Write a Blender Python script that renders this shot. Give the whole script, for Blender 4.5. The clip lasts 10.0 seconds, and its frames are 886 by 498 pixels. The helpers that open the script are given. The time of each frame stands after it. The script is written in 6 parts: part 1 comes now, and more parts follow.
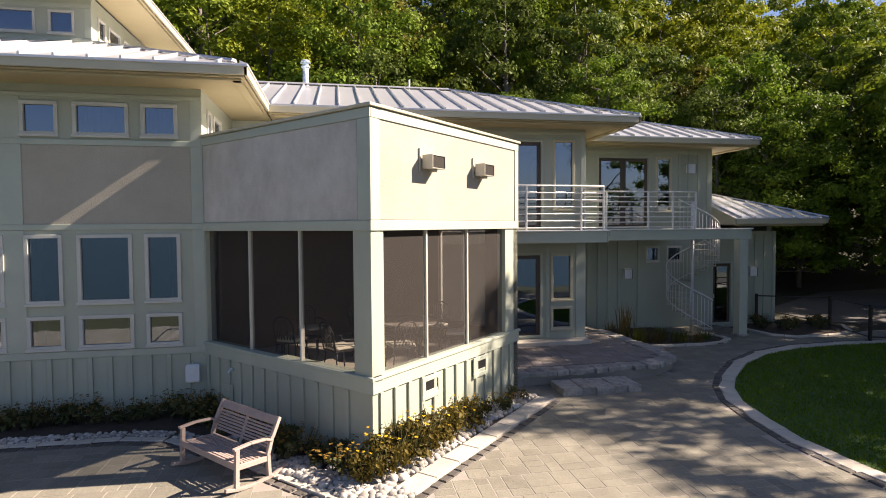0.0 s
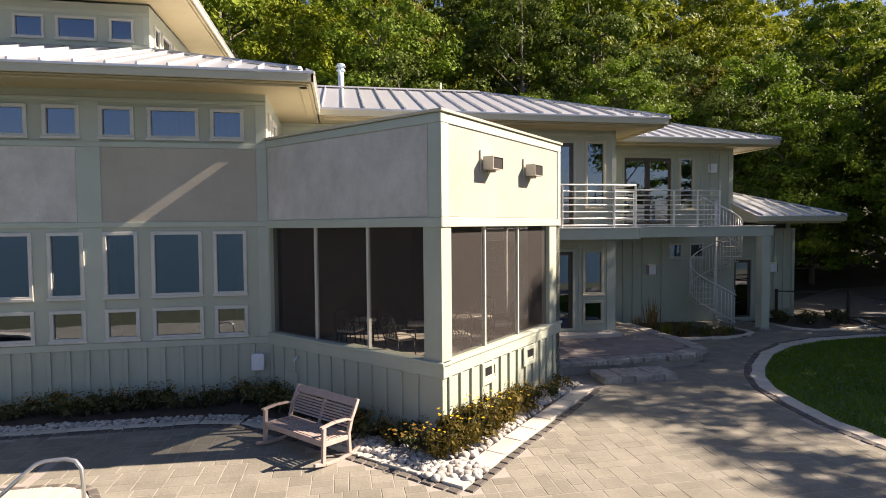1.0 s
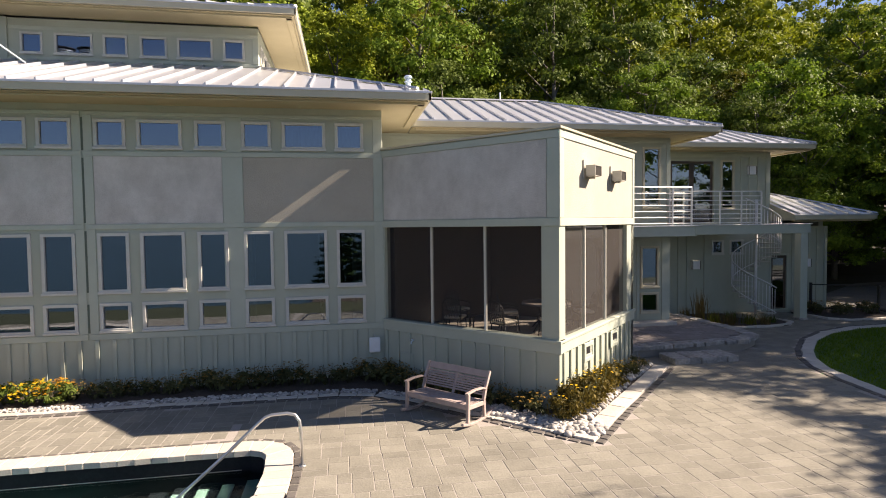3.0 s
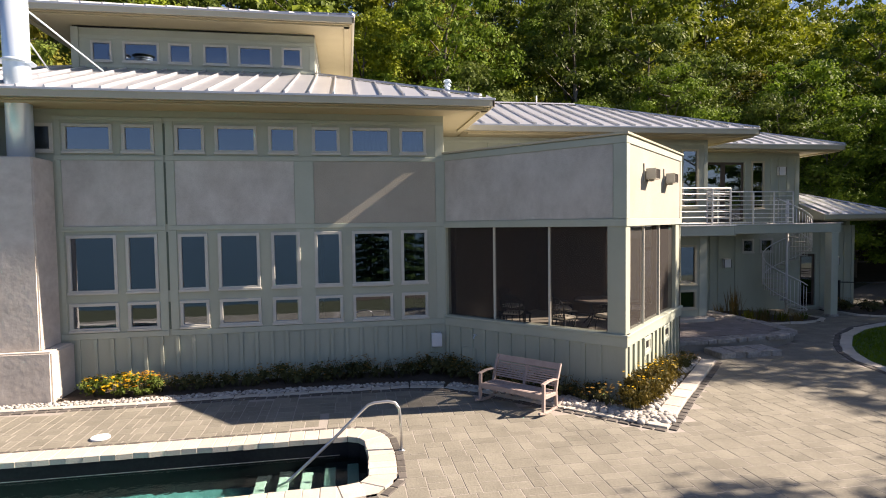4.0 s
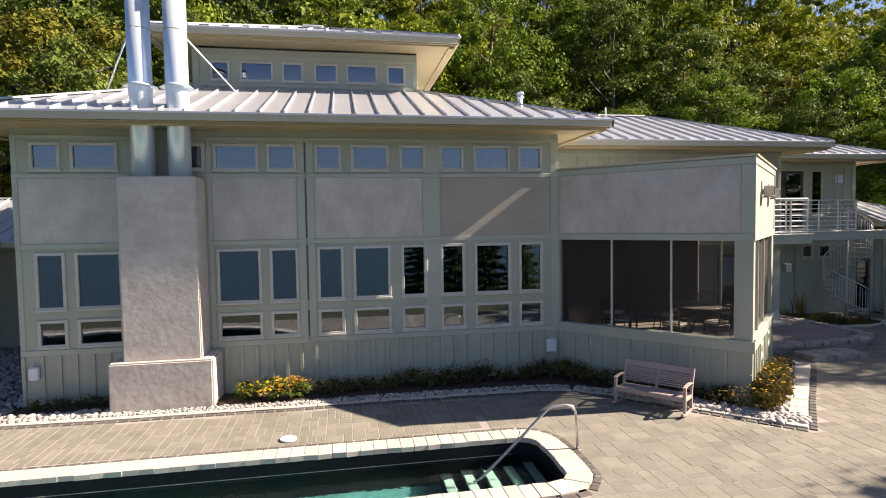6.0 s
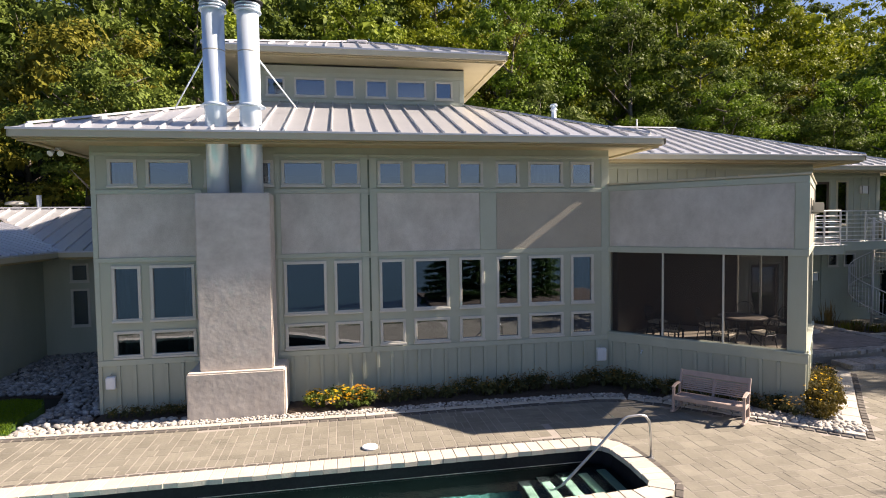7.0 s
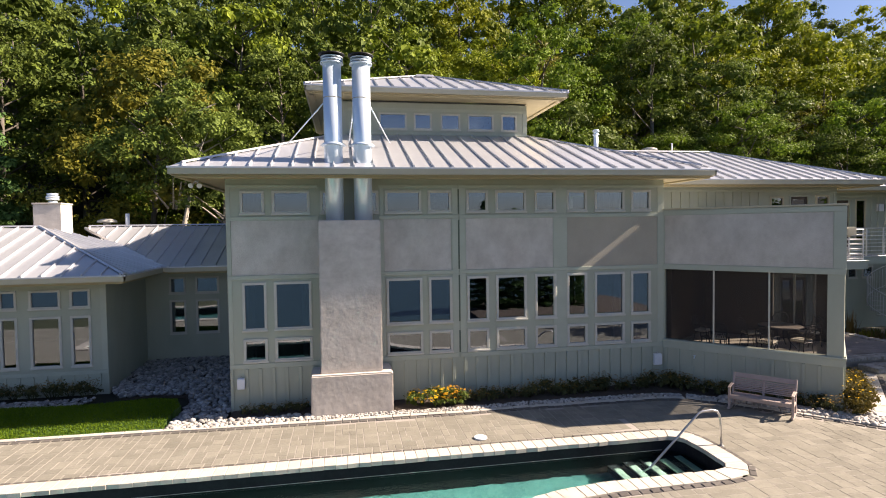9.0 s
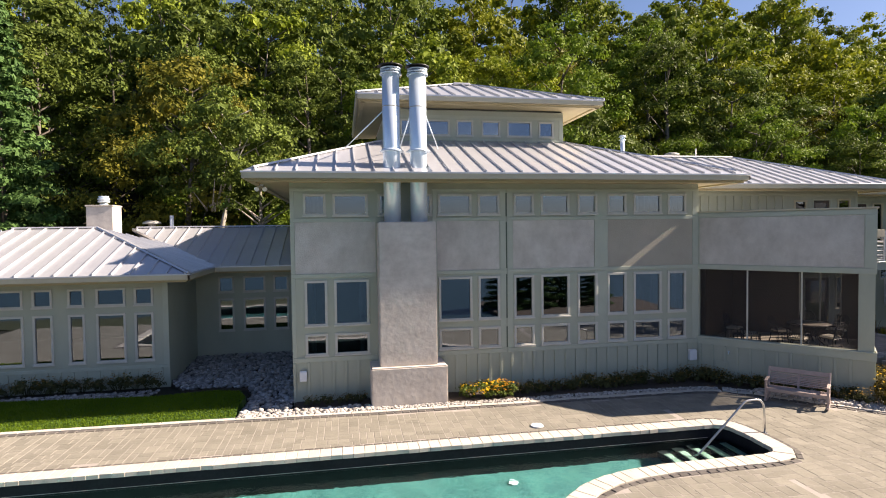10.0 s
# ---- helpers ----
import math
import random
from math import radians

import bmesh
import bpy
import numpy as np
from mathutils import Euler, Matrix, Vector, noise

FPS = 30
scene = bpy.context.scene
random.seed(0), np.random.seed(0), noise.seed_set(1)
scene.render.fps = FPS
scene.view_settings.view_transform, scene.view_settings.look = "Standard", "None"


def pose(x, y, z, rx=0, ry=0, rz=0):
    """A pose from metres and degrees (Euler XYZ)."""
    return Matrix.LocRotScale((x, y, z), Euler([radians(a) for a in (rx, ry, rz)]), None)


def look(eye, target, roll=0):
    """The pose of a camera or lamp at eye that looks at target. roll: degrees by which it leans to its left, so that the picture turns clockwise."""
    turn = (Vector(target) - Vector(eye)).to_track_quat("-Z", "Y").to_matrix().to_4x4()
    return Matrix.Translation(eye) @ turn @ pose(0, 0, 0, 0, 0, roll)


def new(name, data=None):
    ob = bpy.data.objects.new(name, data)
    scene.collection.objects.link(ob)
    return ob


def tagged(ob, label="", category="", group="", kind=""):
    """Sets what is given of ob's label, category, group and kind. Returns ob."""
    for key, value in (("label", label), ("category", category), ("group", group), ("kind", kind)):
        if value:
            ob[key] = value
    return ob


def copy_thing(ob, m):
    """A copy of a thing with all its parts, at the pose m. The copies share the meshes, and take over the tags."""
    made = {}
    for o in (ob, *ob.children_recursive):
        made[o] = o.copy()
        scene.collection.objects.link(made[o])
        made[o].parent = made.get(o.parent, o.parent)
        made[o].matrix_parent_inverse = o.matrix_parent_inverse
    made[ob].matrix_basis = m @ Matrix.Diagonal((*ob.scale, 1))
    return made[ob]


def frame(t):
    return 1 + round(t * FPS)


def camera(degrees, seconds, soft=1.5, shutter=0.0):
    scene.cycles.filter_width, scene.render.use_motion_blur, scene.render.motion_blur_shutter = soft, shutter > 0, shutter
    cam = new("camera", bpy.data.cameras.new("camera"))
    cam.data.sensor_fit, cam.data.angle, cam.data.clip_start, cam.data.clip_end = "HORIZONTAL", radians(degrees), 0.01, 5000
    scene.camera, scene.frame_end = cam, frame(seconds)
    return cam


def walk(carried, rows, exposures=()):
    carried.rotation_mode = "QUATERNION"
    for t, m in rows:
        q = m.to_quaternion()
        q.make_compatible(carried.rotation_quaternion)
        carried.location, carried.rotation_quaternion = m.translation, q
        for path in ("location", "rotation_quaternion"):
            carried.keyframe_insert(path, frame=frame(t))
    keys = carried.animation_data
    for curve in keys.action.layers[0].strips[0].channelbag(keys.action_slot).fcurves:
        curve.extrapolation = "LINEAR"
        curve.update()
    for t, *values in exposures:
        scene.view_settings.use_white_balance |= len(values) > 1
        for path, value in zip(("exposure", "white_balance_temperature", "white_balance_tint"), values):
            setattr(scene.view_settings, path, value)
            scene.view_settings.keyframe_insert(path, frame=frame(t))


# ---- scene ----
cam = camera(76.8, 10.0, soft=1.0)
PATH = [
    (0, (2.961, -12.467, 3.856), (3.326, -10.502, 3.776), -0.4),
    (0.5, (2.358, -12.693, 3.816), (2.72, -10.728, 3.737), -0.5),
    (1, (1.781, -12.976, 3.819), (2.138, -11.01, 3.736), -0.5),
    (1.5, (1.16, -13.367, 3.817), (1.515, -11.4, 3.734), -0.6),
    (2, (0.574, -13.712, 3.846), (0.925, -11.745, 3.762), -0.6),
    (2.5, (-0.071, -14.044, 3.853), (0.278, -12.076, 3.767), -0.6),
    (4, (-2.375, -14.682, 3.913), (-2.039, -12.713, 3.822), -0.8),
    (4.5, (-3.204, -14.938, 3.996), (-2.869, -12.968, 3.902), -0.7),
    (5, (-3.998, -15.034, 4.081), (-3.662, -13.064, 3.986), -0.8),
    (5.5, (-4.87, -14.974, 4.206), (-4.529, -13.006, 4.107), -0.9),
    (7, (-7.463, -15.189, 4.723), (-7.109, -13.223, 4.629), -0.8),
    (7.5, (-8.185, -15.625, 4.923), (-7.834, -13.658, 4.834), -0.8),
    (8, (-8.91, -16.118, 5.114), (-8.56, -14.151, 5.029), -0.8),
    (8.5, (-9.569, -16.55, 5.205), (-9.219, -14.582, 5.127), -0.8),
    (9, (-10.267, -16.906, 5.274), (-9.914, -14.939, 5.197), -0.8),
    (9.5, (-11.085, -17.226, 5.275), (-10.734, -15.259, 5.203), -0.8),
    (10, (-11.977, -17.567, 5.242), (-11.625, -15.599, 5.176), -0.7),
]
walk(cam, [(t, look(eye, target, roll)) for t, eye, target, roll in PATH], exposures=((0.0, 1.64, 6560, 23), (5.5, 1.55, 6430, 23), (10.0, 1.64, 6450, 23)))

# ---------------- light ----------------
SUN = Vector((0.815, -0.042, 0.578)).normalized()
world = bpy.data.worlds.new("sky")
scene.world = world
world.use_nodes = True
wn = world.node_tree
sky = wn.nodes.new("ShaderNodeTexSky")
sky.sky_type = "NISHITA"
sky.sun_disc = False
sky.sun_elevation = math.asin(SUN.z)
sky.sun_rotation = math.atan2(SUN.x, SUN.y)
sky.air_density, sky.dust_density, sky.ozone_density = 1.0, 0.9, 3.8
wn.nodes["Background"].inputs["Strength"].default_value = 0.043
wn.links.new(sky.outputs[0], wn.nodes["Background"].inputs["Color"])
sun = new("sun", bpy.data.lights.new("sun", "SUN"))
sun.data.energy, sun.data.angle, sun.data.color = 5.0, radians(0.55), (1.0, 0.88, 0.66)
sun.matrix_world = look((30, 0, 25), Vector((30, 0, 25)) - SUN)

# ---------------- materials ----------------


def base_mat(name):
    m = bpy.data.materials.new(name)
    m.use_nodes = True
    t = m.node_tree
    return m, t, t.nodes["Principled BSDF"]


def surface(name, dark, light, rough=0.7, scale=3.0, fine=40.0, bump=0.15, metallic=0.0, random_tint=0.0, spec=0.5,
            streak=1.0, stain=0.35, island=False):
    """Painted or mineral surface: broad mottling, fine grain, fine relief, optional tint per piece."""
    m, t, p = base_mat(name)
    L = t.links.new
    geo = t.nodes.new("ShaderNodeNewGeometry")
    mp = t.nodes.new("ShaderNodeMapping")
    mp.inputs["Scale"].default_value = (1, 1, streak)
    L(geo.outputs["Position"], mp.inputs["Vector"])
    n1 = t.nodes.new("ShaderNodeTexNoise")
    n1.inputs["Scale"].default_value, n1.inputs["Detail"].default_value = scale, 6
    n1.inputs["Roughness"].default_value = 0.65
    L(mp.outputs[0], n1.inputs["Vector"])
    n2 = t.nodes.new("ShaderNodeTexNoise")
    n2.inputs["Scale"].default_value, n2.inputs["Detail"].default_value = fine, 4
    L(geo.outputs["Position"], n2.inputs["Vector"])
    add = t.nodes.new("ShaderNodeMath")
    add.operation = "MULTIPLY_ADD"
    L(n1.outputs["Fac"], add.inputs[0])
    add.inputs[1].default_value = 1.0 - stain
    sub = t.nodes.new("ShaderNodeMath")
    sub.operation = "MULTIPLY"
    L(n2.outputs["Fac"], sub.inputs[0])
    sub.inputs[1].default_value = stain
    L(sub.outputs[0], add.inputs[2])
    ramp = t.nodes.new("ShaderNodeValToRGB")
    ramp.color_ramp.elements[0].position, ramp.color_ramp.elements[1].position = 0.3, 0.7
    ramp.color_ramp.elements[0].color, ramp.color_ramp.elements[1].color = (*dark, 1), (*light, 1)
    L(add.outputs[0], ramp.inputs["Fac"])
    col = ramp.outputs["Color"]
    if random_tint:
        hsv = t.nodes.new("ShaderNodeHueSaturation")
        mr = t.nodes.new("ShaderNodeMapRange")
        mr.inputs["To Min"].default_value, mr.inputs["To Max"].default_value = 1 - random_tint, 1 + random_tint
        if island:
            L(geo.outputs["Random Per Island"], mr.inputs["Value"])
        else:
            oi = t.nodes.new("ShaderNodeObjectInfo")
            L(oi.outputs["Random"], mr.inputs["Value"])
        L(mr.outputs[0], hsv.inputs["Value"])
        L(col, hsv.inputs["Color"])
        col = hsv.outputs["Color"]
    L(col, p.inputs["Base Color"])
    p.inputs["Roughness"].default_value, p.inputs["Metallic"].default_value = rough, metallic
    p.inputs["Specular IOR Level"].default_value = spec
    if bump:
        b = t.nodes.new("ShaderNodeBump")
        b.inputs["Strength"].default_value, b.inputs["Distance"].default_value = bump, 0.02
        L(n2.outputs["Fac"], b.inputs["Height"])
        L(b.outputs[0], p.inputs["Normal"])
    return m


SAGE = surface("sage_paint", (0.35, 0.376, 0.300), (0.42, 0.450, 0.366), 0.6, 1.2, 60, 0.08, streak=0.4, stain=0.2)
SAGE_TRIM = surface("sage_trim_paint", (0.378, 0.412, 0.338), (0.446, 0.484, 0.402), 0.55, 1.5, 60, 0.06, stain=0.2)
STUCCO = surface("stucco", (0.42, 0.40, 0.358), (0.63, 0.607, 0.56), 0.9, 1.7, 35, 0.4, streak=0.8, stain=0.12)
STUCCO_TAN = surface("tan_stucco", (0.355, 0.33, 0.27), (0.435, 0.405, 0.335), 0.9, 0.8, 35, 0.4, stain=0.12)
JOINT_STRIP = surface("dark_green_groove_shade", (0.075, 0.10, 0.075), (0.11, 0.14, 0.105), 0.7, 2, 40, 0.05)
CHIMNEY_STUCCO = surface("chimney_stucco", (0.43, 0.385, 0.34), (0.66, 0.61, 0.55), 0.9, 1.3, 7, 0.4, streak=1.6, stain=0.25)
FASCIA = surface("fascia_paint", (0.46, 0.425, 0.305), (0.53, 0.49, 0.36), 0.5, 1.5, 50, 0.05)
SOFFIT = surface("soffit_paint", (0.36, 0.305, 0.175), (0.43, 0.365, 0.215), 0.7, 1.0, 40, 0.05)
ROOF = surface("standing_seam_metal", (0.475, 0.485, 0.51), (0.585, 0.595, 0.62), 0.32, 0.6, 18, 0.04, metallic=0.45, random_tint=0.05)
WHITE_FRAME = surface("window_frame_paint", (0.47, 0.47, 0.42), (0.60, 0.59, 0.53), 0.45, 3, 60, 0.04)
STEEL = surface("galvanised_steel", (0.72, 0.83, 0.93), (0.80, 0.90, 0.98), 0.3, 2, 30, 0.02, metallic=0.5)
STAINLESS = surface("stainless_steel", (0.50, 0.50, 0.50), (0.62, 0.62, 0.61), 0.3, 3, 40, 0.02, metallic=0.85)
RAIL_PAINT = surface("rail_white_metal", (0.62, 0.62, 0.62), (0.78, 0.78, 0.77), 0.35, 4, 60, 0.03, metallic=0.2)
DARK_METAL = surface("dark_metal", (0.015, 0.015, 0.016), (0.04, 0.04, 0.042), 0.45, 5, 60, 0.05, metallic=0.4)
TEAK = surface("weathered_pinkish_teak", (0.32, 0.25, 0.225), (0.43, 0.35, 0.315), 0.65, 6, 80, 0.15, random_tint=0.06)
COPING = surface("pale_limestone", (0.42, 0.385, 0.33), (0.55, 0.51, 0.445), 0.8, 2.5, 30, 0.3, random_tint=0.07)
PAVER = surface("tumbled_paver", (0.163, 0.154, 0.127), (0.260, 0.246, 0.204), 0.9, 1.4, 28, 0.35, spec=0.15, random_tint=0.11, island=True)
PAVER_PIECE = surface("tumbled_paver_piece", (0.163, 0.154, 0.127), (0.260, 0.246, 0.204), 0.9, 1.4, 28, 0.35, spec=0.15, random_tint=0.11)
EDGE_PAVER = surface("dark_edge_paver", (0.068, 0.061, 0.055), (0.125, 0.112, 0.10), 0.85, 3, 30, 0.35, random_tint=0.2, island=True)
JOINT = surface("jointing_sand", (0.25, 0.23, 0.205), (0.34, 0.31, 0.28), 0.95, 3, 60, 0.3)
STONE = surface("rough_limestone_block", (0.15, 0.14, 0.128), (0.44, 0.42, 0.39), 0.85, 5, 14, 0.9, random_tint=0.15)
SOIL = surface("dark_mulch", (0.035, 0.026, 0.02), (0.085, 0.062, 0.046), 0.95, 6, 50, 0.8)
PEBBLE = surface("white_pebble", (0.24, 0.225, 0.20), (0.53, 0.50, 0.465), 0.75, 8, 60, 0.15, random_tint=0.4, island=True)
RIVER_ROCK = surface("grey_river_rock", (0.15, 0.15, 0.152), (0.36, 0.355, 0.345), 0.7, 5, 40, 0.25, random_tint=0.5, island=True)
SHORE_TURF = surface("shore_turf", (0.026, 0.034, 0.013), (0.052, 0.060, 0.022), 0.9, 1.0, 60, 0.4)
TURF = surface("turf_ground", (0.0264, 0.066, 0.0072), (0.054, 0.114, 0.012), 0.9, 1.0, 60, 0.4)
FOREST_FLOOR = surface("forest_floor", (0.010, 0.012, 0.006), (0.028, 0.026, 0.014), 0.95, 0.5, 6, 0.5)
PALE_BARK = surface("pale_tree_bark", (0.22, 0.195, 0.16), (0.44, 0.40, 0.34), 0.9, 4, 20, 0.8, streak=0.3)
BARK = surface("tree_bark", (0.06, 0.05, 0.04), (0.18, 0.16, 0.13), 0.9, 4, 20, 0.8, streak=0.3)
INTERIOR = surface("interior_paint", (0.20, 0.18, 0.15), (0.26, 0.24, 0.20), 0.9, 1, 20, 0.05)
INTERIOR_FLOOR = surface("interior_wood_floor", (0.12, 0.075, 0.045), (0.19, 0.125, 0.08), 0.5, 2, 30, 0.05)
CURTAIN = surface("pale_curtain", (0.55, 0.55, 0.52), (0.72, 0.72, 0.69), 0.9, 3, 40, 0.1)
# Brown of the doors; on the porch interior it stands in for shade.
DOOR_DARK = surface("dark_door_and_porch_shade", (0.045, 0.03, 0.022), (0.085, 0.06, 0.045), 0.4, 3, 40, 0.1)
POOL_DARK = surface("dark_pool_wall", (0.010, 0.011, 0.014), (0.022, 0.024, 0.028), 0.6, 2, 20, 0.1, spec=0.15)
POOL_FLOOR = surface("teal_pool_plaster", (0.0102, 0.07225, 0.07225), (0.07225, 0.2125, 0.204), 0.7, 1.7, 9, 0.1)
POOL_STEP = surface("pale_pool_step", (0.24, 0.31, 0.26), (0.34, 0.41, 0.35), 0.7, 3.0, 20, 0.1)
PLASTIC_WHITE = surface("white_plastic", (0.66, 0.68, 0.70), (0.78, 0.80, 0.82), 0.4, 3, 30, 0.02)
HOOD = surface("hood_grey_metal", (0.38, 0.37, 0.33), (0.50, 0.49, 0.44), 0.45, 4, 40, 0.05, metallic=0.2)
LENS = surface("dark_lamp_glass", (0.02, 0.018, 0.016), (0.045, 0.04, 0.036), 0.5, 4, 40, 0.02, spec=0.2)
ASPHALT = surface("drive_asphalt", (0.055, 0.053, 0.05), (0.09, 0.086, 0.082), 0.9, 1, 50, 0.3)
FLAGSTONE = surface("terrace_paver", (0.19, 0.165, 0.15), (0.29, 0.255, 0.235), 0.85, 2, 30, 0.3, random_tint=0.15, island=True)
PORCH_FLOOR = surface("pale_porch_boards", (0.46, 0.41, 0.34), (0.60, 0.54, 0.46), 0.6, 2, 30, 0.05)
CUSHION = surface("cream_cushion", (0.66, 0.60, 0.48), (0.78, 0.72, 0.60), 0.9, 5, 60, 0.1)


def glass_mat(name, tint, see):
    """Window glass: mirror-like reflection over a view into the room behind."""
    m, t, p = base_mat(name)
    L = t.links.new
    t.nodes.remove(p)
    out = t.nodes["Material Output"]
    tr = t.nodes.new("ShaderNodeBsdfTransparent")
    tr.inputs["Color"].default_value = (*see, 1)
    gl = t.nodes.new("ShaderNodeBsdfGlossy")
    gl.inputs["Roughness"].default_value = 0.015
    gl.inputs["Color"].default_value = (*tint, 1)
    fr = t.nodes.new("ShaderNodeFresnel")
    fr.inputs["IOR"].default_value = 1.62
    mr = t.nodes.new("ShaderNodeMapRange")
    mr.inputs["To Min"].default_value, mr.inputs["To Max"].default_value = 0.22, 1.0
    L(fr.outputs[0], mr.inputs["Value"])
    mix = t.nodes.new("ShaderNodeMixShader")
    L(mr.outputs[0], mix.inputs[0])
    L(tr.outputs[0], mix.inputs[1])
    L(gl.outputs[0], mix.inputs[2])
    nz = t.nodes.new("ShaderNodeTexNoise")
    nz.inputs["Scale"].default_value = 0.9
    geo = t.nodes.new("ShaderNodeNewGeometry")
    L(geo.outputs["Position"], nz.inputs["Vector"])
    b = t.nodes.new("ShaderNodeBump")
    b.inputs["Strength"].default_value, b.inputs["Distance"].default_value = 0.05, 0.05
    L(nz.outputs["Fac"], b.inputs["Height"])
    L(b.outputs[0], gl.inputs["Normal"])
    L(mix.outputs[0], out.inputs["Surface"])
    return m


GLASS = glass_mat("window_glass", (0.60, 0.66, 0.77), (0.50, 0.55, 0.57))


def screen_mat():
    """Insect screen: fine dark mesh that lets part of the light through."""
    m, t, p = base_mat("insect_screen")
    L = t.links.new
    p.inputs["Base Color"].default_value = (0.055, 0.047, 0.043, 1)
    p.inputs["Roughness"].default_value = 0.8
    tr = t.nodes.new("ShaderNodeBsdfTransparent")
    mix = t.nodes.new("ShaderNodeMixShader")
    mix.inputs[0].default_value = 0.29
    L(tr.outputs[0], mix.inputs[1])
    L(p.outputs[0], mix.inputs[2])
    L(mix.outputs[0], t.nodes["Material Output"].inputs["Surface"])
    return m


SCREEN = screen_mat()


def water_mat(name, deep, rough, wave_scale, wave, see):
    m, t, p = base_mat(name)
    L = t.links.new
    t.nodes.remove(p)
    gl = t.nodes.new("ShaderNodeBsdfGlossy")
    gl.inputs["Roughness"].default_value = rough
    fr = t.nodes.new("ShaderNodeFresnel")
    fr.inputs["IOR"].default_value = 1.33
    mix = t.nodes.new("ShaderNodeMixShader")
    if see:
        under = t.nodes.new("ShaderNodeBsdfRefraction")
        under.inputs["Roughness"].default_value, under.inputs["IOR"].default_value = 0.0, 1.33
    else:
        under = t.nodes.new("ShaderNodeBsdfDiffuse")
    under.inputs["Color"].default_value = (*deep, 1)
    nz = t.nodes.new("ShaderNodeTexNoise")
    nz.inputs["Scale"].default_value, nz.inputs["Detail"].default_value = wave_scale, 3
    geo = t.nodes.new("ShaderNodeNewGeometry")
    L(geo.outputs["Position"], nz.inputs["Vector"])
    b = t.nodes.new("ShaderNodeBump")
    b.inputs["Strength"].default_value, b.inputs["Distance"].default_value = wave, 0.05
    L(nz.outputs["Fac"], b.inputs["Height"])
    L(b.outputs[0], gl.inputs["Normal"])
    L(b.outputs[0], under.inputs["Normal"])
    L(b.outputs[0], fr.inputs["Normal"])
    L(fr.outputs[0], mix.inputs[0])
    L(under.outputs[0], mix.inputs[1])
    L(gl.outputs[0], mix.inputs[2])
    L(mix.outputs[0], t.nodes["Material Output"].inputs["Surface"])
    return m


POOL_WATER = water_mat("pool_water", (0.66, 0.88, 0.88), 0.0, 5.0, 0.25, True)
LAKE_WATER = surface("lake_water", (0.017, 0.038, 0.042), (0.026, 0.054, 0.060), 0.35, 0.05, 1.5, 0.2, spec=0.3)


def leaf_mat(name, dark, light):
    m, t, p = base_mat(name)
    L = t.links.new
    geo = t.nodes.new("ShaderNodeNewGeometry")
    oi = t.nodes.new("ShaderNodeObjectInfo")
    ramp = t.nodes.new("ShaderNodeValToRGB")
    ramp.color_ramp.elements[0].color, ramp.color_ramp.elements[1].color = (*dark, 1), (*light, 1)
    nz = t.nodes.new("ShaderNodeTexNoise")
    nz.inputs["Scale"].default_value, nz.inputs["Detail"].default_value = 0.55, 3
    L(geo.outputs["Position"], nz.inputs["Vector"])
    spread = t.nodes.new("ShaderNodeMapRange")
    spread.inputs["From Min"].default_value, spread.inputs["From Max"].default_value = 0.33, 0.67
    L(nz.outputs["Fac"], spread.inputs["Value"])
    both = t.nodes.new("ShaderNodeMix")
    both.inputs["Factor"].default_value = 0.5
    L(geo.outputs["Random Per Island"], both.inputs["A"])
    L(spread.outputs[0], both.inputs["B"])
    L(both.outputs["Result"], ramp.inputs["Fac"])
    hsv = t.nodes.new("ShaderNodeHueSaturation")
    mr = t.nodes.new("ShaderNodeMapRange")
    mr.inputs["To Min"].default_value, mr.inputs["To Max"].default_value = 0.8, 1.2
    L(oi.outputs["Random"], mr.inputs["Value"])
    L(mr.outputs[0], hsv.inputs["Value"])
    L(ramp.outputs["Color"], hsv.inputs["Color"])
    L(hsv.outputs["Color"], p.inputs["Base Color"])
    p.inputs["Roughness"].default_value = 0.6
    p.inputs["Specular IOR Level"].default_value = 0.12
    tl = t.nodes.new("ShaderNodeBsdfTranslucent")
    L(hsv.outputs["Color"], tl.inputs["Color"])
    mix = t.nodes.new("ShaderNodeMixShader")
    mix.inputs[0].default_value = 0.26
    L(p.outputs[0], mix.inputs[1])
    L(tl.outputs[0], mix.inputs[2])
    L(mix.outputs[0], t.nodes["Material Output"].inputs["Surface"])
    return m


LEAF_GREEN = leaf_mat("leaf_green", (0.044, 0.082, 0.011), (0.220, 0.315, 0.026))
# Hill leaves: brightened copies of green and lime, with sun and haze in the colour.
LEAF_HILL_LIT = leaf_mat("leaf_hill_lit", (0.052, 0.084, 0.012), (0.255, 0.315, 0.026))
LEAF_HILL_LIME_LIT = leaf_mat("leaf_hill_lime_lit", (0.080, 0.116, 0.011), (0.350, 0.370, 0.024))
LEAF_LIME = leaf_mat("leaf_lime", (0.072, 0.112, 0.009), (0.325, 0.370, 0.020))
LEAF_OLIVE = leaf_mat("leaf_olive", (0.042, 0.068, 0.015), (0.170, 0.225, 0.036))
LEAF_AMBER = leaf_mat("leaf_amber", (0.044, 0.068, 0.012), (0.245, 0.220, 0.026))
LEAF_PINE = leaf_mat("pine_needles", (0.0375, 0.0825, 0.0225), (0.1125, 0.2025, 0.05625))
LEAF_SHRUB = leaf_mat("shrub_leaves", (0.042, 0.050, 0.022), (0.135, 0.138, 0.056))
LEAF_BRONZE = leaf_mat("bronze_leaves", (0.022, 0.022, 0.007), (0.150, 0.112, 0.020))
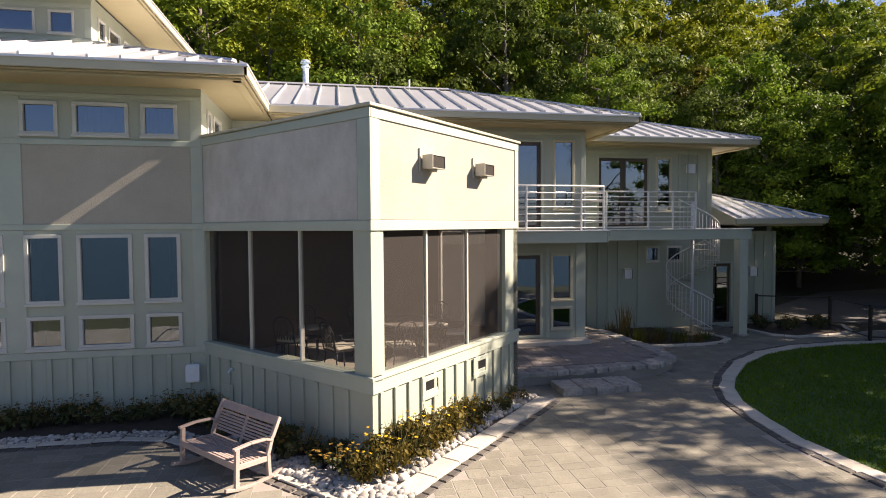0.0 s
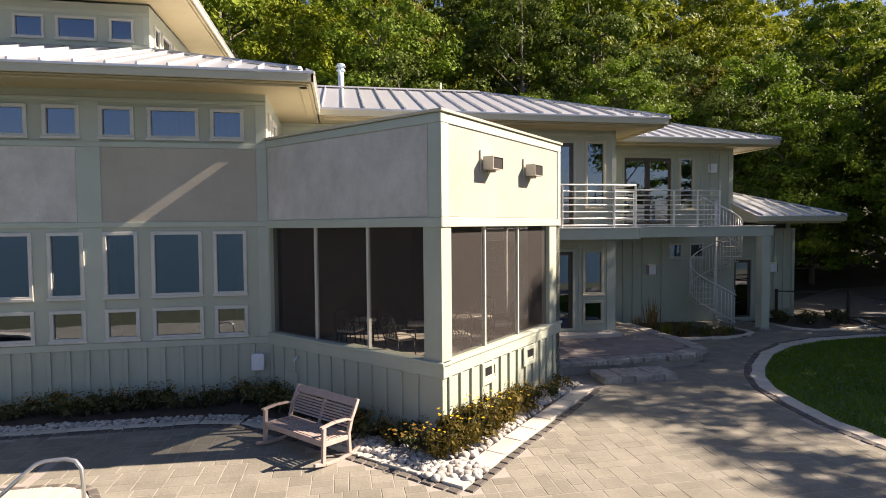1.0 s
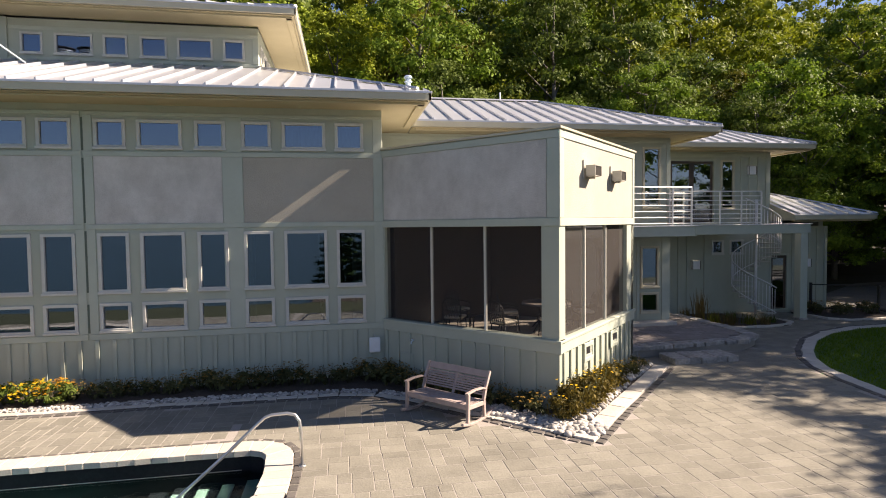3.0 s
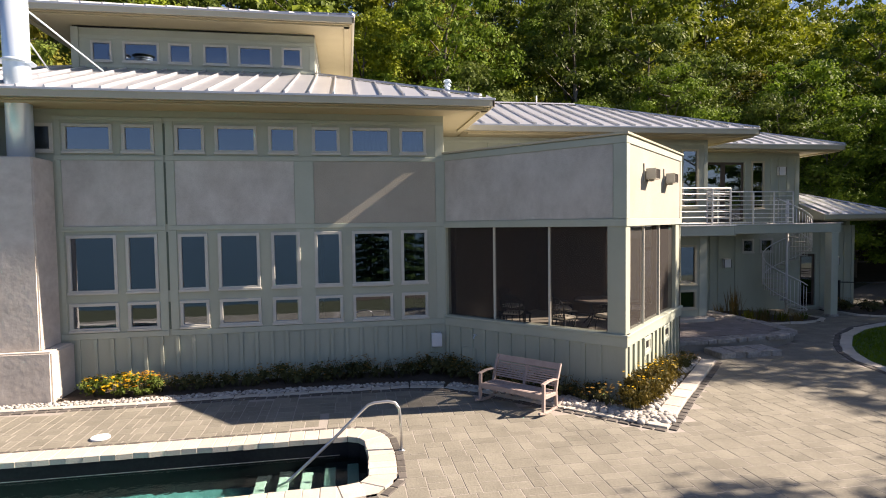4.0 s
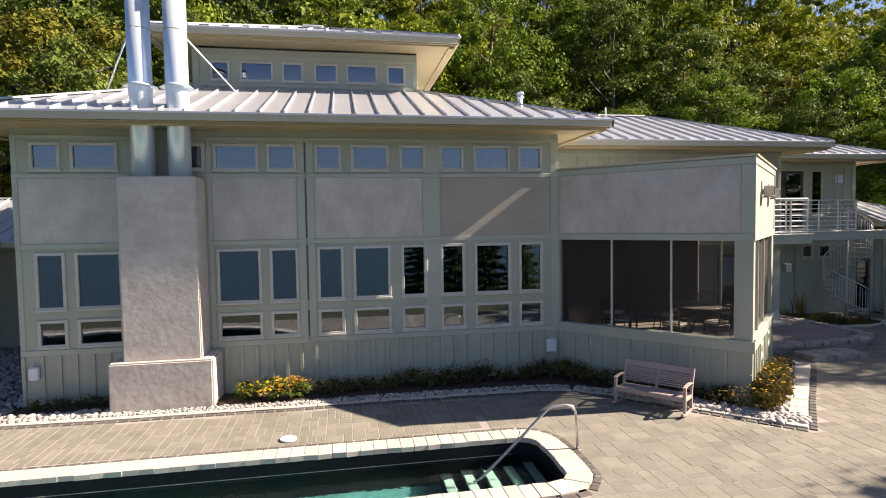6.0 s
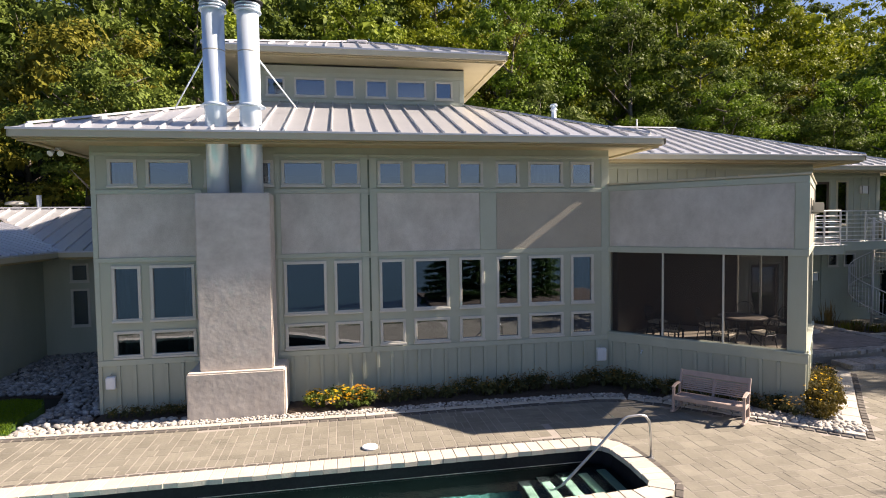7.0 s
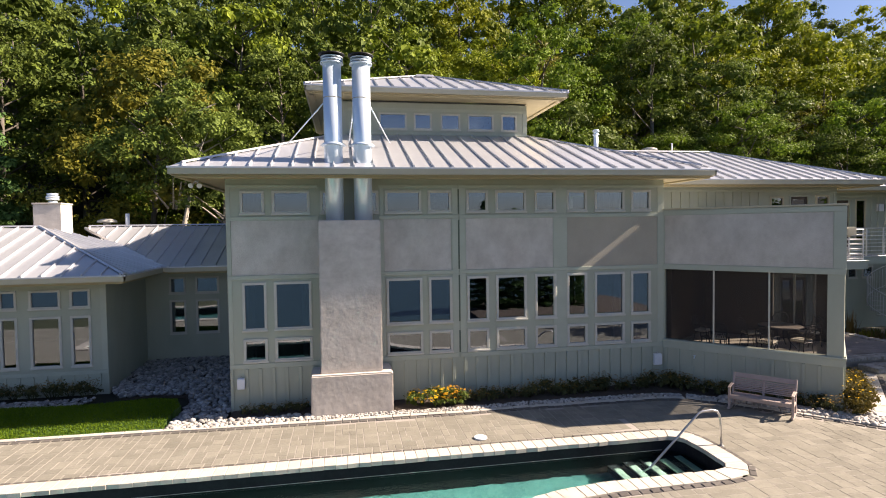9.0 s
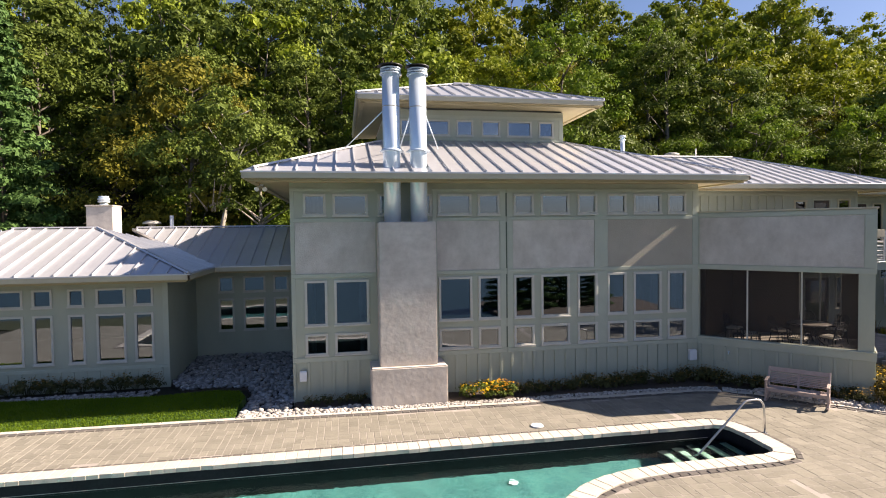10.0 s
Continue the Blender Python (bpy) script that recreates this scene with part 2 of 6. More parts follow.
PETAL_YELLOW = leaf_mat("yellow_petals", (0.60, 0.34, 0.01), (0.82, 0.55, 0.02))
GRASS = leaf_mat("lawn_grass", (0.078, 0.150, 0.005), (0.185, 0.282, 0.012))
PETAL_ORANGE = leaf_mat("orange_petals", (0.50, 0.20, 0.01), (0.80, 0.42, 0.02))
PETAL_RUST = leaf_mat("rust_seed_heads", (0.16, 0.085, 0.02), (0.42, 0.26, 0.05))
REED = leaf_mat("dry_grass", (0.10, 0.078, 0.03), (0.22, 0.155, 0.055))

# ---------------- mesh helpers ----------------


def box(bm, x0, x1, y0, y1, z0, z1, bevel=0.0):
    vs = [bm.verts.new(c) for c in ((x0, y0, z0), (x1, y0, z0), (x1, y1, z0), (x0, y1, z0),
                                    (x0, y0, z1), (x1, y0, z1), (x1, y1, z1), (x0, y1, z1))]
    fs = [bm.faces.new([vs[i] for i in q]) for q in ((0, 3, 2, 1), (4, 5, 6, 7), (0, 1, 5, 4), (1, 2, 6, 5), (2, 3, 7, 6), (3, 0, 4, 7))]
    if bevel:
        es = list({e for f in fs for e in f.edges})
        bmesh.ops.bevel(bm, geom=es, offset=bevel, segments=1, affect="EDGES")
    return vs


def boxes(*specs, bevel=0.0):
    bm = bmesh.new()
    for sp in specs:
        box(bm, *sp, bevel=bevel)
    return bm


def tube(bm, a, b, r0, r1=None, n=10, caps=True):
    a, b = Vector(a), Vector(b)
    r1 = r0 if r1 is None else r1
    d = (b - a).normalized()
    s = d.orthogonal().normalized()
    w = d.cross(s)
    ra = [bm.verts.new(a + r0 * (math.cos(2 * math.pi * i / n) * s + math.sin(2 * math.pi * i / n) * w)) for i in range(n)]
    rb = [bm.verts.new(b + r1 * (math.cos(2 * math.pi * i / n) * s + math.sin(2 * math.pi * i / n) * w)) for i in range(n)]
    for i in range(n):
        f = bm.faces.new((ra[i], ra[(i + 1) % n], rb[(i + 1) % n], rb[i]))
        f.smooth = True
    if caps:
        bm.faces.new(ra[::-1])
        bm.faces.new(rb)


def path_tube(bm, pts, r, n=8):
    """A bent tube along points."""
    pts = [Vector(p) for p in pts]
    rings = []
    up = None
    for i, p in enumerate(pts):
        d = ((pts[min(i + 1, len(pts) - 1)] - pts[max(i - 1, 0)])).normalized()
        s = d.orthogonal().normalized() if up is None else (up - up.dot(d) * d).normalized()
        up = s
        w = d.cross(s)
        rings.append([bm.verts.new(p + r * (math.cos(2 * math.pi * k / n) * s + math.sin(2 * math.pi * k / n) * w)) for k in range(n)])
    for a, b in zip(rings, rings[1:]):
        for k in range(n):
            f = bm.faces.new((a[k], a[(k + 1) % n], b[(k + 1) % n], b[k]))
            f.smooth = True
    bm.faces.new(rings[0][::-1])
    bm.faces.new(rings[-1])


def prism(bm, poly, z0, z1):
    """An upright prism over a plan polygon (counter-clockwise)."""
    lo = [bm.verts.new((x, y, z0)) for x, y in poly]
    hi = [bm.verts.new((x, y, z1)) for x, y in poly]
    n = len(poly)
    bm.faces.new(hi)
    bm.faces.new(lo[::-1])
    for i in range(n):
        bm.faces.new((lo[i], lo[(i + 1) % n], hi[(i + 1) % n], hi[i]))


def to_mesh(name, bm, material):
    me = bpy.data.meshes.new(name)
    bm.normal_update()
    bm.to_mesh(me)
    bm.free()
    me.materials.append(material)
    return me


def part(name, bm, material, parent, label="", m=None):
    """One mesh object under a thing or a part."""
    me = bm if isinstance(bm, bpy.types.Mesh) else to_mesh(name, bm, material)
    ob = new(name, me)
    ob.parent = parent
    if m is not None:
        ob.matrix_basis = m
    return tagged(ob, label)


def thing(name, label, category, m=None, bm=None, material=None, group="", kind=""):
    data = to_mesh(name, bm, material) if bm is not None else None
    ob = new(name, data)
    if m is not None:
        ob.matrix_basis = m
    return tagged(ob, label, category, group, kind)


def wall_bm(u0, u1, z0, z1, thick, holes):
    """A wall in local (u, d, z) with openings right through it; d grows inwards."""
    us = sorted({u0, u1, *[h[0] for h in holes], *[h[1] for h in holes]})
    zs = sorted({z0, z1, *[h[2] for h in holes], *[h[3] for h in holes]})
    us = [u for u in us if u0 <= u <= u1]
    zs = [z for z in zs if z0 <= z <= z1]
    nu, nz = len(us) - 1, len(zs) - 1

    def solid(i, j):
        if i < 0 or j < 0 or i >= nu or j >= nz:
            return False
        cu, cz = (us[i] + us[i + 1]) / 2, (zs[j] + zs[j + 1]) / 2
        return not any(h[0] < cu < h[1] and h[2] < cz < h[3] for h in holes)

    bm = bmesh.new()
    cache = {}

    def v(i, j, d):
        if (i, j, d) not in cache:
            cache[(i, j, d)] = bm.verts.new((us[i], d, zs[j]))
        return cache[(i, j, d)]

    T = thick
    for i in range(nu):
        for j in range(nz):
            if not solid(i, j):
                continue
            bm.faces.new((v(i, j, 0), v(i + 1, j, 0), v(i + 1, j + 1, 0), v(i, j + 1, 0)))
            bm.faces.new((v(i, j, T), v(i, j + 1, T), v(i + 1, j + 1, T), v(i + 1, j, T)))
            if not solid(i - 1, j):
                bm.faces.new((v(i, j, 0), v(i, j + 1, 0), v(i, j + 1, T), v(i, j, T)))
            if not solid(i + 1, j):
                bm.faces.new((v(i + 1, j, 0), v(i + 1, j, T), v(i + 1, j + 1, T), v(i + 1, j + 1, 0)))
            if not solid(i, j - 1):
                bm.faces.new((v(i, j, 0), v(i, j, T), v(i + 1, j, T), v(i + 1, j, 0)))
            if not solid(i, j + 1):
                bm.faces.new((v(i, j + 1, 0), v(i + 1, j + 1, 0), v(i + 1, j + 1, T), v(i, j + 1, T)))
    return bm


WINDOW_COUNT = [0]


def frame_bm(u0, u1, z0, z1, w, d0, d1):
    return boxes((u0, u1, d0, d1, z1 - w, z1), (u0, u1, d0, d1, z0, z0 + w), (u0, u0 + w, d0, d1, z0 + w, z1 - w), (u1 - w, u1, d0, d1, z0 + w, z1 - w), bevel=0.006)


def window(m, u0, u1, z0, z1, label="pale-framed fixed window in the sage green wall", splits=(), w=0.075, frame_mat=None, sill=True):
    """A window in the wall's own frame: casing, stop bead, sill and one pane for each light."""
    WINDOW_COUNT[0] += 1
    root = thing("window_%d" % WINDOW_COUNT[0], label, "window", m @ pose((u0 + u1) / 2, 0, z0), kind="structure")
    a, b, h = u0 - (u0 + u1) / 2, u1 - (u0 + u1) / 2, z1 - z0
    fm = frame_mat or WHITE_FRAME
    part("window_frame", frame_bm(a, b, 0, h, w, -0.035, 0.06), fm, root)
    if sill:
        part("window_sill", boxes((a - 0.02, b + 0.02, -0.06, -0.037, -0.03, 0.03), bevel=0.006), fm, root)
    cuts = [a + w] + [c for s in splits for c in (s - (u0 + u1) / 2 - 0.025, s - (u0 + u1) / 2 + 0.025)] + [b - w]
    for i in range(0, len(cuts), 2):
        part("pane", boxes((cuts[i], cuts[i + 1], 0.02, 0.028, w, h - w)), GLASS, root)
        if i:
            part("mullion", boxes((cuts[i - 1], cuts[i], -0.02, 0.05, w, h - w), bevel=0.005), fm, root)
    return root


def battens(parent, us, z0, z1, width=0.085, proud=0.042, material=None):
    """Vertical battens on a wall; alike pieces share one mesh."""
    me = to_mesh("batten", boxes((-width / 2, width / 2, -proud, -0.001, 0, z1 - z0), bevel=0.004), material or SAGE)
    for u in us:
        part("batten", me, None, parent, m=pose(u, 0, z0))


def trim(parent, specs, material=None, label=""):
    for u0, u1, z0, z1, proud in specs:
        part("trim_board", boxes((u0, u1, -proud, -0.001, z0, z1), bevel=0.004), material or SAGE_TRIM, parent, label)


def panel(parent, u0, u1, z0, z1, material=None, proud=0.008):
    part("stucco_panel", boxes((u0, u1, -proud, -0.001, z0, z1)), material or STUCCO, parent, "smooth tan stucco panel" if material else "mottled pale stucco panel")


# ---------------- main block ----------------
EAVE, PITCH = 6.98, 0.35
UP0, UP1 = 5.73, 6.41
BIG0, BIG1 = 2.34, 3.75
LOW0, LOW1 = 1.42, 2.10
M_MAIN = pose(0, 0, 0)
COLS = [(-13.16, -12.48), (-12.27, -11.20), (-8.99, -7.89), (-7.69, -6.96), (-6.49, -5.80), (-5.56, -4.56), (-4.28, -3.57), (-3.21, -2.52), (-2.26, -1.22), (-0.99, -0.29)]
UPPER_ONLY = [(-10.89, -10.35), (-9.75, -9.19)]
holes = [(a, b, z0, z1) for a, b in COLS for z0, z1 in ((UP0, UP1), (BIG0, BIG1), (LOW0, LOW1))] + [(a, b, UP0, UP1) for a, b in UPPER_ONLY]
wall_south = thing("wall_south", "sage green board and batten wall with stucco panels", "wall", M_MAIN, wall_bm(-13.55, 0.18, -0.1, 6.8, 0.22, holes), SAGE, kind="structure")
for a, b, z0, z1 in holes:
    window(M_MAIN, a, b, z0, z1)
for a, b in ((-13.42, -10.98), (-9.03, -6.98), (-6.51, -3.68), (-3.19, -0.06)):
    panel(wall_south, a, b, 3.96, 5.54, STUCCO_TAN if a > -3.5 else None)
for a, b in ((-13.55, -10.96), (-9.18, -6.76), (-6.71, 0.18)):
    trim(wall_south, [(a, b, 5.545, 5.655, 0.03), (a, b, 3.84, 3.955, 0.03), (a, b, 1.235, 1.375, 0.03), (a, b, 6.50, 6.58, 0.022)])
for a, b in ((-13.55, -13.43), (-9.15, -9.04), (-6.95, -6.76), (-6.71, -6.52), (-3.67, -3.20), (-0.05, 0.18)):
    trim(wall_south, [(a, b, 3.957, 5.543, 0.026), (a, b, 1.377, 3.838, 0.018), (a, b, 5.657, 6.498, 0.018)])
battens(wall_south, [-13.5, -13.08, -12.70, -12.33, -11.95, -11.57, -11.2] + [-8.82 + 0.375 * i for i in range(24)], 0.0, 1.233)
# Dark strips colour the shallow joint groove as a deeper recess would be shaded.
for z0_, z1_ in ((1.40, 2.08), (2.36, 3.80), (3.99, 5.50), (5.68, 6.44)):
    part("joint_strip", boxes((-6.757, -6.713, -0.016, -0.001, z0_, z1_)), JOINT_STRIP, wall_south, "dark green strip for the shade in the joint groove")
M_E = pose(0.18, 0, 0, 0, 0, 90)
thing("wall_east_main", "sage green east wall of the main block", "wall", M_E, wall_bm(0.223, 3.447, 2.9, 6.8, 0.22, [(0.42, 0.85, UP0, UP1), (1.05, 1.9, UP0, UP1)]), SAGE, kind="structure")
window(M_E, 0.42, 0.85, UP0, UP1)
window(M_E, 1.05, 1.9, UP0, UP1)
M_W = pose(-13.55, 14, 0, 0, 0, -90)
thing("wall_west_main", "sage green west wall of the main block", "wall", M_W, wall_bm(0, 13.777, -0.1, 6.8, 0.22, []), SAGE, kind="structure")
M_N = pose(0.18, 13.4, 0, 0, 0, 180)
thing("wall_north_main", "sage green north wall of the house", "wall", M_N, wall_bm(-16.6, 13.5, -0.1, 6.8, 0.22, []), SAGE, kind="structure")

# ---------------- roofs ----------------


def clip_line(poly, p, d):
    """The stretch of a plan line inside a convex plan polygon, as two parameters."""
    lo, hi = -1e9, 1e9
    n = len(poly)
    for i in range(n):
        a, b = Vector(poly[i]), Vector(poly[(i + 1) % n])
        e = b - a
        nrm = Vector((-e.y, e.x))
        den, num = nrm.dot(d), nrm.dot(p - a)
        if abs(den) < 1e-9:
            if num < 0:
                return None
            continue
        k = -num / den
        if den > 0:
            lo = max(lo, k)
        else:
            hi = min(hi, k)
    return (lo, hi) if hi - lo > 0.08 else None


SEAM_W, SEAM_H = 0.05, 0.065


def slope(roof, poly, origin, up, z0, name="roof_slope", step=0.56, first=0.2, thick=0.10, pitch=PITCH):
    """One metal slope over a plan polygon (counter-clockwise), with standing seams. up: plan direction that climbs."""
    up = Vector(up).normalized()
    o = Vector(origin)
    z = lambda q: z0 + pitch * (Vector(q) - o).dot(up)
    bm = bmesh.new()
    hi = [bm.verts.new((x, y, z((x, y)))) for x, y in poly]
    lo = [bm.verts.new((x, y, z((x, y)) - thick)) for x, y in poly]
    n = len(poly)
    bm.faces.new(hi)
    bm.faces.new(lo[::-1])
    for i in range(n):
        bm.faces.new((lo[i], lo[(i + 1) % n], hi[(i + 1) % n], hi[i]))
    part(name, bm, ROOF, roof)
    side = Vector((up.y, -up.x))
    ss = [(Vector(q) - o).dot(side) for q in poly]
    k = math.ceil((min(ss) - first) / step)
    while first + k * step < max(ss):
        s = first + k * step
        k += 1
        p = o + s * side
        r = clip_line(poly, p, up)
        if not r:
            continue
        a, b = p + (r[0] + 0.01) * up, p + (r[1] - 0.03) * up
        bm = bmesh.new()
        vs = []
        for q in (a, b):
            for ds, dz in ((-SEAM_W / 2, 0.002), (SEAM_W / 2, 0.002), (SEAM_W / 2 * 0.6, SEAM_H), (-SEAM_W / 2 * 0.6, SEAM_H)):
                w = q + ds * side
                vs.append(bm.verts.new((w.x, w.y, z(q) + dz)))
        for q in ((0, 1, 2, 3), (7, 6, 5, 4), (0, 4, 5, 1), (1, 5, 6, 2), (2, 6, 7, 3), (3, 7, 4, 0)):
            bm.faces.new([vs[i] for i in q])
        bmesh.ops.recalc_face_normals(bm, faces=bm.faces)
        part("seam", bm, ROOF, roof)


def fascia(roof, a, b, z1, h=0.20, t=0.05):
    """A fascia board below an eave, on the outer side of the line a to b (right-hand side is outside)."""
    a, b = Vector(a), Vector(b)
    d = (b - a).normalized()
    L = (b - a).length
    ang = math.degrees(math.atan2(d.y, d.x))
    part("fascia", boxes((-0.008, L + 0.008, -0.008, t, -h, -0.02), bevel=0.004), FASCIA, roof, m=pose(a.x, a.y, z1, 0, 0, ang))
    part("drip_edge", boxes((-0.02, L + 0.02, -0.03, 0.03, -0.045, 0.005), bevel=0.004), ROOF, roof, m=pose(a.x, a.y, z1, 0, 0, ang))
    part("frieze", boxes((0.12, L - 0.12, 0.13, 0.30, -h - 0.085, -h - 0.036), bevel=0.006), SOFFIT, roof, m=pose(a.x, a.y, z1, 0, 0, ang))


def soffit(roof, poly, z):
    bm = bmesh.new()
    prism(bm, poly, z, z + 0.03)
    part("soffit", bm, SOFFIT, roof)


def cap_line(roof, a, b, w=0.14):
    """A folded metal cap along a hip or ridge."""
    a, b = Vector(a), Vector(b)
    d = (b - a).normalized()
    s = Vector((-d.y, d.x, 0)).normalized()
    bm = bmesh.new()
    ring = []
    for p in (a, b):
        ring.append([bm.verts.new(p + k * s * w / 2 + Vector((0, 0, h))) for k, h in ((-1, 0.0), (-0.5, 0.055), (0.5, 0.055), (1, 0.0))])
    for i in range(3):
        bm.faces.new((ring[0][i], ring[1][i], ring[1][i + 1], ring[0][i + 1]))
    bm.faces.new(ring[0][::-1])
    bm.faces.new(ring[1])
    bmesh.ops.recalc_face_normals(bm, faces=bm.faces)
    part("hip_cap", bm, ROOF, roof)


def hip_thing(name, label):
    return thing(name, label, "roof", kind="structure")


# main hip roof round the clerestory
X0, X1, Y0, Y1 = -14.74, 1.27, -1.16, 14.55
CX0, CX1, CY0, CY1 = -10.27, -3.27, 3.66, 10.0
RISE = PITCH * (CY0 - Y0)
roof_main = hip_thing("roof_main", "light grey standing seam metal hip roof")
slope(roof_main, [(X0, Y0), (X1, Y0), (CX1, CY0), (CX0, CY0)], (X0, Y0), (0, 1), EAVE, first=0.35)
slope(roof_main, [(X1, Y0), (X1, Y1), (CX1, CY1), (CX1, CY0)], (X1, Y0), (-1, 0), EAVE, pitch=RISE / (X1 - CX1))
slope(roof_main, [(X0, Y1), (X0, Y0), (CX0, CY0), (CX0, CY1)], (X0, Y0), (1, 0), EAVE, pitch=RISE / (CX0 - X0))
slope(roof_main, [(X1, Y1), (X0, Y1), (CX0, CY1), (CX1, CY1)], (X1, Y1), (0, -1), EAVE, pitch=RISE / (Y1 - CY1))
for a, b in (((X0, Y0), (X1, Y0)), ((X1, Y0), (X1, 2.3)), ((X0, Y1), (X0, Y0))):
    fascia(roof_main, a, b, EAVE)
soffit(roof_main, [(X0 + 0.06, Y0 + 0.06), (X1 - 0.06, Y0 + 0.06), (X1 - 0.06, 0.0), (X0 + 0.06, 0.0)], EAVE - 0.235)
soffit(roof_main, [(0.18, 0.0), (X1 - 0.06, 0.0), (X1 - 0.06, 3.447), (0.18, 3.447)], EAVE - 0.235)
soffit(roof_main, [(X0 + 0.06, 0.0), (-13.55, 0.0), (-13.55, Y1 - 0.06), (X0 + 0.06, Y1 - 0.06)], EAVE - 0.235)
for cx, cy, ex, ey in ((X0, Y0, CX0, CY0), (X1, Y0, CX1, CY0)):
    cap_line(roof_main, (cx + (ex - cx) * 0.06, cy + (ey - cy) * 0.06, EAVE + 0.02 + RISE * 0.06), (ex, ey, EAVE + 0.02 + RISE))

# clerestory
M_C = pose(0, CY0, 0)
CW = [(-9.76, -9.18), (-8.88, -7.87), (-7.60, -6.94), (-6.60, -5.86), (-5.58, -4.58), (-4.28, -3.67)]
CZ0, CZ1 = 8.87, 9.48
ch = [(a, b, CZ0, CZ1) for a, b in CW]
wall_c = thing("wall_clerestory_south", "sage green clerestory wall with small windows", "wall", M_C, wall_bm(CX0, CX1, 8.3, 9.86, 0.2, ch), SAGE, kind="structure")
trim(wall_c, [(CX0, CX1, 9.55, 9.65, 0.02), (CX0, CX1, 8.70, 8.78, 0.02), (CX1 - 0.16, CX1, 8.79, 9.54, 0.024)])
for a, b, z0, z1 in ch:
    window(M_C, a, b, z0, z1, "small pale-framed clerestory window", w=0.06)
M_CE = pose(CX1, CY0, 0, 0, 0, 90)
che = [(0.35, 0.85, CZ0, CZ1), (1.05, 1.9, CZ0, CZ1), (2.15, 2.75, CZ0, CZ1)]
thing("wall_clerestory_east", "sage green clerestory side wall", "wall", M_CE, wall_bm(0.202, 6.398, 8.3, 9.86, 0.2, che), SAGE, kind="structure")
for a, b, z0, z1 in che:
    window(M_CE, a, b, z0, z1, "small pale-framed clerestory window", w=0.06)
M_CW = pose(CX0, CY1, 0, 0, 0, -90)
thing("wall_clerestory_west", "sage green clerestory side wall", "wall", M_CW, wall_bm(0.202, 6.398, 8.3, 9.86, 0.2, []), SAGE, kind="structure")
M_CN = pose(CX1, CY1, 0, 0, 0, 180)
thing("wall_clerestory_north", "sage green clerestory rear wall", "wall", M_CN, wall_bm(0, 7.0, 8.3, 9.86, 0.2, []), SAGE, kind="structure")
roof_c = hip_thing("roof_clerestory", "light grey standing seam roof over the clerestory")
ax0, ax1, ay0, ay1, CE = CX0 - 1.15, CX1 + 1.22, CY0 - 1.12, CY1 + 1.15, 10.15
apx, apy = (ax0 + ax1) / 2, (ay0 + ay1) / 2
hw = min(ax1 - ax0, ay1 - ay0) / 2
slope(roof_c, [(ax0, ay0), (ax1, ay0), (ax1 - hw, ay0 + hw), (ax0 + hw, ay0 + hw)], (ax0, ay0), (0, 1), CE)
slope(roof_c, [(ax1, ay0), (ax1, ay1), (ax1 - hw, ay1 - hw)], (ax1, ay0), (-1, 0), CE)
slope(roof_c, [(ax0, ay1), (ax0, ay0), (ax0 + hw, ay0 + hw)], (ax0, ay0), (1, 0), CE)
slope(roof_c, [(ax1, ay1), (ax0, ay1), (ax0 + hw, ay1 - hw), (ax1 - hw, ay1 - hw)], (ax1, ay1), (0, -1), CE)
for a, b in (((ax0, ay0), (ax1, ay0)), ((ax1, ay0), (ax1, ay1)), ((ax0, ay1), (ax0, ay0))):
    fascia(roof_c, a, b, CE)
soffit(roof_c, [(ax0 + 0.06, ay0 + 0.06), (ax1 - 0.06, ay0 + 0.06), (ax1 - 0.06, CY0), (ax0 + 0.06, CY0)], CE - 0.235)
soffit(roof_c, [(CX1, CY0), (ax1 - 0.06, CY0), (ax1 - 0.06, ay1 - 0.06), (CX1, ay1 - 0.06)], CE - 0.235)
soffit(roof_c, [(ax0 + 0.06, CY0), (CX0, CY0), (CX0, ay1 - 0.06), (ax0 + 0.06, ay1 - 0.06)], CE - 0.235)
part("roof_cap", boxes((apx - 0.4, apx + 0.4, apy - 0.3, apy + 0.3, CE + PITCH * hw - 0.06, CE + PITCH * hw + 0.05), bevel=0.05), ROOF, roof_c)
for cx, cy, sx, sy in ((ax0, ay0, 1, 1), (ax1, ay0, -1, 1)):
    cap_line(roof_c, (cx, cy, CE + 0.02), (cx + sx * hw, cy + sy * hw, CE + 0.02 + PITCH * hw))

# east wing (two storeys)
W2Y, W2X = 3.45, 10.31
M_2 = pose(0, W2Y, 0)
h2 = [(7.11, 7.76, 5.85, 6.36), (8.02, 8.97, 3.75, 6.42), (9.28, 9.96, 4.32, 6.42), (7.6, 8.94, 0.5, 3.05), (9.21, 9.90, 1.60, 3.02), (9.21, 9.90, 0.72, 1.42)]
wall_2 = thing("wall_east_wing_south", "sage green board and batten wall of the east wing", "wall", M_2, wall_bm(0.18, W2X, -0.1, 6.8, 0.22, h2), SAGE, kind="structure")
window(M_2, 7.11, 7.76, 5.85, 6.36, "green-framed fixed window beside the terrace door", frame_mat=FASCIA)
window(M_2, 9.28, 9.96, 4.32, 6.42, "tall tan-framed window above the balcony", frame_mat=FASCIA)
window(M_2, 9.21, 9.90, 1.60, 3.02, "green-framed fixed window beside the terrace door", frame_mat=FASCIA)
window(M_2, 9.21, 9.90, 0.72, 1.42, "green-framed fixed window beside the terrace door", frame_mat=FASCIA)
battens(wall_2, [2.3 + 0.39 * i for i in range(12)], 3.75, 6.55)
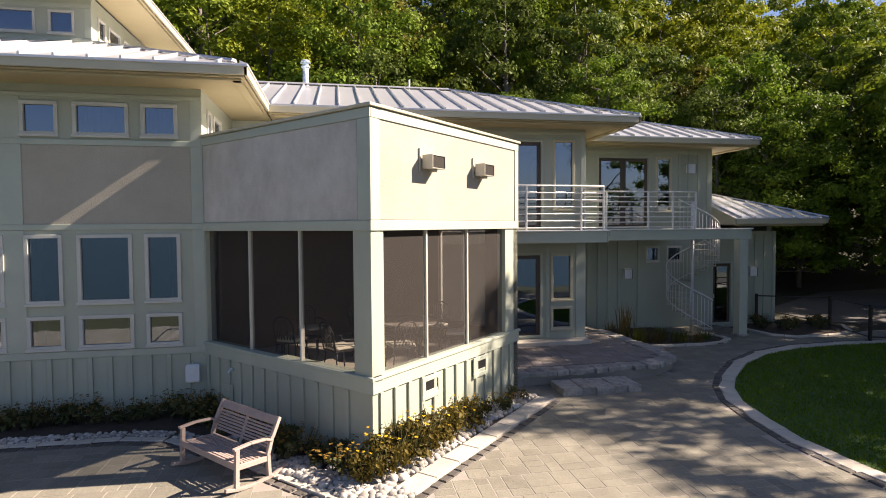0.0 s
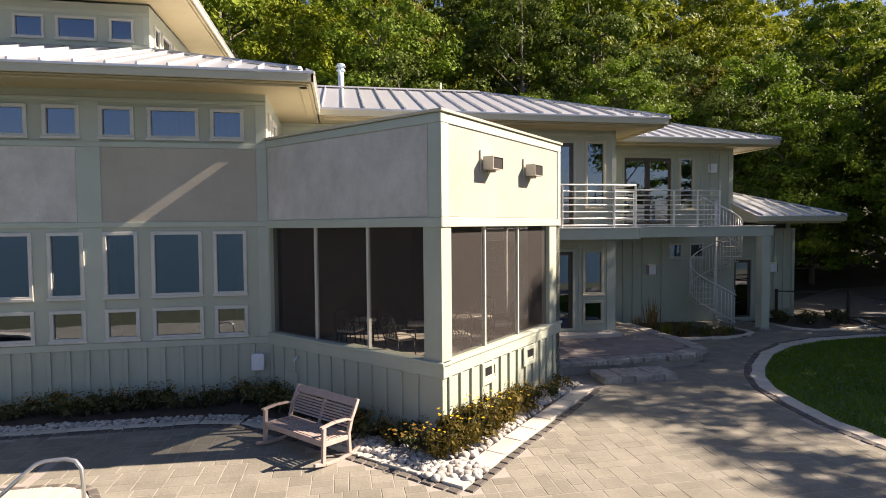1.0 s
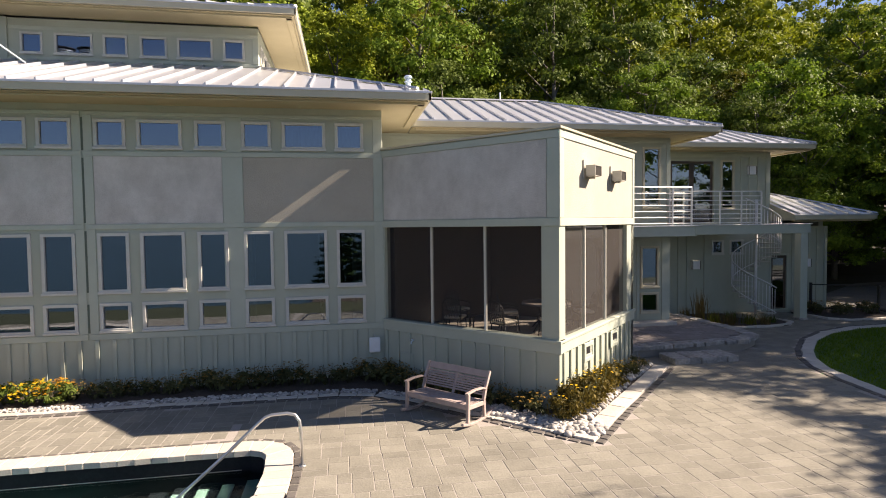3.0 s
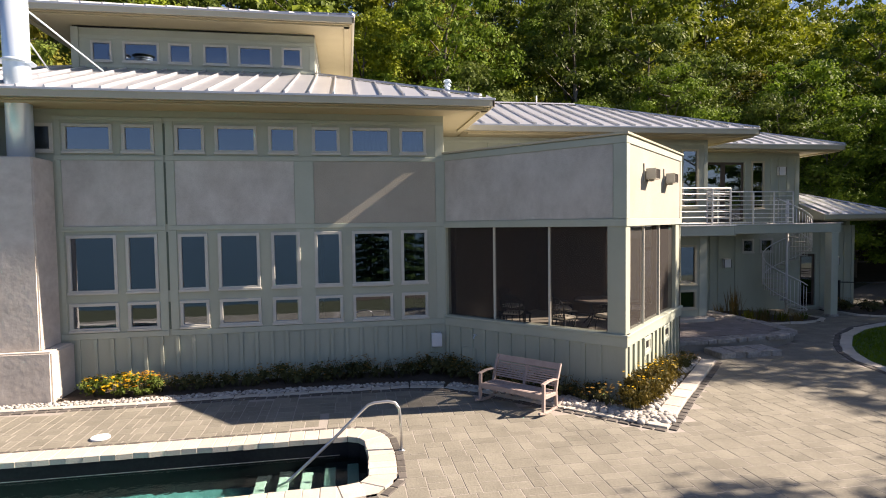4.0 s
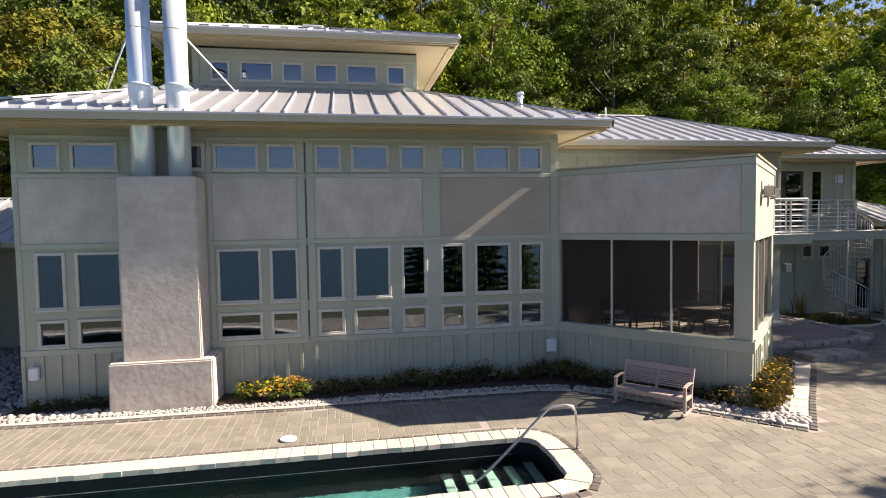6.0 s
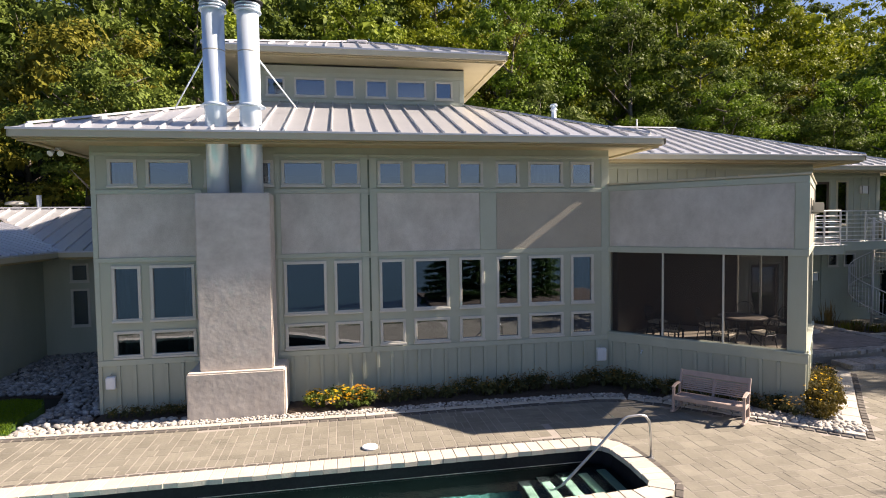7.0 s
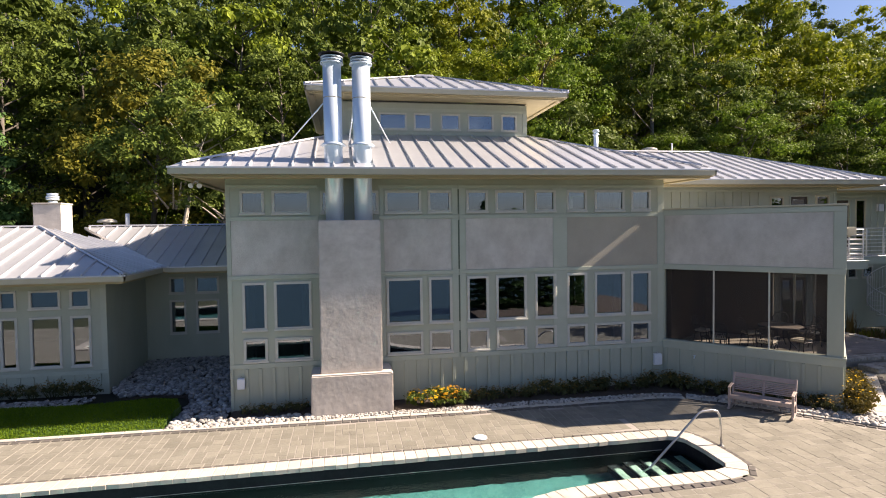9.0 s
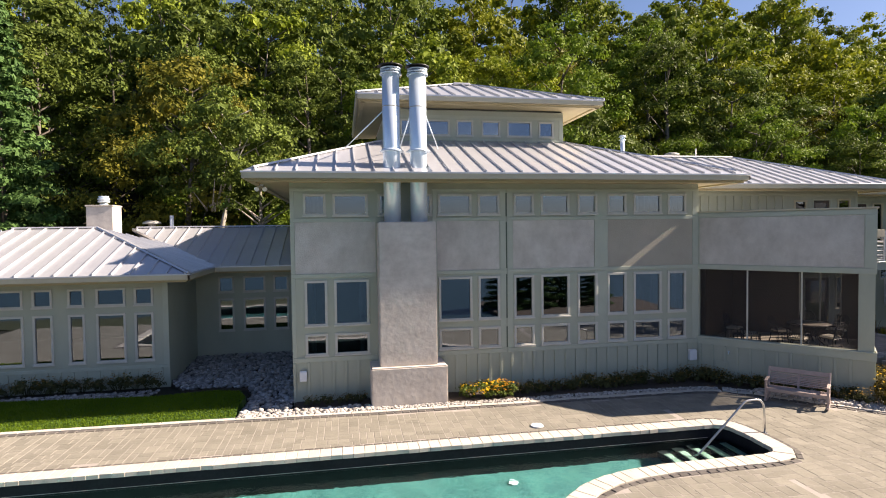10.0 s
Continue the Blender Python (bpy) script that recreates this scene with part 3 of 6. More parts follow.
trim(wall_2, [(0.18, W2X, 6.56, 6.66, 0.024), (W2X - 0.14, W2X, 3.9, 6.55, 0.024), (W2X - 0.30, W2X, 0.35, 3.30, 0.024), (9.06, 9.15, 0.5, 3.2, 0.02)])
M_2E = pose(W2X, W2Y, 0, 0, 0, 90)
thing("wall_east_wing_side", "sage green side wall of the east wing", "wall", M_2E, wall_bm(0.223, 3.197, -0.1, 6.8, 0.22, [(1.9, 2.6, 4.3, 6.42)]), SAGE, kind="structure")
window(M_2E, 1.9, 2.6, 4.3, 6.42)
roof_2 = hip_thing("roof_east_wing", "light grey standing seam roof of the east wing")
E2X, E2Y, HW2 = 11.45, 2.30, 4.65
slope(roof_2, [(1.30, E2Y), (E2X, E2Y), (E2X - HW2, E2Y + HW2), (-3.34, E2Y + HW2)], (0, E2Y), (0, 1), EAVE)
slope(roof_2, [(E2X, E2Y), (E2X, E2Y + 2 * HW2), (E2X - HW2, E2Y + HW2)], (E2X, E2Y), (-1, 0), EAVE)
slope(roof_2, [(E2X, E2Y + 2 * HW2), (1.30, E2Y + 2 * HW2), (-3.34, E2Y + HW2), (E2X - HW2, E2Y + HW2)], (E2X, E2Y + 2 * HW2), (0, -1), EAVE)
fascia(roof_2, (1.25, E2Y), (E2X, E2Y), EAVE)
fascia(roof_2, (E2X, E2Y), (E2X, E2Y + 2 * HW2), EAVE)
soffit(roof_2, [(1.245, E2Y + 0.06), (E2X - 0.06, E2Y + 0.06), (E2X - 0.06, W2Y), (1.245, W2Y)], EAVE - 0.235)
soffit(roof_2, [(W2X, W2Y), (E2X - 0.06, W2Y), (E2X - 0.06, 11.5), (W2X, 11.5)], EAVE - 0.235)
cap_line(roof_2, (E2X, E2Y, EAVE + 0.02), (E2X - HW2, E2Y + HW2, EAVE + 0.02 + PITCH * HW2))
cap_line(roof_2, (E2X - HW2, E2Y + HW2, EAVE + 0.03 + PITCH * HW2), (-3.27, E2Y + HW2, EAVE + 0.03 + PITCH * HW2))

# far east wing
W3Y, W3X = 6.65, 16.92
M_3 = pose(0, W3Y, 0)
h3 = [(12.25, 14.35, 3.75, 6.40), (14.60, 15.24, 4.35, 6.38), (14.20, 14.76, 2.48, 3.07), (15.05, 15.69, 2.48, 3.07), (16.95, 17.85, 0.02, 2.44)]
wall_3 = thing("wall_far_east_upper", "sage green board and batten wall behind the balcony", "wall", M_3, wall_bm(W2X, W3X, 3.6, 6.8, 0.22, h3), SAGE, kind="structure")
wall_3l = thing("wall_far_east_lower", "sage green board and batten wall below the balcony", "wall", M_3, wall_bm(W2X, 19.75, -0.1, 3.6, 0.22, h3), SAGE, kind="structure")
battens(wall_3, [15.55 + 0.4 * i for i in range(4)], 3.7, 6.55)
battens(wall_3l, [10.7 + 0.4 * i for i in range(6)] + [13.1, 13.9] + [18.05 + 0.4 * i for i in range(5)], 0.0, 3.5)
trim(wall_3, [(W2X, W3X, 6.50, 6.62, 0.024), (W3X - 0.14, W3X, 3.7, 6.49, 0.026)])
trim(wall_3l, [(19.6, 19.75, 0, 3.6, 0.026)])
window(M_3, 14.60, 15.24, 4.35, 6.38, "tall narrow tan-framed window", frame_mat=FASCIA)
window(M_3, 14.20, 14.76, 2.48, 3.07, "small square pale-framed window")
window(M_3, 15.05, 15.69, 2.48, 3.07, "small square pale-framed window")
thing("wall_far_east_side", "sage green end wall of the east wing", "wall", pose(W3X, W3Y, 0, 0, 0, 90), wall_bm(0.223, 6.5, 3.6, 6.8, 0.22, []), SAGE, kind="structure")
thing("wall_far_east_end", "sage green end wall below the low roof", "wall", pose(19.75, W3Y, 0, 0, 0, 90), wall_bm(0.223, 6.5, -0.1, 3.9, 0.22, []), SAGE, kind="structure")
roof_3 = hip_thing("roof_far_east", "light grey standing seam roof of the far wing")
E3X, E3Y, HW3 = 18.05, 5.50, 4.4
slope(roof_3, [(9.0, E3Y), (E3X, E3Y), (E3X - HW3, E3Y + HW3), (9.0, E3Y + HW3)], (0, E3Y), (0, 1), EAVE - 0.03)
slope(roof_3, [(E3X, E3Y), (E3X, E3Y + 2 * HW3), (E3X - HW3, E3Y + HW3)], (E3X, E3Y), (-1, 0), EAVE - 0.03)
slope(roof_3, [(E3X, E3Y + 2 * HW3), (9.0, E3Y + 2 * HW3), (9.0, E3Y + HW3), (E3X - HW3, E3Y + HW3)], (E3X, E3Y + 2 * HW3), (0, -1), EAVE - 0.03)
fascia(roof_3, (W2X + 0.3, E3Y), (E3X, E3Y), EAVE - 0.03)
fascia(roof_3, (E3X, E3Y), (E3X, E3Y + 2 * HW3), EAVE - 0.03)
soffit(roof_3, [(W2X + 0.01, E3Y + 0.06), (E3X - 0.06, E3Y + 0.06), (E3X - 0.06, W3Y), (W2X + 0.01, W3Y)], EAVE - 0.265)
soffit(roof_3, [(W3X, W3Y), (E3X - 0.06, W3Y), (E3X - 0.06, 14.2), (W3X, 14.2)], EAVE - 0.265)
cap_line(roof_3, (E3X, E3Y, EAVE - 0.01), (E3X - HW3, E3Y + HW3, EAVE - 0.01 + PITCH * HW3))
roof_4 = hip_thing("roof_low_east", "low light grey standing seam roof beside the wing")
E4X, E4Y, E4 = 20.75, 5.25, 4.08
slope(roof_4, [(W3X, E4Y), (E4X, E4Y), (W3X, E4Y + (E4X - W3X))], (W3X, E4Y), (0, 1), E4)
slope(roof_4, [(E4X, E4Y), (E4X, 13.6), (W3X, 13.6), (W3X, E4Y + (E4X - W3X))], (E4X, E4Y), (-1, 0), E4)
fascia(roof_4, (W3X, E4Y), (E4X, E4Y), E4)
fascia(roof_4, (E4X, E4Y), (E4X, 13.6), E4)
soffit(roof_4, [(W3X, E4Y + 0.06), (E4X - 0.06, E4Y + 0.06), (E4X - 0.06, W3Y), (W3X, W3Y)], E4 - 0.235)
soffit(roof_4, [(19.75, W3Y), (E4X - 0.06, W3Y), (E4X - 0.06, 13.5), (19.75, 13.5)], E4 - 0.235)
bm = bmesh.new()
vs = [bm.verts.new((W3X + dx, y_, z_)) for dx in (-0.03, 0.0) for y_, z_ in ((E4Y + 0.02, E4 - 0.22), (W3Y, E4 - 0.22), (W3Y, E4 + PITCH * (W3Y - E4Y)), (E4Y + 0.02, E4 + 0.005))]
for q in ((0, 1, 2, 3), (7, 6, 5, 4), (0, 4, 5, 1), (1, 5, 6, 2), (2, 6, 7, 3), (3, 7, 4, 0)):
    bm.faces.new([vs[i] for i in q])
bmesh.ops.recalc_face_normals(bm, faces=bm.faces)
part("end_board", bm, FASCIA, roof_4)
cap_line(roof_4, (E4X, E4Y, E4 + 0.02), (W3X, E4Y + E4X - W3X, E4 + 0.02 + PITCH * (E4X - W3X)))

# west wing and link
M_WW = pose(0, 3.15, 0)
WWIN = []
for c in (-18.77, -21.92, -25.07):
    WWIN += [(c - 0.31, c + 0.31), (c - 1.51, c - 0.58), (c - 2.38, c - 1.86)]
hw_ = [(a, b, z0, z1) for a, b in WWIN for z0, z1 in ((0.87, 2.55), (2.80, 3.42))]
wall_w = thing("wall_west_wing_south", "sage green wall of the west wing full of windows", "wall", M_WW, wall_bm(-30, -17.98, -0.1, 3.70, 0.22, hw_), SAGE, kind="structure")
for a, b, z0, z1 in hw_:
    window(M_WW, a, b, z0, z1)
battens(wall_w, [-18.25 - 0.4 * i for i in range(25)], 0.0, 0.60)
trim(wall_w, [(-30, -17.98, 0.61, 0.72, 0.03), (-18.16, -17.98, 0.73, 3.6, 0.03)])
M_WE = pose(-17.98, 3.15, 0, 0, 0, 90)
thing("wall_west_wing_east", "shaded sage green side wall of the west wing", "wall", M_WE, wall_bm(0.223, 3.748, -0.1, 3.70, 0.22, []), SAGE, kind="structure")
M_LK = pose(0, 6.9, 0)
LW = [(-17.11, -16.49), (-16.12, -15.23), (-14.90, -14.28)]
hl = [(a, b, z0, z1) for a, b in LW for z0, z1 in ((1.16, 2.52), (2.77, 3.44))]
thing("wall_link_south", "shaded sage green wall of the link building", "wall", M_LK, wall_bm(-17.98, -13.55, -0.1, 3.75, 0.22, hl), SAGE, kind="structure")
for a, b, z0, z1 in hl:
    window(M_LK, a, b, z0, z1)
roof_w = hip_thing("roof_west_wing", "light grey standing seam hip roof of the west wing")
WX1, WX0, WY0, WHW, WE = -17.0, -29.0, 2.05, 4.5, 3.92
LY0, LH = 5.83, 4.55
slope(roof_w, [(WX0, WY0), (WX1, WY0), (WX1 - WHW, WY0 + WHW), (WX0 + WHW, WY0 + WHW)], (WX0, WY0), (0, 1), WE, first=0.1)
slope(roof_w, [(WX1, WY0), (WX1, WY0 + 2 * WHW), (WX1 - WHW, WY0 + WHW)], (WX1, WY0), (-1, 0), WE, step=0.42)
slope(roof_w, [(WX0, WY0 + 2 * WHW), (WX0, WY0), (WX0 + WHW, WY0 + WHW)], (WX0, WY0), (1, 0), WE)
slope(roof_w, [(WX1, WY0 + 2 * WHW), (WX0, WY0 + 2 * WHW), (WX0 + WHW, WY0 + WHW), (WX1 - WHW, WY0 + WHW)], (WX1, WY0 + 2 * WHW), (0, -1), WE)
fascia(roof_w, (WX0, WY0), (WX1, WY0), WE)
fascia(roof_w, (WX1, WY0), (WX1, LY0), WE)
soffit(roof_w, [(WX0 + 0.06, WY0 + 0.06), (WX1 - 0.06, WY0 + 0.06), (WX1 - 0.06, 3.15), (WX0 + 0.06, 3.15)], WE - 0.235)
soffit(roof_w, [(-17.98, 3.15), (WX1 - 0.06, 3.15), (WX1 - 0.06, 6.9), (-17.98, 6.9)], WE - 0.235)
cap_line(roof_w, (WX1, WY0, WE + 0.02), (WX1 - WHW, WY0 + WHW, WE + 0.02 + PITCH * WHW))
cap_line(roof_w, (WX0 + WHW, WY0 + WHW, WE + 0.02 + PITCH * WHW), (WX1 - WHW, WY0 + WHW, WE + 0.02 + PITCH * WHW))
roof_l = hip_thing("roof_link", "light grey standing seam roof of the link")
slope(roof_l, [(WX1, LY0), (-13.56, LY0), (-13.56, LY0 + LH), (WX1 - LH, LY0 + LH)], (WX1, LY0), (0, 1), WE)
slope(roof_l, [(-13.56, LY0 + 2 * LH), (WX1 - LH, LY0 + 2 * LH), (WX1 - LH, LY0 + LH), (-13.56, LY0 + LH)], (-13.56, LY0 + 2 * LH), (0, -1), WE)
fascia(roof_l, (WX1, LY0), (-13.57, LY0), WE)
soffit(roof_l, [(WX1, LY0 + 0.06), (-13.56, LY0 + 0.06), (-13.56, 6.9), (WX1, 6.9)], WE - 0.235)
cap_line(roof_l, (WX1 - LH + 0.2, LY0 + LH, WE + 0.03 + PITCH * LH), (-13.56, LY0 + LH, WE + 0.03 + PITCH * LH))

# ---------------- screened porch ----------------
JX = 0.17
PL = 4.90
PORCH_TURN = radians(48)
M_PS = pose(JX, 0, 0, 0, 0, -48)
PX, PY = JX + PL * math.cos(PORCH_TURN), -PL * math.sin(PORCH_TURN)
M_PE = pose(PX, PY, 0, 0, 0, 45)
PEL = 5.04
SILL, HEAD, PTOP = 1.42, 3.80, 5.74
wall_ps = thing("wall_porch_south", "shaded sage green porch wall with screens and stucco parapet", "wall", M_PS, wall_bm(0, PL, -0.1, PTOP, 0.2, [(0.06, 4.50, SILL + 0.06, HEAD)]), SAGE, kind="structure")
panel(wall_ps, 0.06, PL - 0.28, 3.98, 5.56)
trim(wall_ps, [(0.0, PL + 0.03, 5.57, 5.72, 0.03), (0.0, PL + 0.03, 3.80, 3.965, 0.03), (PL - 0.26, PL + 0.03, 3.97, 5.565, 0.026), (0.0, PL + 0.05, 1.20, 1.41, 0.035)])
part("sill_cap", boxes((0.0, PL + 0.06, -0.06, 0.22, 1.415, 1.475), bevel=0.008), SAGE_TRIM, wall_ps)
part("parapet_cap", boxes((0.0, PL + 0.06, -0.06, 0.26, PTOP, PTOP + 0.05), bevel=0.006), FASCIA, wall_ps)
battens(wall_ps, [0.1 + 0.385 * i for i in range(12)], 0.0, 1.195)
wall_pe = thing("wall_porch_east", "sunlit cream-green porch wall with screens and stucco parapet", "wall", M_PE, wall_bm(0.202, PEL, -0.1, PTOP, 0.2, [(0.30, 4.45, SILL + 0.06, HEAD)]), SAGE, kind="structure")
# Sunlit panel gets the darker stucco, so the sun does not bleach it white.
panel(wall_pe, 0.22, PEL - 0.18, 3.98, 5.56, STUCCO_TAN)
trim(wall_pe, [(0.0, PEL, 5.57, 5.72, 0.03), (0.0, PEL, 3.80, 3.965, 0.03), (0.0, 0.21, 3.97, 5.565, 0.026), (PEL - 0.17, PEL, 3.97, 5.565, 0.026), (0.0, PEL, 1.20, 1.41, 0.035)])
part("sill_cap", boxes((0.0, PEL + 0.04, -0.06, 0.22, 1.415, 1.475), bevel=0.008), SAGE_TRIM, wall_pe)
part("parapet_cap", boxes((-0.06, PEL + 0.05, -0.065, 0.262, PTOP + 0.002, PTOP + 0.052), bevel=0.006), FASCIA, wall_pe)
battens(wall_pe, [0.19 + 0.37 * i for i in range(13)], 0.0, 1.195)
for w_, cuts in ((wall_ps, (0.06, 1.53, 3.06, 4.50)), (wall_pe, (0.30, 1.56, 2.95, 4.45))):
    for a, b in zip(cuts, cuts[1:]):
        part("screen", boxes((a, b, 0.09, 0.094, SILL + 0.06, HEAD)), SCREEN, w_, "dark insect screen")
        if b != cuts[-1]:
            part("screen_post", boxes((b - 0.022, b + 0.022, 0.05, 0.13, SILL + 0.06, HEAD), bevel=0.004), WHITE_FRAME, w_)
M_PN = M_PE @ pose(PEL, 0, 0, 0, 0, 90)
# Rear wall and ceiling take a dark colour in place of shade behind the screens.
wall_pn = thing("wall_porch_north", "rear wall of the porch, coloured dark for the porch shade", "wall", M_PN, wall_bm(0.0, 4.4, -0.1, PTOP, 0.2, [(0.75, 2.1, SILL + 0.06, HEAD)]), DOOR_DARK, kind="structure")
part("screen", boxes((0.75, 2.1, 0.09, 0.094, SILL + 0.06, HEAD)), SCREEN, wall_pn, "dark insect screen")
for u_ in (0.75, 1.42, 2.1):
    part("screen_post", boxes((u_ - 0.03, u_ + 0.03, 0.05, 0.13, SILL + 0.06, HEAD), bevel=0.004), WHITE_FRAME, wall_pn)
porch_floor = bmesh.new()
c45 = math.cos(radians(45))
corner = lambda u, v: (PX + (u - v) * c45, PY + (u + v) * c45)
prism(porch_floor, [corner(0.2, 0.2), corner(4.8, 0.2), corner(4.8, 4.4), (0.25, 0.6), (0.45, 0.0)], 0.85, 1.03)
thing("floor_porch", "pale boarded porch floor", "floor", bm=porch_floor, material=PORCH_FLOOR, kind="structure")
porch_top = bmesh.new()
prism(porch_top, [corner(0.2, 0.2), corner(4.8, 0.2), corner(4.8, 4.4), (0.25, 0.6), (0.45, 0.0)], 3.82, 3.95)
thing("ceiling_porch", "porch ceiling coloured dark for the porch shade", "ceiling", bm=porch_top, material=DOOR_DARK, kind="structure")
# Added lining, coloured dark so that the porch interior reads as shaded.
LINE = [(0.46, -0.02), (0.29, 0.62), (3.80, 3.02)]
bm = bmesh.new()
for (x0, y0), (x1, y1) in zip(LINE, LINE[1:]):
    q = Vector((y1 - y0, x0 - x1)).normalized() * 0.05
    prism(bm, [(x0 + q.x, y0 + q.y), (x1 + q.x, y1 + q.y), (x1, y1), (x0, y0)], 1.035, 3.815)
thing("wall_porch_shade_lining", "dark lining added to give the inner side of the porch its shade", "wall", bm=bm, material=DOOR_DARK, kind="structure")
# Unseen slab over the porch, added to stop light leaking in from above.
bm = bmesh.new()
prism(bm, [corner(0.21, 0.21), corner(4.79, 0.21), corner(4.79, 4.3), (0.3, 3.2), (0.3, -0.1)], 5.2, 5.32)
thing("roof_porch", "flat roof behind the porch parapet, added to keep light out", "roof", bm=bm, material=ROOF, kind="structure")

# ---------------- chimney ----------------
chimney = thing("chimney", "tall tan stucco chimney on a wider base with two steel flues", "chimney", pose(-10.07, -0.5, 0), kind="structure")
bm = bmesh.new()
prism(bm, [(-0.87, -0.42), (0.87, -0.42), (0.87, 0.5), (-0.87, 0.5)], 1.16, 5.52)
bmesh.ops.bevel(bm, geom=list(bm.edges), offset=0.03, segments=2, affect="EDGES")
part("shaft", bm, CHIMNEY_STUCCO, chimney)
bm = bmesh.new()
prism(bm, [(-1.15, -0.6), (1.15, -0.6), (1.15, 0.5), (-1.15, 0.5)], -0.1, 1.18)
bmesh.ops.bevel(bm, geom=list(bm.edges), offset=0.035, segments=2, affect="EDGES")
part("base", bm, CHIMNEY_STUCCO, chimney)
for fx in (-0.40, 0.42):
    bm = bmesh.new()
    tube(bm, (fx, 0.05, 5.45), (fx, 0.05, 10.0), 0.262, n=28)
    flue = part("flue", bm, STEEL, chimney, "shiny galvanised steel flue")
    for z_ in (6.95, 9.0):
        bm = bmesh.new()
        tube(bm, (fx, 0.05, z_), (fx, 0.05, z_ + 0.025), 0.266, n=28)
        part("band", bm, HOOD, flue)
    bm = bmesh.new()
    tube(bm, (fx, 0.05, 7.66), (fx, 0.05, 7.74), 0.38, 0.275, n=28)
    part("storm_collar", bm, STEEL, flue)
    for z_, r in ((9.98, 0.33), (10.06, 0.31), (10.14, 0.31), (10.22, 0.37)):
        bm = bmesh.new()
        tube(bm, (fx, 0.05, z_), (fx, 0.05, z_ + 0.03), r, n=24)
        part("cap_ring", bm, DARK_METAL if z_ > 10.2 else STEEL, flue)
    bm = bmesh.new()
    tube(bm, (fx, 0.05, 10.0), (fx, 0.05, 10.25), 0.19, n=20)
    part("cap_core", bm, DARK_METAL, flue)

# ---------------- ground ----------------
POOL_IN = [(-2.45, -4.43), (-22.0, -4.43), (-22.0, -9.7), (-10.5, -9.7), (-9.4, -9.2), (-8.6, -8.45), (-7.9, -7.6), (-7.3, -7.08), (-6.7, -6.77), (-6.0, -6.58), (-5.1, -6.47), (-2.6, -6.43), (-2.25, -6.36), (-2.10, -6.14), (-2.07, -5.4), (-2.12, -4.72), (-2.23, -4.52)]


def offset_loop(poly, d):
    """Plan polygon (counter-clockwise) moved outwards by d."""
    out = []
    n = len(poly)
    for i in range(n):
        a, b, c = Vector(poly[i - 1]), Vector(poly[i]), Vector(poly[(i + 1) % n])
        n1 = Vector(((b - a).y, -(b - a).x)).normalized()
        n2 = Vector(((c - b).y, -(c - b).x)).normalized()
        m_ = (n1 + n2).normalized()
        out.append(tuple(b + m_ * d / max(0.5, m_.dot(n1))))
    return out


def sheet(outer, inner, z):
    """A flat sheet between plan loops, triangulated."""
    bm = bmesh.new()
    for loop in [outer] + inner:
        vs = [bm.verts.new((x, y, z)) for x, y in loop]
        for i in range(len(vs)):
            bm.edges.new((vs[i], vs[(i + 1) % len(vs)]))
    bmesh.ops.triangle_fill(bm, edges=list(bm.edges), use_beauty=True)
    for f in bm.faces:
        if f.normal.z < 0:
            f.normal_flip()
    return bm


POOL_OUT = offset_loop(POOL_IN, 0.41)


def height(x, y):
    """Ground height: level round the house, a wooded hill behind and to the east, a lake shore in front."""
    d = max(y - 15.5, (x - 42) * 0.45 + (y - 12) * 0.25 if x > 42 else -1, (-x - 36) * 0.5 + (y - 10) * 0.3 if x < -36 else -1)
    h = 0.0
    if d > 0:
        h = 0.66 * d * (d / (d + 5)) if d < 48 else 0.66 * 48 * (48 / 53) + 0.10 * (d - 48)
    if y < -14.6:
        h -= min(3.0, (-14.6 - y) * 0.3)
    return h


def axis(*marks):
    out = []
    for a, b, n in marks:
        out += list(np.linspace(a, b, n, endpoint=False))
    return out + [marks[-1][1]]


GX = axis((-900, -120, 6), (-120, -40, 12), (-40, -24.7, 6), (-24.7, -1.4, 10), (-1.4, 40, 16), (40, 120, 16), (120, 900, 6))
GY = axis((-900, -120, 6), (-120, -36, 10), (-36, -10.9, 10), (-10.9, -3.45, 4), (-3.45, 12, 6), (12, 80, 40), (80, 900, 8))
verts = [(x, y, height(x, y) - 0.09) for y in GY for x in GX]
faces = []
for j in range(len(GY) - 1):
    for i in range(len(GX) - 1):
        cx, cy = (GX[i] + GX[i + 1]) / 2, (GY[j] + GY[j + 1]) / 2
        if -24.7 < cx < -1.4 and -10.9 < cy < -3.45:
            continue
        k = j * len(GX) + i
        faces.append((k, k + 1, k + 1 + len(GX), k + len(GX)))
me = bpy.data.meshes.new("ground")
me.from_pydata(verts, [], faces)
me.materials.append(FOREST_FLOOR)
tagged(new("ground", me), "dark earth and leaf litter rising into a wooded hill", "ground", kind="structure")
bm = bmesh.new()
prism(bm, [(-900, -900), (900, -900), (900, -14.9), (-900, -14.9)], -1.3, -0.2)
thing("lake_water", "blue lake beyond the lawn", "water", bm=bm, material=LAKE_WATER, kind="structure")
bm = bmesh.new()
prism(bm, [(-60, -14.6), (40, -14.6), (40, -10.95), (-60, -10.95)], -0.085, -0.03)
thing("lawn_south", "dull olive lawn between the paving and the lake", "lawn", bm=bm, material=SHORE_TURF, kind="structure")

# Unseen dark ground for the shore trees, added so the panes mirror something dark.
bm = bmesh.new()
prism(bm, [(-2.5, -22.5), (9.5, -22.5), (9.5, -14.61), (-2.5, -14.61)], -3.2, -0.02)
thing("planting_bed_shore", "unseen dark bed added below the shore trees", "planting bed", bm=bm, material=SOIL, kind="structure")
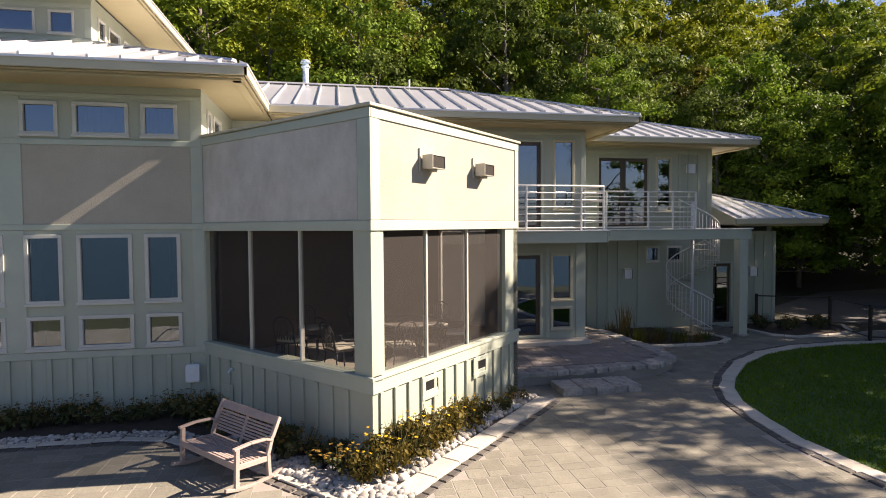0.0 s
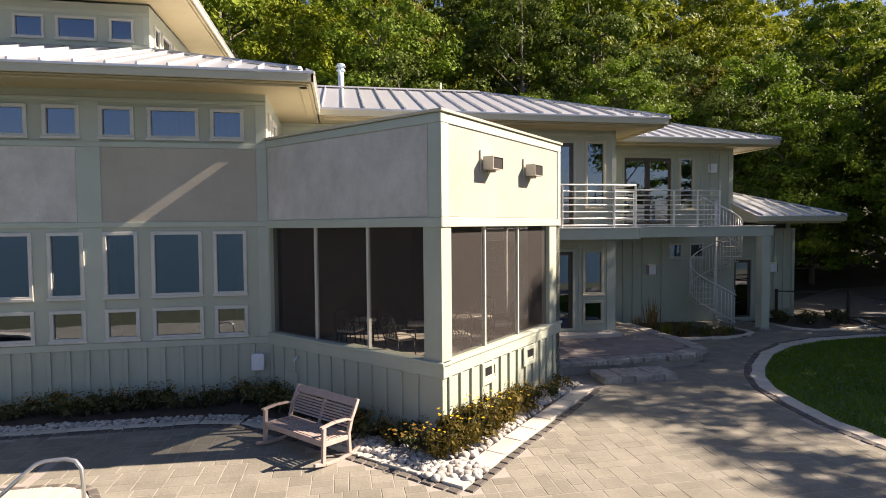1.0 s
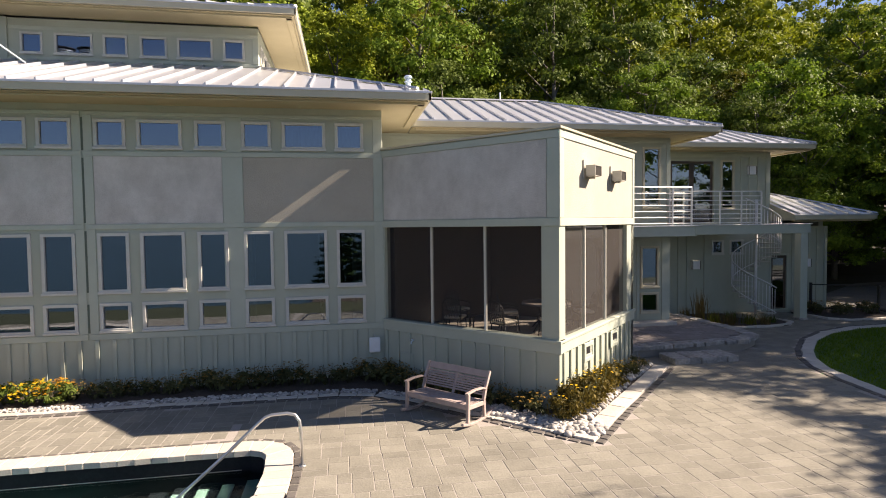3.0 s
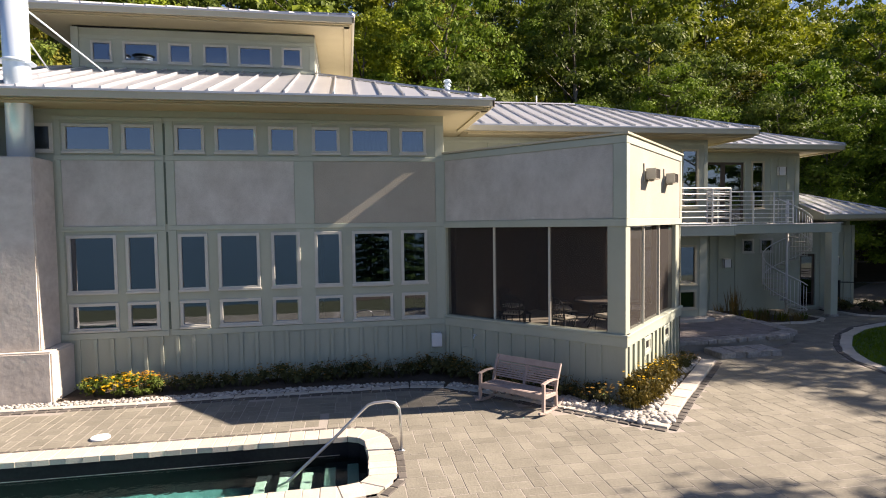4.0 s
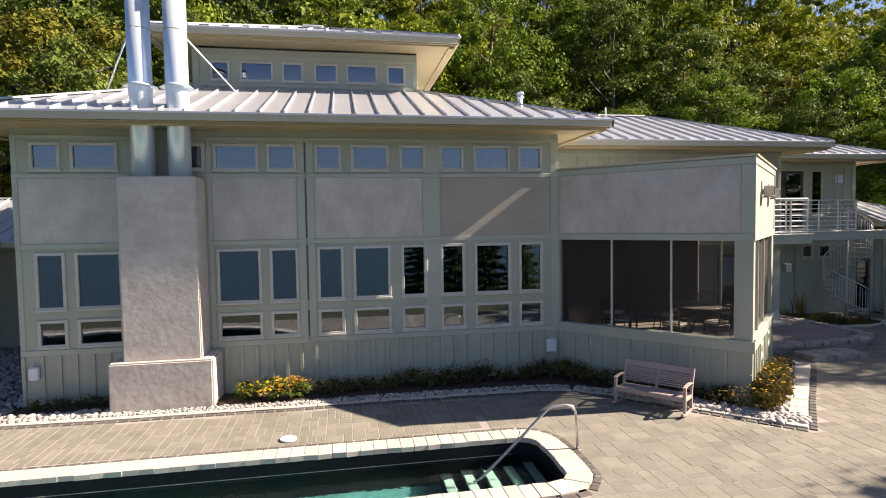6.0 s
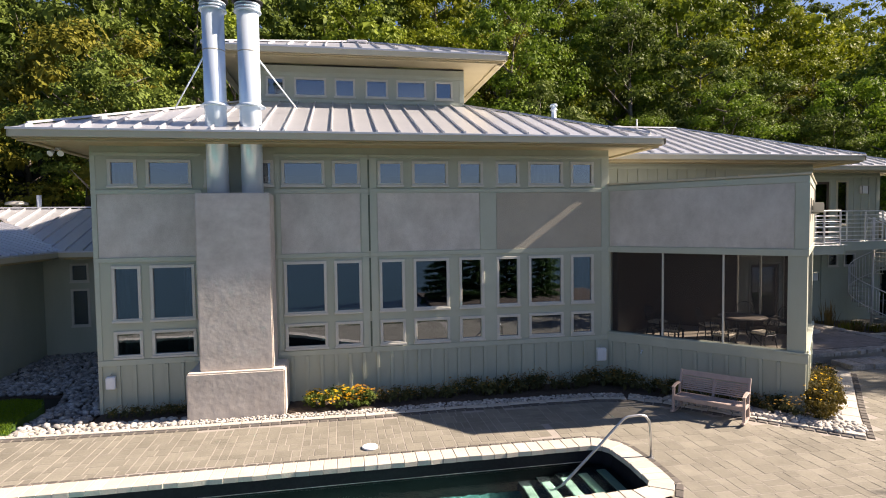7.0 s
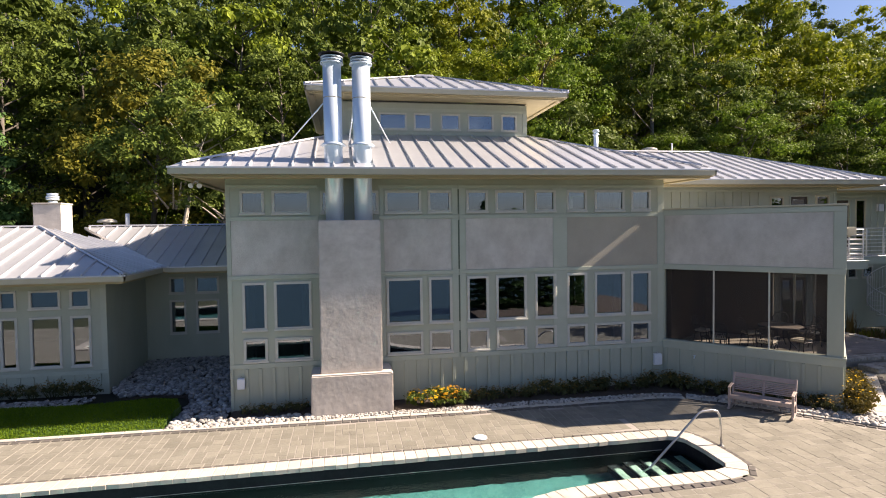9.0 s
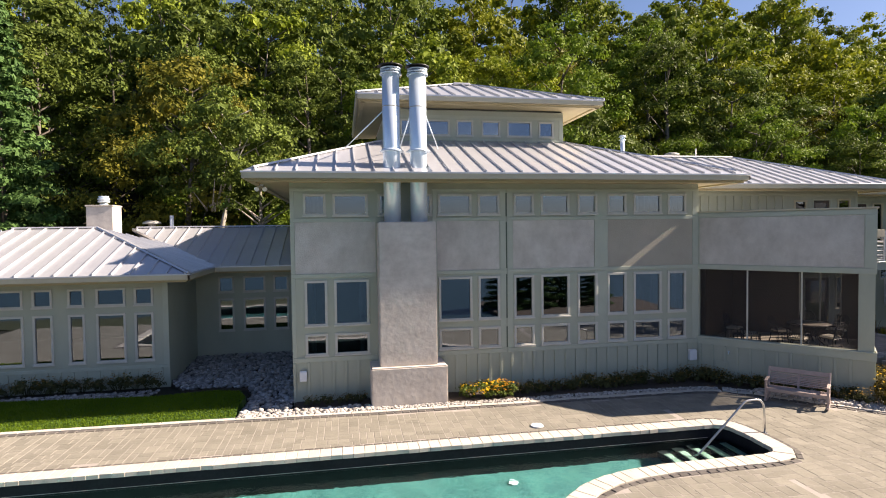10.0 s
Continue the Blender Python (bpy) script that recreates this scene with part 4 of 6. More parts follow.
# patio base
LAWN_E = [(10.75, -4.05), (10.9, -6.5), (12.5, -8.5), (17.0, -9.8), (24.0, -8.0), (27.0, -3.0), (25.0, 1.6), (21.0, 2.85), (18.7, 2.92), (16.9, 2.78), (15.25, 2.25), (13.77, 1.31), (12.5, 0.11), (11.8, -0.74), (11.27, -1.69), (10.95, -2.84)]
PATIO = [(-30, -1.30), (-30, -10.9), (12, -10.9), (26, -10.9), (29, -3), (28, 4.2), (21.5, 4.4), (20.0, 3.95), (18.3, 3.85), (17.5, 4.4), (17.2, 6.6), (10.4, 6.6), (10.4, 3.0), (7.0, 0.2), (3.48, -4.7), (0.7, -1.8), (-0.2, -1.2), (-2.5, -1.10), (-7.0, -1.2), (-11.8, -1.15)]
bm = sheet(PATIO, [[p for p in POOL_OUT[::-1]], LAWN_E[::-1]], 0.0022)
thing("patio_base", "brown jointing sand under the patio pavers", "patio", bm=bm, material=JOINT, kind="structure")
bm = bmesh.new()
prism(bm, [(x, y) for x, y in offset_loop(LAWN_E, -0.3)], -0.08, 0.0)
thing("lawn_east", "shaded green lawn with a curved stone edge", "lawn", bm=bm, material=TURF, kind="structure")
LAWN_W = [(-30, -1.08), (-15.05, -1.08), (-15.05, -0.3), (-15.0, 0.2), (-15.3, 0.95), (-16.1, 1.15), (-17.8, 0.9), (-23, 1.35), (-30, 1.55)]


def mound(y):
    """Height of the west lawn, which swells up from its edging."""
    f = min(1.0, max(0.0, (y + 1.08) / 0.6))
    return 0.02 + 0.19 * f * f * (3 - 2 * f)


def inside_loop(x, y, poly):
    hit = False
    for i in range(len(poly)):
        (x0, y0), (x1, y1) = poly[i], poly[i - 1]
        if (y0 > y) != (y1 > y) and x < (x1 - x0) * (y - y0) / (y1 - y0) + x0:
            hit = not hit
    return hit


lx, ly = list(np.linspace(-30, -15.0, 151)), list(np.linspace(-1.08, 1.55, 44))
bm = bmesh.new()
grid = {}
for i in range(150):
    for j in range(43):
        if inside_loop((lx[i] + lx[i + 1]) / 2, (ly[j] + ly[j + 1]) / 2, LAWN_W):
            q = []
            for a, b in ((i, j), (i + 1, j), (i + 1, j + 1), (i, j + 1)):
                if (a, b) not in grid:
                    grid[(a, b)] = bm.verts.new((lx[a], ly[b], mound(ly[b])))
                q.append(grid[(a, b)])
            bm.faces.new(q)
rim = [e for e in bm.edges if e.is_boundary]
low_rim = bmesh.ops.extrude_edge_only(bm, edges=rim)["geom"]
for v in low_rim:
    if isinstance(v, bmesh.types.BMVert):
        v.co.z = -0.08
thing("lawn_west", "green lawn beside the west wing", "lawn", bm=bm, material=TURF, kind="structure")

# pool shell and water
pool = thing("pool", "dark-walled swimming pool with teal floor", "pool", kind="structure")
bm = bmesh.new()
n = len(POOL_IN)
lo = [bm.verts.new((x, y, -1.35)) for x, y in POOL_IN]
hi = [bm.verts.new((x, y, -0.02)) for x, y in POOL_IN]
for i in range(n):
    bm.faces.new((lo[(i + 1) % n], lo[i], hi[i], hi[(i + 1) % n]))
part("pool_wall", bm, POOL_DARK, pool, "dark charcoal pool wall")
part("pool_floor", sheet(POOL_IN, [], -1.33), POOL_FLOOR, pool, "teal plaster floor")
part("pool_water", sheet(POOL_IN, [], -0.32), POOL_WATER, pool, "clear still water").visible_shadow = False
for i in range(5):
    part("pool_step", boxes((-2.46 - 0.395 * i, -2.27 - 0.395 * i, -6.40, -4.72, -0.46 - 0.11 * i, -0.40 - 0.11 * i), bevel=0.012), POOL_STEP, pool, "pale underwater step edge")
    part("step_block", boxes((-2.47 - 0.395 * i, -2.47 - 0.395 * (i - 1) if i else -2.10, -6.41, -4.45, -1.3, -0.465 - 0.11 * i)), POOL_DARK, pool)

# ---------------- trees ----------------
rng = np.random.default_rng(7)


def leaf_cloud(centres, radii, per, size, flat=0.72, shell=0.72):
    """Small folded leaves on the outer shell of each clump, facing outwards and up."""
    vs, fs, o = [], [], 0
    for c, r in zip(centres, radii):
        k = max(4, int(per * (r ** 2)))
        inner = np.arange(k) < k * 0.2
        d = rng.normal(size=(k, 3))
        d /= np.linalg.norm(d, axis=1)[:, None]
        d[:, 2] = np.where(d[:, 2] < -0.25, -d[:, 2], d[:, 2])
        lump = 1 + 0.18 * np.sin(d[:, 0] * 5 + c[0] * 3) * np.sin(d[:, 1] * 5 + c[1] * 3) + 0.12 * np.sin(d[:, 2] * 7 + c[2])
        rad = r * lump * np.where(inner, 0.35 + 0.25 * rng.random(k), shell + (1 - shell) * rng.random(k))
        p = np.asarray(c) + d * rad[:, None] * np.array([1, 1, flat])
        nrm = d + rng.normal(size=(k, 3)) * 0.42 + np.array([0, 0, 0.15])
        nrm /= np.linalg.norm(nrm, axis=1)[:, None]
        a = np.cross(nrm, rng.normal(size=(k, 3)))
        a /= np.linalg.norm(a, axis=1)[:, None] + 1e-9
        b = np.cross(nrm, a)
        s = (size * (0.5 + 0.75 * rng.random(k)) * np.where(inner, 2.2, 1.0))[:, None]
        q = np.stack([p - a * s, p + b * s * 0.68 + nrm * s * 0.2, p + a * s, p - b * s * 0.68 + nrm * s * 0.2], 1)
        k = max(4, int(k * 0.86))  # keeps 86 % of the leaves to save triangles
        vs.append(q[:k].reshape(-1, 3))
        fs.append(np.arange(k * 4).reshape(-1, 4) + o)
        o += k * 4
    return np.concatenate(vs), np.concatenate(fs)


def raw_mesh(name, v, f, material):
    me = bpy.data.meshes.new(name)
    me.from_pydata(v.tolist(), [], f.tolist())
    me.materials.append(material)
    return me


def tree_meshes(h, spread, material, low=0.12, leaf=0.17, clumps=46, per=95, bark=None, lean_by=0.04):
    """A broadleaf: a tapered trunk with limbs, and a billowing crown of leaf clumps round the limb ends."""
    bm = bmesh.new()
    lean = rng.normal(size=2) * lean_by * h
    pts = [np.array([0, 0, -1.2]), np.array([lean[0] * 0.2, lean[1] * 0.2, h * 0.3]), np.array([lean[0] * 0.6, lean[1] * 0.6, h * 0.58]), np.array([lean[0], lean[1], h * 0.82])]
    rr = [h * 0.016, h * 0.012, h * 0.008, h * 0.002]
    for i in range(3):
        tube(bm, pts[i], pts[i + 1], rr[i], rr[i + 1], n=7)
    cs, rs = [], []
    for i in range(clumps):
        f = (i + 0.5) / clumps
        z = h * (low + (0.94 - low) * f)
        prof = math.sin(math.pi * (0.16 + 0.80 * f)) ** 0.55
        a = i * 2.399 + rng.random() * 0.9
        rad = spread * prof * (0.45 + 0.5 * rng.random())
        c = np.array([lean[0] * f + rad * math.cos(a), lean[1] * f + rad * math.sin(a), z + rng.normal() * 0.25])
        cs.append(c)
        rs.append(spread * (0.15 + 0.17 * rng.random()) * (0.75 + 0.25 * prof))
        if i % 4 == 0:
            b = np.array([lean[0] * f * 0.8, lean[1] * f * 0.8, max(h * 0.12, z - rad * 0.7)])
            tube(bm, b, c, h * 0.005, h * 0.001, n=5)
    v, f = leaf_cloud(cs, rs, per, leaf)
    return to_mesh("trunk", bm, bark or BARK), raw_mesh("crown", v, f, material)


def pine_meshes(h, spread):
    bm = bmesh.new()
    tube(bm, (0, 0, -0.5), (0, 0, h), h * 0.014, 0.02, n=8)
    cs, rs = [], []
    for i in range(90):
        f = (i + 0.5) / 90
        z = h * (0.06 + 0.93 * f)
        a = i * 2.399
        L = spread * (1 - f) ** 0.8
        for k in (0.35, 0.7, 1.0):
            cs.append(np.array([L * k * math.cos(a), L * k * math.sin(a), z - 0.12 * L * k]))
            rs.append(0.28 + 0.35 * (1 - f))
    v, f = leaf_cloud(cs, [r * 1.7 for r in rs], 170, 0.10, flat=0.55, shell=0.3)
    return to_mesh("trunk", bm, BARK), raw_mesh("crown", v, f, LEAF_PINE)


KINDS = {
    "green_a": (tree_meshes(13, 4.4, LEAF_GREEN, clumps=78, per=235, leaf=0.094), "broad green deciduous tree on the wooded slope"),
    "green_b": (tree_meshes(15.5, 4.6, LEAF_GREEN, low=0.16, clumps=86, per=235, leaf=0.094), "tall green deciduous tree on the wooded slope"),
    "lime": (tree_meshes(12.5, 4.2, LEAF_LIME, clumps=74, per=235, leaf=0.094), "bright yellow-green deciduous tree on the slope"),
    "olive": (tree_meshes(14.5, 4.2, LEAF_OLIVE, clumps=88, per=240, leaf=0.092), "grey-green deciduous tree with fine leaves"),
    "amber": (tree_meshes(11.5, 4.3, LEAF_AMBER, clumps=72, per=235, leaf=0.094), "deciduous tree turning amber and brown"),
    "open_green": (tree_meshes(15.5, 4.6, LEAF_GREEN, low=0.30, clumps=50, per=150, leaf=0.112), "tall green deciduous tree with an open crown"),
    "bare_trunk": (tree_meshes(12.5, 3.6, LEAF_OLIVE, low=0.56, bark=PALE_BARK, lean_by=0.12, clumps=50, per=235, leaf=0.092), "deciduous tree with a bare pale trunk at the wood's edge"),
    "far_green": (tree_meshes(14.5, 4.9, LEAF_HILL_LIT, clumps=46, per=84, leaf=0.17), "green deciduous tree higher up the slope"),
    "far_lime": (tree_meshes(13.5, 4.7, LEAF_HILL_LIME_LIT, clumps=44, per=84, leaf=0.17), "yellow-green deciduous tree higher up the slope"),
    "far_olive": (tree_meshes(15.0, 4.6, LEAF_OLIVE, clumps=48, per=88, leaf=0.165), "grey-green deciduous tree higher up the slope"),
    "pine": (pine_meshes(16, 3.2), "dark green conifer at the wood's edge"),
}
TREE_SITES = []


def plant(kind, x, y, s=1.0, z=None):
    (trunk, crown), label = KINDS[kind]
    t = thing("tree", label, "tree", pose(x, y, height(x, y) - 0.1 if z is None else z, 0, 0, rng.random() * 360) @ Matrix.Diagonal((s, s, s * (0.92 + 0.16 * rng.random()), 1)), group="wood behind the house")
    part("trunk", trunk, None, t)
    tagged(part("crown", crown, None, t), kind="stuff")
    TREE_SITES.append((x, y))
    return t


for k_, x_, y_, s_ in (("pine", -29.5, 15.5, 1.1), ("pine", -34, 20, 1.2), ("amber", -21.5, 18.8, 1.32), ("green_a", -18.6, 20.0, 0.9), ("olive", -22, 24, 1.0),
                       ("lime", -1.5, 24, 1.2), ("lime", 1.8, 27, 1.15), ("lime", 1.6, 36, 1.0), ("amber", 6.0, 31, 1.25), ("amber", 9.6, 33, 1.0), ("amber", 2.5, 30, 0.8), ("green_b", 15.6, 29, 1.1), ("olive", 19.5, 24, 1.1),
                       ("olive", 23.0, 22, 1.0), ("lime", 34, 29, 1.15), ("green_a", 28, 19.5, 1.0), ("far_green", -8, 40, 1.0), ("far_green", -4, 47, 1.15), ("far_green", 13.5, 46, 1.2), ("far_olive", 18.0, 48, 1.2), ("far_green", 41, 46, 1.15), ("bare_trunk", -19.0, 13.7, 1.0), ("bare_trunk", -16.3, 13.6, 0.9), ("bare_trunk", 6.3, 19.6, 1.0), ("green_a", 8.5, 22, 0.85), ("green_a", 13.5, 20.5, 0.8)):
    plant(k_, x_, y_, s_)
# Low trees mostly hidden by the house, added to shade the wood west of it.
for x_, s_ in ((-13.8, 0.72), (-9.5, 0.78), (-5.2, 0.75), (-1.0, 0.74), (3.0, 0.72)):
    plant("green_a", x_, 16.9, s_)
names = ["green_a", "green_b", "olive", "lime", "green_a", "green_b", "lime", "green_b", "amber", "olive"]
far_names = ["far_green", "far_green", "far_lime", "far_green", "far_olive", "far_lime"]
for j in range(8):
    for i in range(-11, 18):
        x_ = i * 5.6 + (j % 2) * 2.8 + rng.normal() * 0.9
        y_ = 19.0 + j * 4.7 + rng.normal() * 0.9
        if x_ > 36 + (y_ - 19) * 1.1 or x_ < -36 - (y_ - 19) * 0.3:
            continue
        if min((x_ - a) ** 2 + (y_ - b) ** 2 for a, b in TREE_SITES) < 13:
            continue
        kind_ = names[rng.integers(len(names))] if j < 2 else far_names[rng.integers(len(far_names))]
        # Leaf colour stands in for light: lime on the sunlit right, olive on the shaded left.
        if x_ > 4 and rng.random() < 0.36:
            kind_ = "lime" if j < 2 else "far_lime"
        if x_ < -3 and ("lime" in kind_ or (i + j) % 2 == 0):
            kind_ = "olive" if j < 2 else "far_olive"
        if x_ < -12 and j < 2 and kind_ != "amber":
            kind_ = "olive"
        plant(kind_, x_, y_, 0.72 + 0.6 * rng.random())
# The farthest eastern ones are unseen, added to shade the wood and terrace.
for x_, y_, k_, s_ in ((36, 13, "green_b", 1.0), (40, 9, "far_green", 0.95), (38, 18, "far_olive", 1.0), (45, 14, "far_green", 1.15), (47, 5, "far_olive", 1.0), (33, 10.5, "green_a", 0.8),
                       (26.8, -1.5, "green_b", 1.07), (29.0, 3.0, "green_b", 1.12), (28.0, -8.4, "open_green", 0.90), (25.6, -4.8, "olive", 0.77), 
                       (20.0, -9.3, "open_green", 0.95), (32.5, -1.8, "green_b", 1.1), (30, 16.5, "green_a", 0.9), (27, 15.5, "green_a", 0.8), (36, 20, "far_green", 1.05), (41, 17, "far_green", 0.95), (34, 23, "far_olive", 1.0), (37, 2, "far_green", 1.3), (24.5, 16.5, "olive", 0.8),
                       (52, 10, "far_green", 1.25), (50, 16, "far_green", 1.2), (54, 3, "far_olive", 1.25), (47, 21, "far_green", 1.2), (57, 14, "far_green", 1.3), (48, -30, "far_green", 1.0)):
    plant(k_, x_, y_, s_)

for k_, x_, y_, s_ in (("pine", -1.0, -19.0, 0.53), ("pine", 0.9, -18.6, 0.47), ("pine", 2.9, -19.2, 0.50), ("pine", 5.2, -18.9, 0.42)):
    plant(k_, x_, y_, s_)
# ---------------- floors and ceilings inside ----------------
for nm, poly, z0, z1, mt in (("floor_main", [(-13.3, 0.25), (-0.1, 0.25), (-0.1, 13.3), (-13.3, 13.3)], 0.9, 1.0, INTERIOR_FLOOR),
                             ("ceiling_main", [(-13.3, 0.25), (-0.1, 0.25), (-0.1, 13.3), (-13.3, 13.3)], 6.62, 6.7, INTERIOR),
                             ("floor_east_wing", [(0.3, 3.7), (10.05, 3.7), (10.05, 13.2), (0.3, 13.2)], 0.38, 0.48, INTERIOR_FLOOR),
                             ("floor_east_wing_upper", [(0.3, 3.7), (10.05, 3.7), (10.05, 13.2), (0.3, 13.2)], 3.35, 3.7, INTERIOR),
                             ("floor_far_east_upper", [(10.35, 6.9), (16.68, 6.9), (16.68, 13.2), (10.35, 13.2)], 3.35, 3.7, INTERIOR),
                             ("floor_far_east", [(10.35, 6.9), (19.5, 6.9), (19.5, 13.2), (10.35, 13.2)], -0.05, 0.02, INTERIOR_FLOOR),
                             ("floor_west_wing", [(-29.5, 3.9), (-18.5, 3.9), (-18.5, 11), (-29.5, 11)], 0.35, 0.42, INTERIOR_FLOOR),
                             ("ceiling_west_wing", [(-29.5, 3.9), (-18.5, 3.9), (-18.5, 11), (-29.5, 11)], 3.62, 3.7, INTERIOR)):
    bm = bmesh.new()
    prism(bm, poly, z0, z1)
    thing(nm, "plain interior surface behind the windows", nm.split("_")[0], bm=bm, material=mt, kind="structure")
thing("wall_inner_main", "plain inner wall behind the windows", "wall", bm=boxes((-13.3, -0.1, 7.0, 7.15, 1.0, 6.6)), material=INTERIOR, kind="structure")
thing("wall_inner_east", "plain inner wall behind the balcony doors", "wall", bm=boxes((0.3, 10.05, 7.5, 7.65, 0.48, 6.6)), material=INTERIOR, kind="structure")
thing("wall_rear_west", "plain rear wall of the west wing", "wall", bm=boxes((-29.9, -13.6, 10.9, 11.1, -0.1, 3.9)), material=SAGE, kind="structure")
thing("wall_end_west", "plain end wall of the west wing", "wall", bm=boxes((-30.0, -29.8, 3.9, 10.88, -0.1, 3.7)), material=SAGE, kind="structure")


def curtain(x, y, z, w, h, label="pale gathered curtain behind a window"):
    bm = bmesh.new()
    k = int(w / 0.02)
    a = [bm.verts.new((w * i / k, 0.03 * math.sin(i * 0.9), 0)) for i in range(k + 1)]
    b = [bm.verts.new((w * i / k, 0.03 * math.sin(i * 0.9 + 0.3), h)) for i in range(k + 1)]
    for i in range(k):
        bm.faces.new((a[i], a[i + 1], b[i + 1], b[i]))
    bmesh.ops.solidify(bm, geom=list(bm.faces), thickness=0.006)
    thing("curtain", label, "curtain", pose(x, y, z), bm, CURTAIN, group="curtains")


for x_, w_ in ((-13.2, 0.35), (-11.5, 0.3), (-3.25, 0.25), (-0.62, 0.35), (-1.45, 0.25)):
    curtain(x_, 0.32, 1.0, w_, 2.8)
for x_, w_ in ((-13.2, 0.75), (-2.2, 1.0), (-1.0, 0.75)):
    curtain(x_, 0.34, 5.6, w_, 0.95)

# ---------------- doors ----------------


def glazed_door(m, u0, u1, z0, z1, label, leaves=1, casing=None, rail=0.11):
    d = thing("door_%d" % (len([o for o in bpy.data.objects if o.name.startswith("door_")]) + 1), label, "door", m @ pose(u0, 0, z0), kind="structure")
    w, h = u1 - u0, z1 - z0
    part("door_frame", frame_bm(0, w, 0, h, 0.07, -0.03, 0.1), SAGE_TRIM, d)
    lw = (w - 0.14) / leaves
    for i in range(leaves):
        a = 0.07 + lw * i
        leaf = part("leaf", frame_bm(a + 0.004, a + lw - 0.004, 0.02, h - 0.075, rail, 0.03 + 0.02 * i, 0.075 + 0.02 * i), casing or DOOR_DARK, d)
        part("pane", boxes((a + rail, a + lw - rail, 0.045 + 0.02 * i, 0.055 + 0.02 * i, 0.02 + rail, h - 0.075 - rail)), GLASS, leaf)
        bm = bmesh.new()
        tube(bm, (a + rail * 0.5, 0.0, h * 0.42), (a + rail * 0.5, 0.0, h * 0.42 + 0.16), 0.012, n=6)
        part("door_handle", bm, STEEL, leaf, "slim metal handle")
    return d


glazed_door(M_2, 7.6, 8.94, 0.5, 3.05, "dark brown glazed door onto the stone terrace", 1)
glazed_door(M_2, 8.02, 8.97, 3.75, 6.42, "dark glazed door onto the balcony", 1)
glazed_door(M_3, 12.25, 14.35, 3.75, 6.40, "dark-framed sliding glass doors onto the balcony", 2)
glazed_door(M_3, 16.95, 17.85, 0.02, 2.44, "dark glazed door under the low roof", 1)

# ---------------- balcony ----------------
balcony = thing("balcony", "sage green balcony deck on a beam and square post", "balcony", pose(10.3, 3.4, 0), kind="structure")
B = lambda x0, x1, y0, y1, z0, z1: (x0 - 10.3, x1 - 10.3, y0 - 3.4, y1 - 3.4, z0, z1)
part("deck", boxes(B(5.6, 10.30, 2.08, 3.44, 3.55, 3.68)), STONE, balcony)
part("deck", boxes(B(10.33, 14.95, 4.5, 6.64, 3.55, 3.68)), STONE, balcony)
part("deck", boxes(B(10.315, 10.9, 3.0, 4.495, 3.55, 3.68)), STONE, balcony)
part("beam", boxes(B(5.6, 10.32, 2.02, 2.078, 3.38, 3.70), bevel=0.008), SAGE_TRIM, balcony)
part("beam", boxes(B(10.325, 10.38, 2.02, 4.42, 3.38, 3.70), bevel=0.008), SAGE_TRIM, balcony)
part("beam", boxes(B(10.385, 16.85, 4.42, 4.49, 3.36, 3.70), bevel=0.008), SAGE_TRIM, balcony)
part("beam", boxes(B(16.78, 16.85, 4.495, 6.64, 3.36, 3.70), bevel=0.008), SAGE_TRIM, balcony)
part("edge_cap", boxes(B(5.6, 10.40, 1.98, 2.14, 3.702, 3.735), bevel=0.006), RAIL_PAINT, balcony)
part("edge_cap", boxes(B(10.40, 16.9, 4.38, 4.54, 3.702, 3.735), bevel=0.006), RAIL_PAINT, balcony)
part("soffit_board", boxes(B(5.6, 10.3, 2.09, 3.43, 3.50, 3.54)), SAGE, balcony)
part("soffit_board", boxes(B(10.4, 14.95, 4.5, 6.63, 3.50, 3.54)), SAGE, balcony)
part("post", boxes(B(16.40, 16.72, 4.40, 4.72, 0.0, 3.358), bevel=0.012), SAGE_TRIM, balcony)
part("post_foot", boxes(B(16.36, 16.76, 4.36, 4.76, 0.0, 0.10), bevel=0.02), STONE, balcony)


def railing(label, pts, z0, z1, bars, posts):
    """Horizontal-bar railing along straight runs in plan."""
    r = thing("balcony_railing", label, "railing", pose(*pts[0], z0), group="balcony railings")
    o = Vector((*pts[0], 0))
    for i in range(bars):
        z = (z1 - z0) * (i + 0.35) / (bars - 0.65)
        bm = bmesh.new()
        path_tube(bm, [Vector((*p, z)) - o for p in pts], 0.024 if i == bars - 1 else 0.017, n=8)
        part("top_rail" if i == bars - 1 else "bar", bm, RAIL_PAINT, r)
    for x, y in posts:
        part("post", boxes((x - o.x - 0.025, x - o.x + 0.025, y - o.y - 0.025, y - o.y + 0.025, 0.0, z1 - z0 - 0.01), bevel=0.006), RAIL_PAINT, r)


railing("white metal railing with horizontal bars on the front balcony", [(5.8, 2.16), (10.27, 2.16)], 3.735, 4.96, 7, [(6.3, 2.16), (8.0, 2.16), (9.6, 2.16), (10.27, 2.16)])
railing("white metal railing on the balcony return", [(10.27, 2.16), (10.27, 4.6)], 3.735, 4.96, 7, [(10.27, 3.4)])
railing("white metal railing with horizontal bars on the rear balcony", [(10.32, 4.62), (14.85, 4.62)], 3.735, 4.97, 8, [(10.35, 4.62), (11.6, 4.62), (13.1, 4.62), (14.0, 4.62), (14.85, 4.62)])

